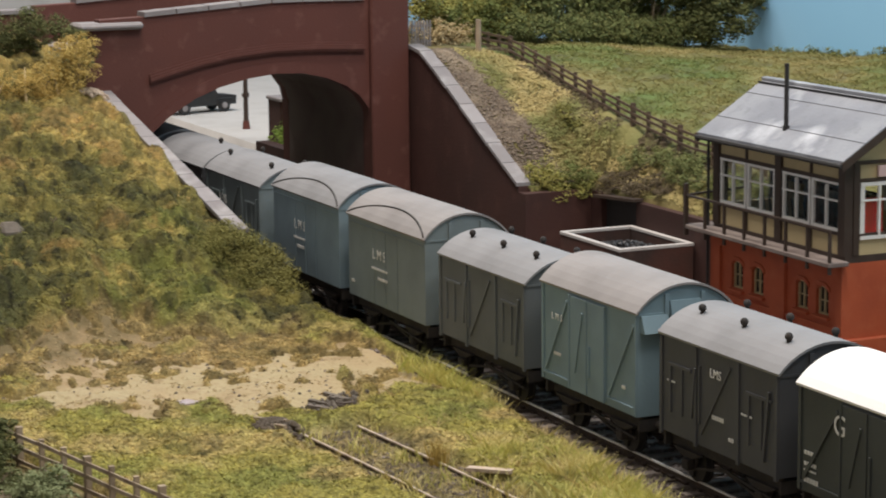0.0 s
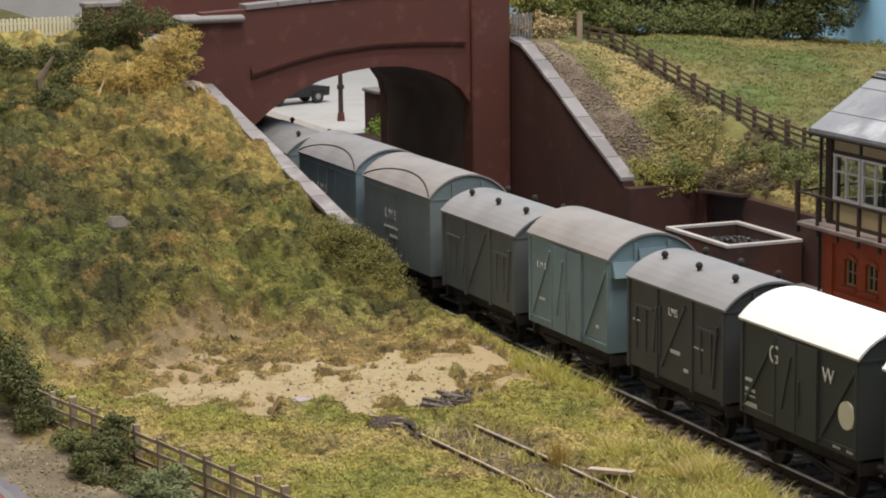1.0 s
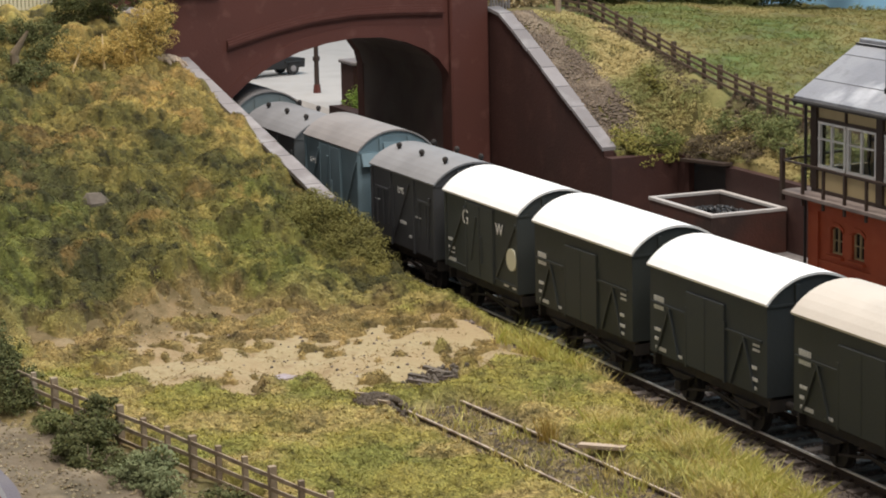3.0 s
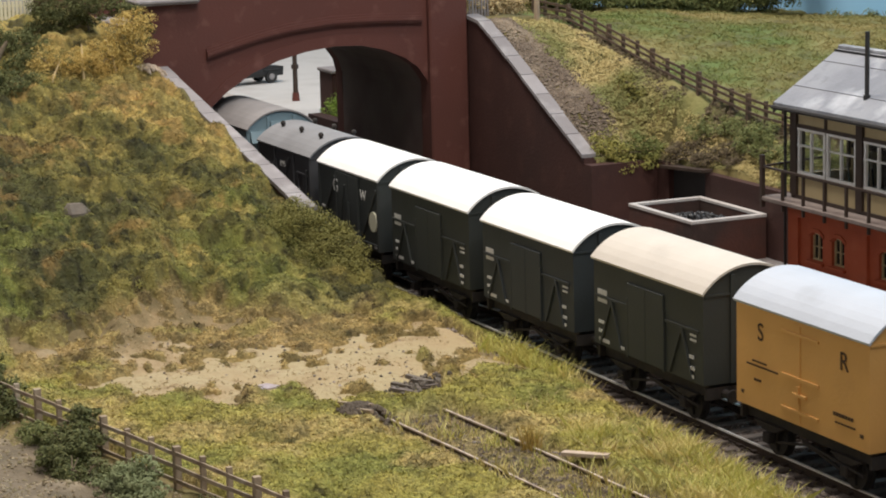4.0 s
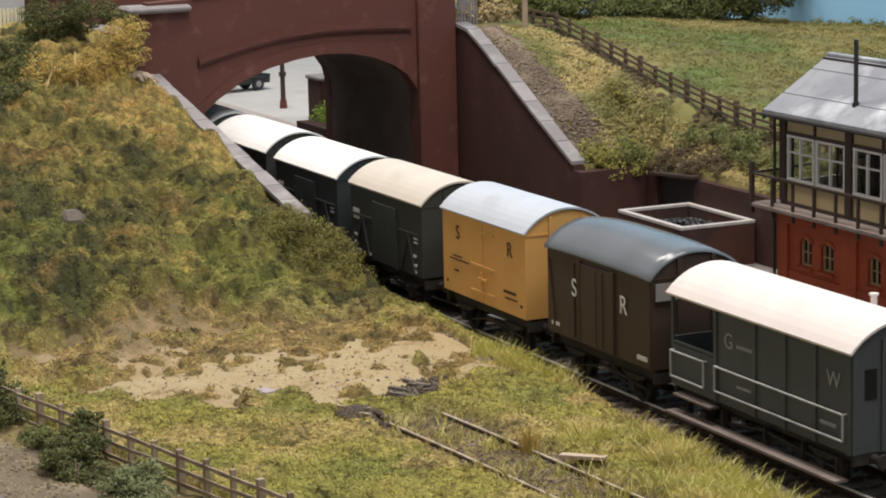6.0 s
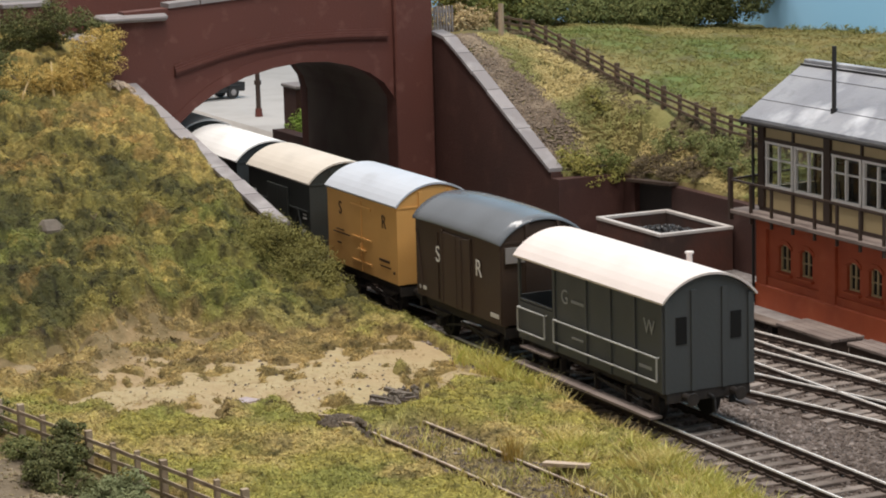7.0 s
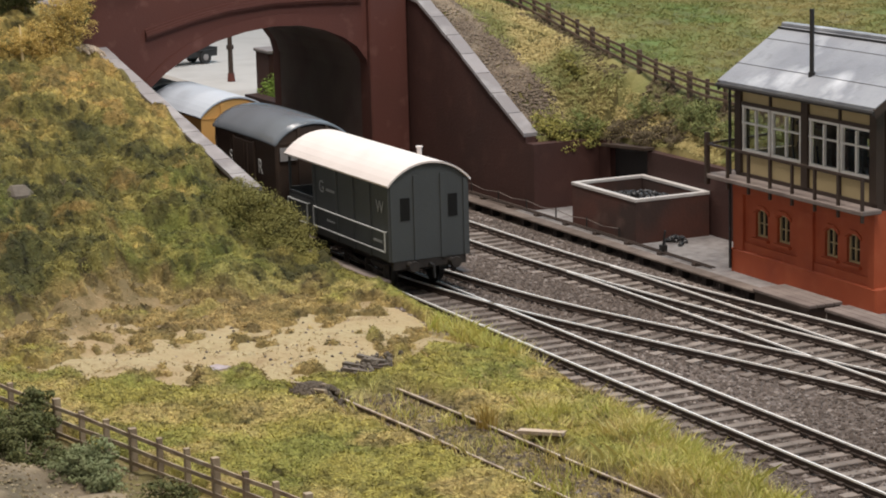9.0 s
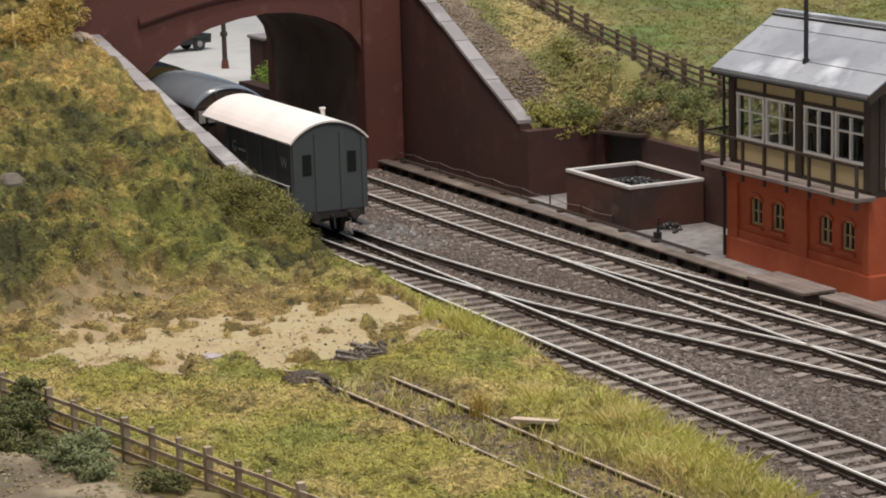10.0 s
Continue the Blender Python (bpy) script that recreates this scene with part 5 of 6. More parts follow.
def on_meadow(x, y):
    return (x > -13) & (y < grass_edge(x) - 0.3) & (sandy(x, y) > 0.75 + 0.55 * bumps(x + 3, y, 0.9)) & (y > fence_line(x) + 0.2) & clear(x, y)


def stuff(ob, label, category="grass"):
    return tagged(ob, label, category, kind="stuff")


def zone(x, y):
    """Large drifts of colour over the bank: dry near the coping and the bridge."""
    dry = 0.3 * step(-29, -36, x) + 0.34 * step(-8.5, -5.0, y) * step(-22, -27, x) - 0.12 * step(-9, -14, y)
    return bumps(x, y + 5, 3.4) * 0.55 + bumps(x + 20, y, 1.2) * 0.45 + dry


def drift(lo, hi):
    return lambda x, y: on_bank(x, y) & (zone(x, y) > lo) & (zone(x, y) < hi)


BANK = (-46, -10.5, -22.4, -1.6)
def green(x, y):
    return bumps(x + 31, y + 4, 2.7) * 0.6 + bumps(x, y + 17, 1.1) * 0.25 + 0.3 * np.exp(-((x + 17.5) / 3.5) ** 2 - ((y + 7.5) / 3.0) ** 2)


def weedy(x, y):
    return bumps(x, y, 0.9) * 0.3 + bumps(x, y, 0.4) * 0.3 + bumps(x, y, 0.2) * 0.25 + bumps(x + 5, y, 2.2) * 0.3


HASH = rng.random((128, 128, 3))


def tufts(x, y, g):
    """Rounded tufts on a jittered grid of size g: height 0 to 1, and a random value of each tuft's own."""
    i, j = np.floor(x / g).astype(int), np.floor(y / g).astype(int)
    best, own = np.full(x.shape, 9.0), np.zeros(x.shape)
    for a in (-1, 0, 1):
        for b in (-1, 0, 1):
            h = HASH[(i + a) % 128, (j + b) % 128]
            d = np.hypot(x / g - (i + a) - h[..., 0], y / g - (j + b) - h[..., 1]) / (0.75 + 0.5 * h[..., 2])
            own = np.where(d < best, h[..., 2], own)
            best = np.minimum(best, d)
    return np.sqrt(np.clip(1 - best ** 2, 0, 1)), own


def soften(a, n):
    for _ in range(n):
        p = np.pad(a, 1, mode="edge")
        a = (p[:-2, 1:-1] + p[2:, 1:-1] + p[1:-1, :-2] + p[1:-1, 2:] + 2 * a) / 6
    return a


def blend(c, colour, k):
    return c + (np.array(colour) - c) * np.clip(k, 0, 1)[..., None]


def growth_colour(x, y, own):
    """The tufts' own colours: olive, dark scrub, fresh green and ochre drifts, each tuft a little different."""
    z, g = zone(x, y) + (own - 0.5) * 0.3, green(x, y) + (own - 0.5) * 0.25
    c = np.zeros((*x.shape, 3)) + np.array((0.115, 0.1, 0.026))
    c = blend(c, (0.055, 0.055, 0.017), step(0.6, 0.3, z))
    c = blend(c, (0.1, 0.11, 0.024), step(0.45, 0.72, g) * 0.85)
    c = blend(c, (0.235, 0.18, 0.054), step(0.6, 1.0, z))
    c = blend(c, (0.2, 0.105, 0.04), step(0.66, 0.84, 0.5 * bumps(x + 3, y + 50, 2.3) + 0.5 * bumps(x, y + 9, 0.8) + (own - 0.5) * 0.4) * 0.4)
    m = np.zeros_like(c) + np.array((0.265, 0.232, 0.056))
    m = blend(m, (0.175, 0.18, 0.042), step(0.36, 0.66, g))
    m = blend(m, (0.34, 0.265, 0.1), step(0.5, 0.8, bumps(x + 60, y, 1.6) + (own - 0.5) * 0.35))
    m = blend(m, (0.1, 0.096, 0.026), step(0.56, 0.8, own) * 0.55)
    c = c + (m - c) * step(-15, -10.5, x + (own - 0.5) * 3)[..., None]
    c = blend(c, (0.225, 0.158, 0.066), step(1.3, 0.85, sandy(x, y) + (own - 0.5) * 0.5) * step(3, 0, x) * 0.8)
    c = blend(c, (0.17, 0.13, 0.065), beside_siding(x, y) * 0.8)
    return c * (0.05 + 2.05 * own[..., None])


def growth():
    gap = 0.075
    xs, ys = np.arange(-46, 27, gap), np.arange(-22.0, -1.2, gap)
    X, Y = np.meshgrid(xs, ys, indexing="ij")
    dense = soften((on_bank(X, Y) | on_meadow(X, Y)).astype(float), 3)
    weeds = step(0.62, 0.84, weedy(X, Y) + 0.2 * (np.clip(sandy(X, Y), 0, 1.4) - 0.9) + 0.1 * step(-6, -12, X) + 0.2 * np.exp(-((X + 10.3) / 3.2) ** 2 - ((Y + 6.4) / 2.6) ** 2))
    weeds = weeds * (sandy(X, Y) < 1.9) * (X < 3) * (Y > fence_line(X) + 0.3) * (Y < grass_edge(X) - 0.4) * clear(X, Y) * (np.hypot(X + 4.9, Y + 11.4) > 1.0) * (np.hypot(X + 5, Y + 16.2) > 0.9)
    weeds = soften(weeds, 1)
    cover = np.maximum(dense, weeds)
    (a, oa), (b, ob_), (c, oc) = tufts(X, Y, 0.62), tufts(X + 7, Y, 0.33), tufts(X, Y + 5, 0.19)
    tall = 0.55 + 0.5 * step(-11, -16, X)
    rise = ((0.5 * a + 0.42 * b + 0.2 * c - 0.5 - 0.5 * step(-6.4, -4.9, Y) * step(-18.5, -20, X)) * tall + 0.1) * (1 - 0.82 * beside_siding(X, Y))
    Z = height(X, Y) + dense * rise + (1 - dense) * weeds * (0.12 * b + 0.1 * c + 0.01) - 0.06 * step(0.5, 0.0, cover) - 0.08 * beside_siding(X, Y)
    V = np.stack([X, Y, Z], -1)
    own = 0.45 * oa + 0.35 * ob_ + 0.2 * oc
    col = growth_colour(X, Y, own)
    n = len(ys)
    q = (np.arange(len(xs) - 1)[:, None] * n + np.arange(n - 1)[None])[cover[:-1, :-1] > 0.04]
    carpet = arrays("grass_mat", V.reshape(-1, 3), np.stack([q, q + n, q + n + 1, q + 1], -1), "growth", True)
    tint(carpet, col.reshape(-1, 3))
    stuff(carpet, "tufted mat of olive, green and ochre grass over bank and meadow")
    # fine fibres standing out of the mat
    gx, gy = np.gradient(Z, gap)
    nrm = np.stack([-gx, -gy, np.ones_like(Z)], -1)
    nrm /= np.linalg.norm(nrm, axis=-1, keepdims=True)
    near = np.flatnonzero(((cover > 0.25) & (X > -40) & (Y > fence_line(X) - 4)).ravel())
    k = rng.choice(near, 420000)
    P = V.reshape(-1, 3)[k] + np.c_[rng.uniform(-0.07, 0.07, (len(k), 2)), rng.uniform(0.0, 0.04, len(k))]
    N = nrm.reshape(-1, 3)[k]
    u = rng.normal(size=N.shape)
    u = u - N * (np.sum(u * N, axis=1, keepdims=True) - rng.uniform(0, 0.7, (len(k), 1)))
    u /= np.linalg.norm(u, axis=1, keepdims=True)
    w = np.cross(u, N + rng.normal(size=N.shape) * 0.3)
    w /= np.linalg.norm(w, axis=1, keepdims=True)
    ln = rng.uniform(0.05, 0.16, (len(k), 1))
    F = np.stack([P - u * ln, P - w * 0.016, P + u * ln, P + w * 0.016], 1)
    fibres = arrays("grass_fibres", F.reshape(-1, 3), np.arange(len(k) * 4).reshape(-1, 4), "growth")
    tint(fibres, np.repeat(col.reshape(-1, 3)[k] * rng.uniform(0.7, 1.85, (len(k), 1)), 4, axis=0))
    stuff(fibres, "fine olive and straw grass fibres standing out of the mat")


def tint(ob, colours):
    a = ob.data.attributes.new("growth", "FLOAT_COLOR", "POINT")
    a.data.foreach_set("color", np.c_[colours, np.ones(len(colours))].astype(np.float32).ravel())


M["growth"] = mat("scatter_grass", (0.2, 0.2, 0.05), 0.95, [((0.1, 0.09, 0.03), 260, 0.52, 0.68, 0.5)], 0.8, 900)
GN = M["growth"].node_tree
GA = GN.nodes.new("ShaderNodeAttribute")
GA.attribute_name = "growth"
for link in [k for k in GN.links if k.from_node.type == "RGB"]:
    GN.links.new(GA.outputs["Color"], link.to_socket)
growth()
stuff(leaves("bank_sprigs", strew(10000, *BANK, lambda x, y: on_bank(x, y) & (x > -38) & (zone(x, y) < 0.8)), 12, 0.17, 0.055, "darkgrass", 0.8, 0.4, 0.35), "ragged dark sprigs growing out of the bank", "sprigs")
stuff(leaves("bank_pale_sprigs", strew(5600, *BANK, lambda x, y: on_bank(x, y) & (x > -38) & (zone(x, y) > 0.48)), 11, 0.17, 0.055, "ochre", 0.8, 0.4, 0.3), "ragged yellow sprigs growing out of the bank", "sprigs")
SANDY = (-19, 6, -19.4, -3.5)
stuff(leaves("sand_crumbs", strew(9000, *SANDY, lambda x, y: (sandy(x, y) < 1.7) & (weedy(x + 9, y) > 0.54) & (y > fence_line(x))), 4, 0.07, 0.03, "tan", 0.4, 0.5, 0.6), "fine tan crumbs and stalks strewn on the sand", "crumbs")
stuff(leaves("fence_mould", strew(1600, -40, -13, 15.6, 17.6, lambda x, y: (bumps(x, y, 0.9) > 0.35) & (np.abs(y - 16.75) < 0.3 + 0.5 * bumps(x, y, 1.7))), 30, 0.2, 0.07, "humus", 0.4, 0.5, 0.3), "dark leaf mould along the foot of the field fence", "leaf mould")
stuff(leaves("field_grass", strew(26000, -64, 10, 17.1, 36.8, lambda x, y: (x > -50) | (y > 20)), 10, 0.2, 0.085, "meadow", 0.3, 0.6, 0.2), "pale green field grass")
stuff(leaves("slope_grass", strew(5200, -38.4, -12, 13.4, 17, lambda x, y: (y > 13.6 + (x + 38) * 0.02) & (y < 16.5) & ((x < -26.3) | (y > 15.1))), 20, 0.22, 0.085, "slope", 0.5, 0.5, 0.2), "straw-coloured grass on the slope by the fence")
def risen(P, by):
    P[:, 2] += by
    return P


stuff(blades("track_grass", risen(strew(3600, -6, 30, -6.8, -1.6, lambda x, y: (y < grass_edge(x) - 0.35 - 0.7 * bumps(x, y, 1.0)) & (bumps(x, y, 1.6) > 0.36) & (y > -3.2 - 3.2 * step(0, 8, x)) & (beside_siding(x, y) < 0.4)), 0.1), 15, 0.6, 0.16, 0.024, "straw", 0.5), "long yellow-green grass beside the rails")
stuff(blades("track_hay", strew(1300, -2, 30, -6.4, -1.9, lambda x, y: (y < grass_edge(x) - 0.25) & (bumps(x + 3, y, 1.4) > 0.55)), 14, 0.56, 0.13, 0.026, "hay", 0.6), "dry tan hay among the grass beside the rails")
stuff(blades("siding_grass", strew(420, 1, 30, -11, -5.5, lambda x, y: bumps(x, y, 1.2) > 0.5), 8, 0.45, 0.1, 0.035, "straw"), "wispy straw grass in the siding")
stuff(blades("meadow_tufts", strew(700, -12, 26, -17, -3, lambda x, y: (y > fence_line(x)) & (sandy(x, y) > 1.1)), 7, 0.35, 0.09, 0.03, "straw"), "small straw tufts in the meadow")


def bush(name, label, spots, per, rad, size, material, category="bush", trunk=None, density=14):
    """A bush of leaf clumps; spots are (x, y, z, radius) lobes."""
    C = []
    for x, y, z, r in spots:
        k = max(8, int(density * r * r * 6))
        d = rng.normal(size=(k, 3))
        d *= (r * rng.random((k, 1)) ** 0.4) / np.linalg.norm(d, axis=1, keepdims=True)
        d[:, 2] *= 0.85
        C.append(np.array([x, y, z]) + d)
    x, y, z, r = spots[0]
    base = float(height(x, y))
    t = thing(name, x, y, base, label, category)
    C = np.concatenate(C)
    C[:, 2] = np.maximum(C[:, 2], height(C[:, 0], C[:, 1]) + 0.02)
    C -= np.array([x, y, base])
    ob = leaves("foliage", C, int(per * 1.9), rad, size * 0.72, material, thin=0.45)
    ob.parent = t
    bm = bmesh.new()
    for sx, sy, sz, sr in trunk or spots[:4]:
        p = Vector((sx - x, sy - y, max(sz - base, 0.15)))
        q = Vector((random.uniform(-0.1, 0.1), random.uniform(-0.1, 0.1), -0.1))
        k = q.lerp(p, 0.5) + Vector((random.uniform(-0.2, 0.2), random.uniform(-0.2, 0.2), 0.1))
        tube(bm, q, k, 0.07, 0.05, 6)
        tube(bm, k, p, 0.05, 0.02, 6)
        for _ in range(5):
            a = k.lerp(p, random.uniform(0.2, 1))
            tube(bm, a, a + Vector([random.uniform(-1, 1) * sr * 0.8 for _ in range(3)]), 0.025, 0.01, 5)
    part("branchwork", bm, "bark", t)
    return t


def H(x, y):
    return float(height(x, y))


def lobes(x, y, dx, dy, n, r, lift=0.4, rise=0.0):
    out = []
    for i in range(n):
        a, b = x + dx * (i / max(n - 1, 1)) + random.uniform(-0.3, 0.3), y + dy * (i / max(n - 1, 1)) + random.uniform(-0.3, 0.3)
        q = r * random.uniform(0.75, 1.25)
        out.append((a, b, H(a, b) + q * lift + random.uniform(0, rise), q))
    return out


bush("bush", "dark green scrub at the top of the bank", lobes(-34.6, -11.6, -1.0, -2.6, 6, 0.75, 0.45), 24, 0.26, 0.07, "bush")
bush("bush", "dark green scrub among the golden shrubs", lobes(-37.6, -8.0, -0.6, -4.5, 7, 0.75, 0.75), 24, 0.26, 0.07, "bush")
bush("bush", "dark tangled scrub below the picket fence", lobes(-39.4, -9.6, -0.4, -5.5, 8, 0.85, 0.8), 24, 0.26, 0.07, "bush")
# at the end of the near wing wall
bush("bush", "dense olive-green bush hiding the end of the wing wall", [(-17.4, -4.0, 2.1, 1.0), (-18.6, -4.1, 2.6, 0.85), (-16.7, -3.9, 1.75, 0.95), (-19.6, -4.6, 3.0, 0.8), (-18.2, -5.0, 2.6, 1.1), (-16.8, -4.8, 1.8, 1.1), (-16.1, -4.4, 1.25, 0.9), (-18.4, -3.5, 2.1, 0.75), (-17.4, -3.5, 1.6, 0.75), (-20.3, -4.3, 3.15, 0.5), (-15.7, -4.0, 1.3, 0.9), (-18.9, -5.6, 2.9, 1.0)], 34, 0.32, 0.055, "wallbush")
# golden shrubs and dark bushes by the bridge end
bush("shrub", "golden autumn shrub with bare stems beside the bridge", [(-36.6, -5.9, 8.4, 1.0), (-36.8, -5.7, 9.3, 0.85), (-36.6, -6.6, 9.1, 0.85), (-36.4, -7.5, 8.1, 0.9), (-36.2, -8.5, 7.9, 0.8), (-36.5, -6.6, 7.6, 0.9), (-36.0, -7.6, 7.2, 0.7)], 22, 0.26, 0.06, "gold", "shrub", density=13)
bush("shrub", "thin golden shrub standing in the undergrowth", [(-41.0, -11.6, 8.3, 0.45), (-41.0, -11.7, 7.6, 0.4), (-41.0, -11.7, 9.0, 0.35)], 16, 0.2, 0.055, "gold", "shrub")
bush("shrub", "ragged golden shrub on the bank edge", [(-36.8, -9.8, 7.9, 0.9), (-36.9, -9.3, 7.2, 0.8), (-36.2, -10.3, 7.0, 0.8)], 22, 0.26, 0.06, "gold", "shrub", density=11)
bush("bush", "dark green bush against the bridge pilaster", [(-38.0, -5.3, 8.8, 0.8), (-38.2, -5.4, 9.7, 0.6), (-38.4, -6.0, 7.8, 0.9)], 22, 0.25, 0.07, "bush")
bush("bush", "dark rounded bushes behind the golden shrub", [(-41.8, -6.6, 9.5, 0.95), (-41.8, -7.4, 9.2, 1.1), (-42, -8.4, 9.0, 1.1), (-41.5, -9.6, 8.3, 0.9), (-41.2, -10.8, 8.0, 0.95), (-40.6, -9.0, 7.7, 0.9), (-39.6, -5.9, 10.0, 0.8), (-40.6, -7.0, 10.3, 0.9), (-41.2, -8.6, 10.0, 0.9), (-41.5, -12.4, 7.8, 1.1), (-40, -12.8, 7.0, 1.0), (-40, -10.8, 7.2, 0.9)], 22, 0.26, 0.07, "bush")
bush("bush", "dark tangled undergrowth at the top of the bank", lobes(-38.6, -14, -1, -6, 6, 1.1, 0.5), 22, 0.28, 0.07, "bush")
bush("undergrowth", "russet dead bracken on the upper bank", lobes(-34.6, -6.2, 5, -1.2, 6, 0.5, 0.15), 16, 0.2, 0.06, "rusty", "undergrowth")
bush("undergrowth", "russet dead bracken on the upper bank", lobes(-35, -13, 5, -2.5, 5, 0.5, 0.15), 16, 0.2, 0.06, "rusty", "undergrowth")
bush("weed_clump", "bright green weed on the bank", [(-34.5, -11.3, H(-34.5, -11.3) + 0.2, 0.35)], 10, 0.2, 0.08, "lime", "weed")
for i in range(16):
    a, b = random.uniform(-35, -14), random.uniform(-17, -6)
    bush("weed_clump", "small olive weed clump on the grassy bank", lobes(a, b, 0.5, 0.2, 2, 0.42, 0.15), 18, 0.22, 0.06, random.choice(["olive", "bush", "olive", "grass"]), "weed")
# far side
bush("bush", "yellow-green bush spilling over the wall end", [(-26.5, 12.3, 3.2, 0.6), (-26.2, 13.0, 3.3, 0.6), (-26.1, 13.8, 3.5, 0.7), (-25.8, 14.6, 3.3, 0.7), (-26.9, 12.7, 3.7, 0.6), (-25.8, 13.2, 2.7, 0.5), (-25.7, 14.2, 2.8, 0.55)], 22, 0.22, 0.07, "yellowgreen")
bush("undergrowth", "tan and brown brambles over the retaining wall", lobes(-24.4, 15.3, 4.0, 0.2, 6, 0.6, 0.25), 22, 0.24, 0.07, "humus", "undergrowth")
bush("bush", "ragged green bush over the retaining wall", lobes(-23.6, 16.0, 4.0, 0.3, 5, 0.65, 0.4), 22, 0.24, 0.07, "mossy")
bush("bush", "dark green bush by the field fence", lobes(-20.0, 15.8, 6.5, 0.5, 8, 0.7, 0.35), 22, 0.25, 0.07, "mossy")
bush("bush", "low round bush on the slope", [(-29.6, 15.3, H(-29.6, 15.3) + 0.25, 0.5), (-29.0, 15.4, H(-29, 15.4) + 0.2, 0.45)], 22, 0.22, 0.07, "olive")
bush("hedge", "tall dark hedge at the back of the field", lobes(-49.5, 19, -0.5, 13, 24, 1.4, 0.5, 2.8), 10, 0.34, 0.13, "mossy", "hedge")
bush("hedge", "ragged yellowing hedge by the road", lobes(-44.0, 14.5, -6.5, 9.0, 14, 1.2, 0.6, 1.8), 9, 0.3, 0.12, "yellowgreen", "hedge")
bush("hedge", "low dense hedge bottom at the back of the field", lobes(-48.5, 21, 0.5, 13, 22, 1.0, 0.4, 0.8), 14, 0.32, 0.1, "mossy", "hedge")
bush("hedge", "dark evergreen clump at the field corner", lobes(-48.2, 30.0, 1.0, 6.2, 12, 1.4, 0.8, 2.8), 10, 0.32, 0.13, "bush", "hedge")
bush("hedge", "low green hedge foot along the sky board", lobes(-45, 36.5, 44, 0, 26, 0.4, 0.2), 8, 0.25, 0.1, "mossy", "hedge")
bush("shrub", "tan dead brambles by the bridge pilaster", lobes(-40.2, 12.6, -1.5, 3.0, 6, 0.7, 0.4, 0.5), 8, 0.25, 0.1, "tan", "shrub")
bush("bush", "bright green bush in the yard", [(-55.5, 10.9, 2.3, 0.65), (-55.8, 11.4, 2.6, 0.6), (-56, 11.9, 2.2, 0.6)], 9, 0.25, 0.11, "lime")
# along the front fence
bush("bush", "dark green bush growing through the fence", [(-0.2, -19.0, 0.95, 0.5), (0.3, -18.9, 1.3, 0.42), (0.8, -19.1, 0.85, 0.55), (0.4, -19.6, 0.5, 0.65), (1.2, -19.6, 0.5, 0.65), (1.7, -19.2, 0.75, 0.5), (1.0, -20.1, 0.25, 0.55), (2.0, -19.9, 0.25, 0.5)], 30, 0.22, 0.07, "bush")
bush("bush", "low dark bush before the fence rails", [(-1.9, -19.7, 0.3, 0.5), (-1.2, -19.8, 0.35, 0.55), (-2.7, -19.8, 0.2, 0.45)], 30, 0.22, 0.07, "mossy")
bush("bush", "dark green bush beside the path", [(-5.4, -20.0, 0.8, 0.75), (-6.4, -20.3, 1.2, 0.9), (-4.6, -20.2, 0.45, 0.65), (-7.6, -20.5, 1.4, 1.0), (-9.2, -20.6, 1.6, 1.1)], 28, 0.25, 0.075, "bush")
bush("bush", "grey-green bush beside the fence", [(4.6, -18.9, 0.5, 0.6), (5.2, -18.6, 0.75, 0.5), (5.8, -18.7, 0.4, 0.55), (5.0, -19.3, 0.3, 0.6), (6.3, -18.9, 0.2, 0.5), (4.2, -19.4, 0.2, 0.45)], 30, 0.21, 0.07, "greygreen")
bush("bush", "dark low bush by the fence foot", [(2.9, -19.5, 0.3, 0.5), (3.5, -19.5, 0.3, 0.5), (2.6, -20.0, 0.15, 0.45)], 28, 0.21, 0.07, "bush")
bush("bush", "dark bush at the near end of the fence", [(8.3, -17.9, 0.4, 0.45), (9.0, -17.6, 0.45, 0.45)], 26, 0.2, 0.07, "bush")
for x, y in ((6.4, -7.3), (6.5, -7.45)):
    stuff(blades("orange_tuft", [(x, y, 0.2)], 60, 0.7, 0.11, 0.03, "gold", 0.22), "small orange grass tuft by the rail")


# ---- fences ----
def post_fence(name, label, line, gap, tall, rails, w, every=3, material="fence"):
    """Posts and rails that follow the ground; line gives (x, y) along the run."""
    q = resample(line, gap)
    x, y = q[0]
    t = thing(name, x, y, H(x, y), label, "fence")
    org = Vector((x, y, H(x, y)))
    tops = []
    for i, (a, b) in enumerate(q):
        z = float(fence_foot(a)) if b > 0 else 0.1
        k = 1.35 if i % every == 0 else 1.0
        h = tall * (1.05 if i % every == 0 else 1.0) * random.uniform(0.96, 1.03)
        bm = beam(bmesh.new(), Vector((a, b, z - 0.25)) - org, Vector((a + random.uniform(-0.03, 0.03), b, z + h)) - org, w * k, w * k)
        part("post", bm, material, t)
        tops.append((a, b, z))
    for p, r in zip(tops, tops[1:]):
        for f in rails:
            s = Vector((0, -w * 0.6, 0))
            bm = beam(bmesh.new(), Vector((p[0], p[1], p[2] + tall * f + random.uniform(-0.02, 0.02))) - org + s, Vector((r[0], r[1], r[2] + tall * f + random.uniform(-0.02, 0.02))) - org + s, 0.05, 0.11)
            part("rail", bm, material, t)
    return t


post_fence("fence", "weathered dark brown post and rail fence round the field", [(-43, 17.2), (-38.6, 17.0), (-14, 17.0)], 1.42, 1.0, (0.3, 0.6, 0.88), 0.14, material="fence_dark")
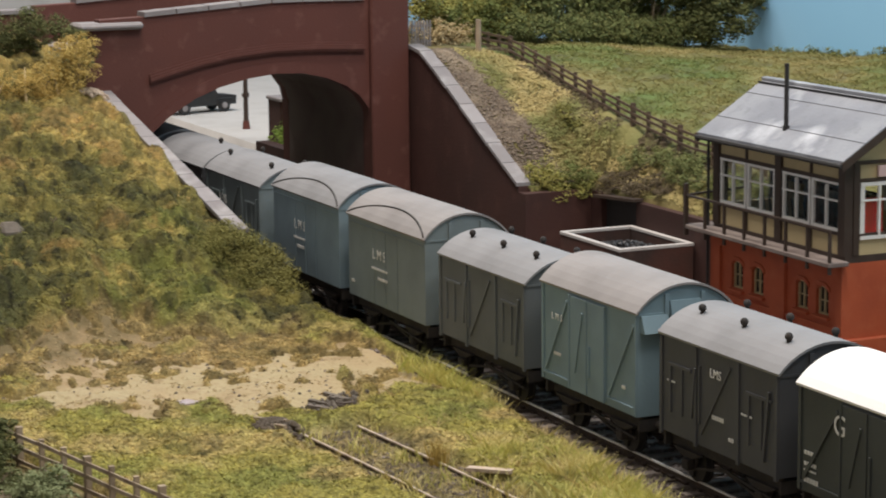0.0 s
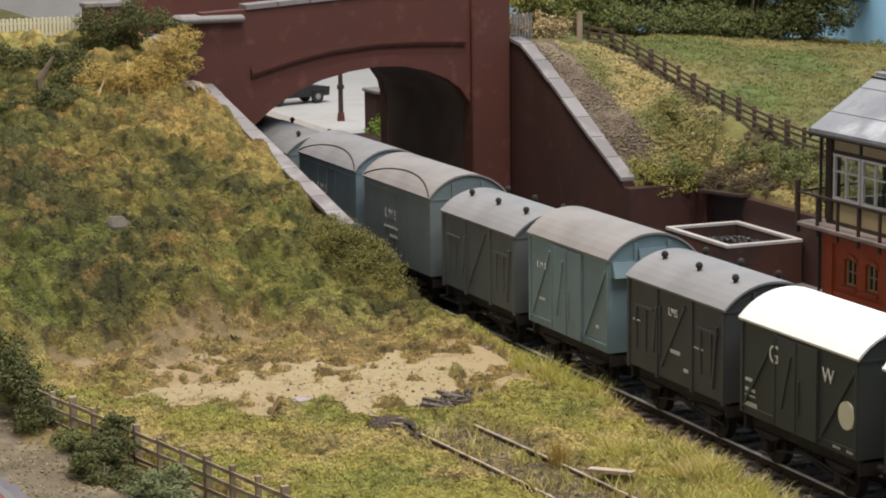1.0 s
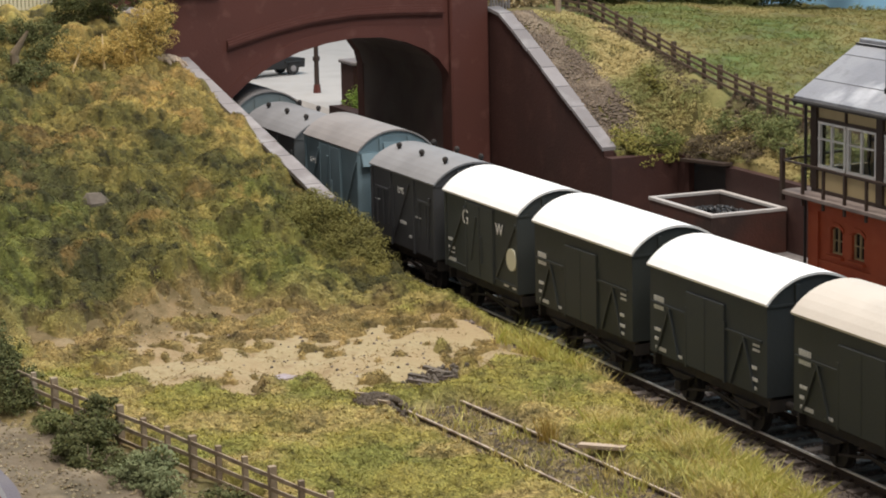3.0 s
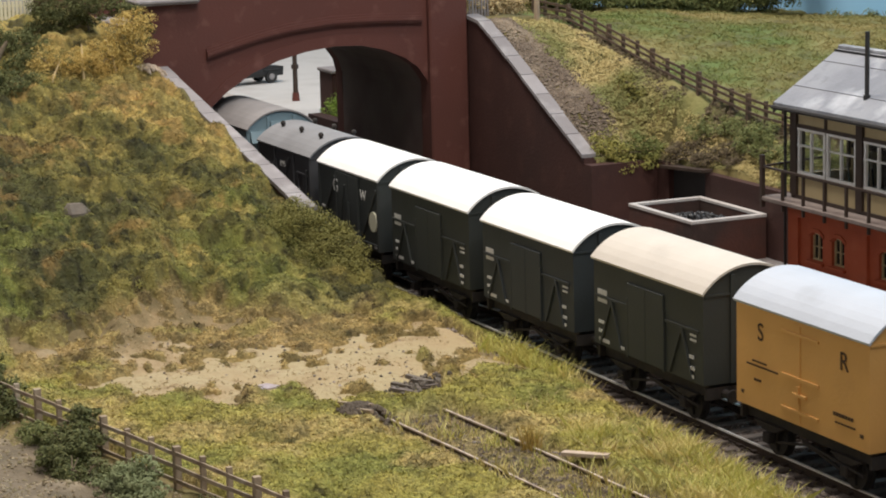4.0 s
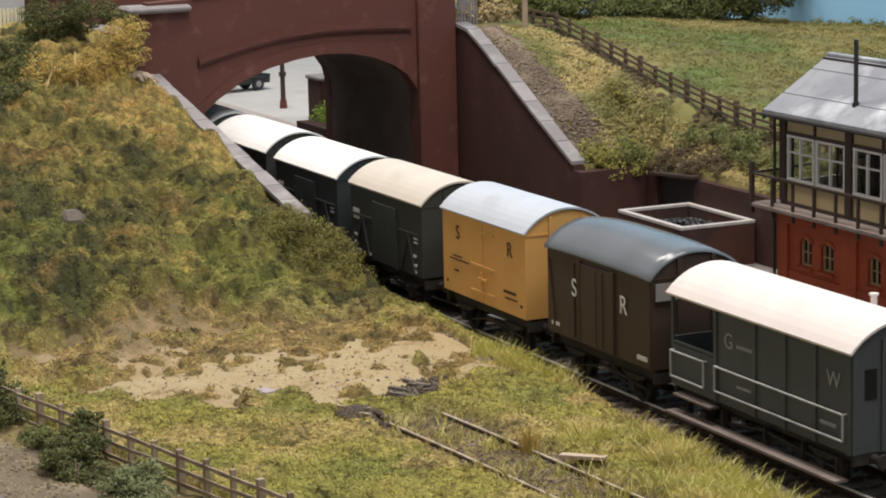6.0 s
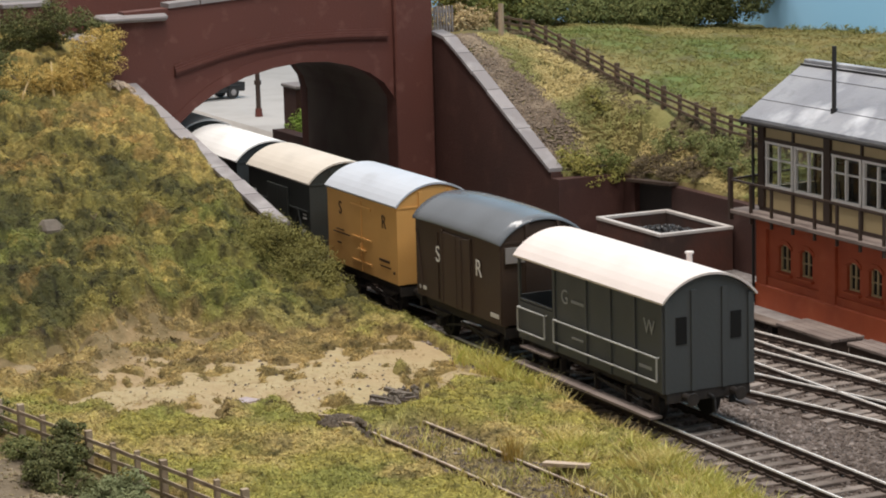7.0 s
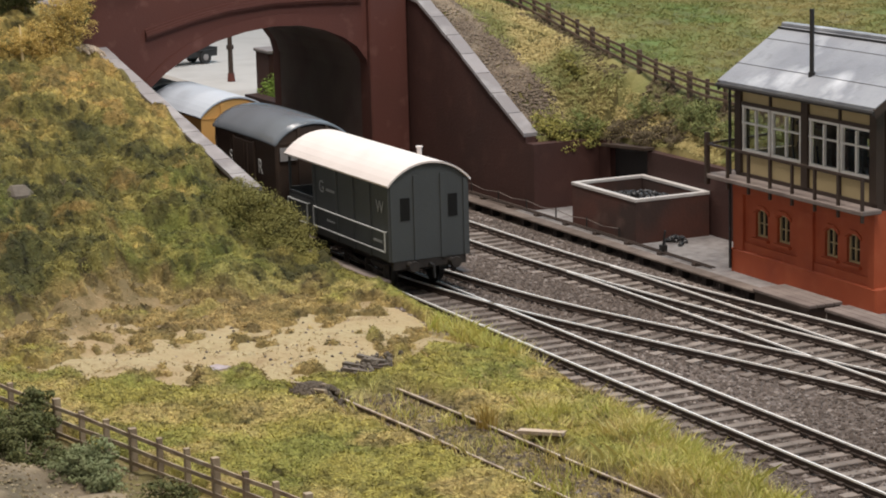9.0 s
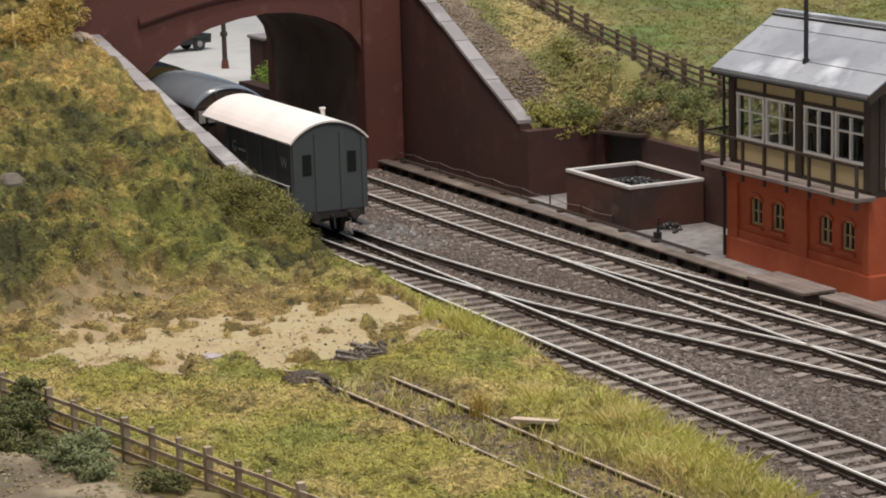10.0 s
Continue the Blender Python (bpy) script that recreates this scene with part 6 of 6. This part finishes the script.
post_fence("fence", "grey-brown post and rail fence along the meadow edge", [(-7.5, fence_line(-7.5)), (28, fence_line(28))], 1.42, 1.2, (0.22, 0.55, 0.86), 0.15)


def picket():
    t = thing("picket_fence", -52.5, -13, 8.2, "cream painted picket fence beside the road", "fence")
    for i in range(42):
        bm = B(-0.05, 0.05, i * 0.2 - 0.07, i * 0.2 + 0.07, 0, 1.25 + 0.04 * (i % 2))
        part("picket", bm, "picket", t)
    for z in (0.35, 0.95):
        part("rail", B(-0.1, -0.05, -0.1, 8.4, z, z + 0.12), "picket", t)


picket()


# ---- yard beyond the arch ----
def motor_car():
    t = thing("motor_car", -75, 12.6, 1.7, "small black vintage motor car parked in the yard", "car")
    bm = bmesh.new()
    prism(bm, [(-2.3, 0.45), (2.4, 0.45), (2.45, 1.0), (1.0, 1.15), (0.75, 1.85), (-1.9, 1.9), (-2.3, 1.1)], -0.75, 0.75, "x")
    part("body", bm, "black", t)
    for y in (-1.5, 1.5):
        for x in (-0.7, 0.7):
            w = part("wheel", tube(bmesh.new(), (x - 0.1, y, 0.42), (x + 0.1, y, 0.42), 0.42, n=18), "black", t)
            part("hub", tube(bmesh.new(), (x + math.copysign(0.1, x), y, 0.42), (x + math.copysign(0.13, x), y, 0.42), 0.2, n=12), "stone", w)
    for x in (-0.78, 0.78):
        for y0, y1 in ((-1.7, -0.7), (-0.5, 0.5)):
            part("side_window", B(x - 0.01, x + 0.01, y0, y1, 1.25, 1.7), "glass", t)
    part("mudguard", B(-0.85, 0.85, 0.9, 2.1, 0.8, 0.9, bevel=0.05), "black", t)
    part("mudguard", B(-0.85, 0.85, -2.1, -0.9, 0.8, 0.9, bevel=0.05), "black", t)
    t.rotation_euler = (0, 0, radians(15))


motor_car()
t = thing("lamp_post", -65, 12.25, 1.7, "short dark red-brown post in the yard", "post")
part("shaft", tube(bmesh.new(), (0, 0, 0), (0, 0, 3.6), 0.16, 0.13, 10), "dkbrown", t)
part("collar", tube(bmesh.new(), (0, 0, 1.9), (0, 0, 2.15), 0.22, n=10), "dkbrown", t)
part("base", tube(bmesh.new(), (0, 0, 0), (0, 0, 0.5), 0.24, 0.2, 10), "brick_red", t)
t = thing("gate_pier", -57.0, 11.3, 0, "dark brown pier with a pale capping behind the bridge", "pier")
part("shaft", B(-1.0, 1.0, -0.2, 1.0, -0.4, 4.2, bevel=0.05), "brown", t)
part("cap_stone", B(-1.1, 1.1, -0.3, 1.1, 4.2, 4.4, bevel=0.05), "stone", t)
tagged(part("wall_yard", B(-56, -51, 9.6, 10.4, -0.5, 2.1), "brown"), "low brown wall at the edge of the yard", "wall", kind="structure")
tagged(part("backdrop_yard", B(-135, -134, -30, 37, -20, 40), "yard"), "plain pale grey end board beyond the yard", "backdrop", kind="structure")

M["paleearth"] = mat("pale_bare_earth", (0.5, 0.4, 0.31), 0.95, [((0.3, 0.22, 0.15), 90, 0.45, 0.65, 0.7)], 0.8, 700)
M["palebark"] = mat("pale_dry_bark", (0.5, 0.38, 0.2), 0.9, [((0.3, 0.21, 0.1), 150, 0.45, 0.65, 0.7)], 0.4, 800)
M["dimspoil"] = mat("dark_spoil", (0.085, 0.066, 0.048), 0.95, [((0.15, 0.115, 0.08), 150, 0.5, 0.68, 0.7)], 0.5, 700)
# ---- line-side timber, stones and clutter ----
M["walkboard"] = mat("dark_weathered_boards", (0.155, 0.12, 0.1), 0.85, [((0.08, 0.06, 0.048), 110, 0.42, 0.68, 0.8), ((0.26, 0.22, 0.19), 60, 0.55, 0.72, 0.6)], 0.3, 900, vary=(0.11, 0.085, 0.07))
walkway = thing("walkway", -44, 9.75, 0, "raised dark timber boards along the far track", "walkway", kind="structure")
for i in range(13):
    part("plank", B(i * 2.95 + 0.03, i * 2.95 + 2.93, 0.0, 0.56, 0.0, 0.09, bevel=0.02), "walkboard", walkway)
    for k in (0.5, 2.2):
        part("bearer", B(i * 2.95 + k, i * 2.95 + k + 0.3, 0.1, 0.5, -0.36, 0.0), "under", walkway)
t = thing("signal_wire", -39, 10.9, 0, "thin sagging signal wire on short posts along the wall", "wire")
for i in range(9):
    x = i * 2.7
    part("wire_post", tube(bmesh.new(), (x, 0, -0.1), (x, 0, 0.52), 0.04, 0.035, 6), "under", t)
    if i < 8:
        part("wire", beam(beam(bmesh.new(), (x, 0, 0.46), (x + 1.35, 0, 0.36), 0.025, 0.025), (x + 1.35, 0, 0.36), (x + 2.7, 0, 0.46), 0.025, 0.025), "boards", t)
t = thing("coal_spill", -15.7, 12.6, 0, "small spill of black coal beside the bunker", "coal")
bm = bmesh.new()
for _ in range(28):
    a, b = random.gauss(0, 0.28), random.gauss(0, 0.22)
    bmesh.ops.create_icosphere(bm, subdivisions=1, radius=random.uniform(0.05, 0.14), matrix=pose(a, b, max(0.02, 0.2 - a * a - b * b), random.uniform(0, 360), random.uniform(0, 360)))
part("lumps", bm, "coal", t)
t = thing("point_rodding", -40, 10.7, 0, "thin rusty rodding laid along the wall foot", "rodding")
for i in range(2):
    part("rod", beam(bmesh.new(), (0, i * 0.16, 0.1), (30, i * 0.16, 0.1), 0.05, 0.05), "rust", t)
for i in range(12):
    part("stool", B(i * 2.6 + 0.1, i * 2.6 + 0.35, -0.1, 0.3, -0.1, 0.08), "rust", t)
t = thing("timber_platform", -5.2, 9.4, -0.3, "low dark timber crossing platform before the signal box", "platform")
for i in range(4):
    part("plank", B(0, 3.6, i * 0.36 + 0.01, i * 0.36 + 0.34, 0.5, 0.62, bevel=0.02), "boards", t)
part("frame", B(0.1, 3.5, 0.05, 1.4, 0.0, 0.5), "dkbrown", t)
t = thing("timber_platform", -1.4, 9.9, -0.3, "low dark timber staging beside the signal box", "platform")
for i in range(3):
    part("plank", B(0, 4.5, i * 0.36 + 0.01, i * 0.36 + 0.34, 0.4, 0.52, bevel=0.02), "boards", t)
part("frame", B(0.1, 4.4, 0.05, 1.05, 0.0, 0.4), "dkbrown", t)


def rocks(bm, n, x0, x1, y0, y1, r0, r1, lift=0.0):
    for _ in range(n):
        x, y, r = random.uniform(x0, x1), random.uniform(y0, y1), random.uniform(r0, r1)
        bmesh.ops.create_icosphere(bm, subdivisions=1, radius=r, matrix=pose(x, y, H(x, y) + lift, random.uniform(0, 360), random.uniform(0, 360), random.uniform(0, 360)) @ Matrix.Diagonal((1.3, 0.9, 0.7, 1)))
    return bm


def pebbles(name, n, x0, x1, y0, y1, r, material, label, z=BED, keep=None):
    """Loose stones: squashed octahedra as one mesh."""
    x, y = rng.uniform(x0, x1, n), rng.uniform(y0, y1, n)
    if keep is not None:
        k = keep(x, y)
        x, y = x[k], y[k]
        n = len(x)
    zz = height(x, y) + rng.uniform(-0.3, 0.5, n) * r
    s = r * rng.uniform(0.5, 1.5, (n, 1, 1)) * rng.uniform(0.6, 1.3, (n, 1, 3))
    o = np.array([(1, 0, 0), (0, 1, 0), (-1, 0, 0), (0, -1, 0), (0, 0, 1), (0, 0, -1)], float)
    a = rng.uniform(0, 6.28, n)
    R = np.zeros((n, 3, 3))
    R[:, 0, 0], R[:, 0, 1], R[:, 1, 0], R[:, 1, 1], R[:, 2, 2] = np.cos(a), -np.sin(a), np.sin(a), np.cos(a), 0.75
    V = np.einsum("nij,nkj->nki", R, o[None] * s) + np.c_[x, y, zz][:, None]
    F = np.array([(0, 1, 4), (1, 2, 4), (2, 3, 4), (3, 0, 4), (1, 0, 5), (2, 1, 5), (3, 2, 5), (0, 3, 5)])
    ob = arrays(name, V.reshape(-1, 3), (np.arange(n)[:, None, None] * 6 + F).reshape(-1, 3), material)
    return tagged(ob, label, "stones", kind="stuff")


pebbles("ballast_stones", 45000, -38, 24, -2.9, 9.7, 0.075, "stones", "loose brown-grey ballast stones between the rails")
pebbles("loose_stones", 300, -25.5, -17.5, 2.4, 4.6, 0.13, "greystone", "loose grey stones tipped between the tracks", keep=lambda x, y: ((x + 21.5) / 3.4) ** 2 + ((y - 3.5) / 1.0) ** 2 < 0.4 + bumps(x, y, 0.8))
pebbles("path_crumbs", 5200, -14, 14, -22.4, -16.5, 0.055, "pathcrumb", "tan crumbs and grit strewn on the front path", keep=lambda x, y: (y < fence_line(x) - 0.3) & (bumps(x, y, 0.9) > 0.3))
pebbles("sand_stones", 500, -14, 6, -17, -5, 0.05, "stones", "small stones on the sandy earth", keep=lambda x, y: sandy(x, y) < 1.4)
pebbles("slope_rubble", 7000, -38.2, -26.6, 11.9, 14.1, 0.085, "rubble", "crumbly brown soil and small rubble behind the wing wall")
pebbles("siding_stones", 5000, 0, 30, -10.6, -6.2, 0.06, "stones", "old ballast in the siding")
t = thing("rubble_heap", 0.6, -10.3, 0.15, "dark heap of old timber and spoil at the siding's end", "heap")
bm = bmesh.new()
for _ in range(170):
    a, b = random.gauss(0, 0.62), random.gauss(0, 0.45)
    bmesh.ops.create_icosphere(bm, subdivisions=1, radius=random.uniform(0.06, 0.16), matrix=pose(a, b, max(0, 0.42 - a * a * 0.25 - b * b * 0.5), random.uniform(0, 360), random.uniform(0, 360)))
part("spoil", bm, "dimspoil", t)
for i in range(5):
    a = random.uniform(-0.5, 0.5)
    part("timber", beam(bmesh.new(), (a - 0.7, random.uniform(-0.3, 0.3), 0.3), (a + 0.8, random.uniform(-0.3, 0.3), random.uniform(0.1, 0.5)), 0.12, 0.1), "fence", t)
t = thing("rubble_pile", -1.7, -7.5, 0.2, "grey-brown broken timber and rubble at the siding's end", "rubble pile")
for i in range(7):
    a, b = random.uniform(-0.7, 0.6), random.uniform(-0.8, 0.8)
    k = random.uniform(0.2, 0.42)
    part("old_sleeper", beam(bmesh.new(), (a - k, b - k * 0.7, 0.1 + random.uniform(0, 0.25)), (a + k, b + k * 0.8, 0.08 + random.uniform(0, 0.35)), random.uniform(0.14, 0.24), 0.12), random.choice(["walkboard", "dimstone"]), t)
bm = bmesh.new()
for _ in range(110):
    a = random.gauss(0, 0.6)
    bmesh.ops.create_icosphere(bm, subdivisions=1, radius=random.uniform(0.05, 0.15), matrix=pose(a + random.gauss(0, 0.3), -a * 1.1 + random.gauss(0, 0.3), random.uniform(-0.05, 0.25), random.uniform(0, 360), random.uniform(0, 360)) @ Matrix.Diagonal((1.3, 0.9, 0.7, 1)))
part("spoil", bm, "dimstone", t)
for x, y, a, b in ((-4.9, -11.4, 0.85, 0.55), (-5.0, -16.2, 0.8, 0.45)):
    bm = bmesh.new()
    ring = [bm.verts.new((x + a * random.uniform(0.8, 1.1) * math.cos(i * 0.4488), y + b * random.uniform(0.75, 1.15) * math.sin(i * 0.4488), 0.0)) for i in range(14)]
    for v in ring:
        v.co.z = H(v.co.x, v.co.y) + 0.03
    low = [bm.verts.new((v.co.x, v.co.y, H(x, y) - 0.1)) for v in ring]
    bm.faces.new(ring)
    for i in range(14):
        bm.faces.new([ring[i], ring[i - 1], low[i - 1], low[i]])
    tagged(part("puddle", bm, "puddle"), "pale lilac-grey dried puddle in the sandy earth", "puddle")
t = thing("concrete_block", -21.6, -13.0, H(-21.6, -13.0) + 0.08, "weathered grey concrete block half buried in the bank", "block")
part("block", B(-0.5, 0.5, -0.6, 0.6, -0.3, 0.65, bevel=0.34), "dimstone", t)
t = thing("broken_plank", -18.2, -11.2, H(-18.2, -11.2), "pale broken plank lying on the bank", "plank")
part("board", beam(bmesh.new(), (-0.2, -0.3, 0.36), (0.15, 0.35, 0.3), 0.2, 0.08), "paleearth", t)
t = thing("plank", 8.6, -6.7, 0.32, "pale broken plank lying in the grass", "plank")
part("board", beam(bmesh.new(), (-0.6, -0.4, 0.12), (0.5, 0.5, 0.18), 0.3, 0.1), "paleearth", t)
t = thing("gate", -39.6, 12.0, 8.4, "pale grey slatted gate beside the bridge pilaster", "gate")
for i in range(7):
    part("slat", B(-0.04, 0.04, i * 0.16, i * 0.16 + 0.08, 0, 1.3), "stone", t)
for z in (0.2, 1.0):
    part("rail", B(-0.09, -0.04, -0.05, 1.1, z, z + 0.1), "stone", t)
t = thing("post", -38.2, 15.0, H(-38.2, 15.0), "stout grey-brown post on the slope", "post")
part("shaft", tube(bmesh.new(), (0, 0, -0.2), (0, 0, 1.6), 0.16, 0.14, 8), "fence", t)
t = thing("ground_signal", -13.9, 10.9, 0, "small black ground signal lever beside the line", "signal")
part("stand", B(-0.12, 0.12, -0.12, 0.12, 0, 0.35), "black", t)
part("lever", tube(bmesh.new(), (0, 0, 0.3), (0.15, 0, 0.95), 0.05, 0.04, 8), "black", t)
t = thing("dead_trunk", -36.5, -12.2, H(-36.5, -12.2), "dark bent dead tree trunk on the bank", "tree")
bm = tube(bmesh.new(), (0, 0, -0.2), (-0.1, -0.1, 1.2), 0.25, 0.2, 8)
tube(bm, (-0.1, -0.1, 1.2), (0.1, 0.5, 2.2), 0.2, 0.06, 8)
part("trunk", bm, "bark", t)
t = thing("earth_mound", -37.4, -5.2, H(-37.4, -5.2), "small pale mound of bare earth at the top of the coping", "earth mound")
bm = bmesh.new()
for _ in range(120):
    a, b = random.gauss(0, 0.42), random.gauss(0, 0.45)
    bmesh.ops.create_icosphere(bm, subdivisions=1, radius=random.uniform(0.06, 0.17), matrix=pose(a, b, max(0.05, 0.5 - a * a * 0.5 - b * b * 0.5), random.uniform(0, 360), random.uniform(0, 360)) @ Matrix.Diagonal((1.2, 1, 0.7, 1)))
part("clods", bm, "paleearth", t)
for x0, y0, z0, x1, y1, z1 in ((-35.2, -8.6, 5.9, -36.6, -8.3, 8.6), (-35.3, -10.2, 5.9, -36.4, -9.4, 7.9), (-36.0, -6.8, 6.4, -36.6, -7.2, 8.8)):
    t = thing("bare_stem", x0, y0, H(x0, y0), "pale bare leaning shrub stem on the bank", "stem")
    h0 = H(x0, y0)
    bm = tube(bmesh.new(), (0, 0, -0.1), ((x1 - x0) * 0.5, (y1 - y0) * 0.4, (z1 - h0) * 0.55), 0.07, 0.055, 6)
    tube(bm, ((x1 - x0) * 0.5, (y1 - y0) * 0.4, (z1 - h0) * 0.55), (x1 - x0, y1 - y0, z1 - h0), 0.055, 0.03, 6)
    part("stem", bm, "palebark", t)


# ---- what moves: the train runs away under the bridge ----
RUN = [(0.0, 76.61), (0.5, 71.7), (1.0, 66.7), (1.5, 61.6), (2.0, 56.4), (2.5, 51.1), (4.0, 34.5), (4.5, 29.24), (5.0, 24.03), (5.5, 18.95), (7.0, 5.03), (7.5, 0.55), (8.0, -4.0), (8.5, -8.55), (9.0, -13.03), (9.5, -17.45), (10.0, -21.7)]


def along(s):
    ts, xs = np.array(RUN).T
    return float(np.interp(s, ts, xs))


def motions():
    for t, c in VANS:
        walk(t, [(s, pose((c + x) * CM, 0, 0)) for s, x in RUN])
    # wheels roll on the rails
    times = [k / 15 for k in range(151)]
    for w, ax in WHEELS:
        walk(w, [(s, pose(ax * CM, 0, 0.58 * CM, 0, math.degrees(along(s) / 0.58), 0)) for s in times])


motions()
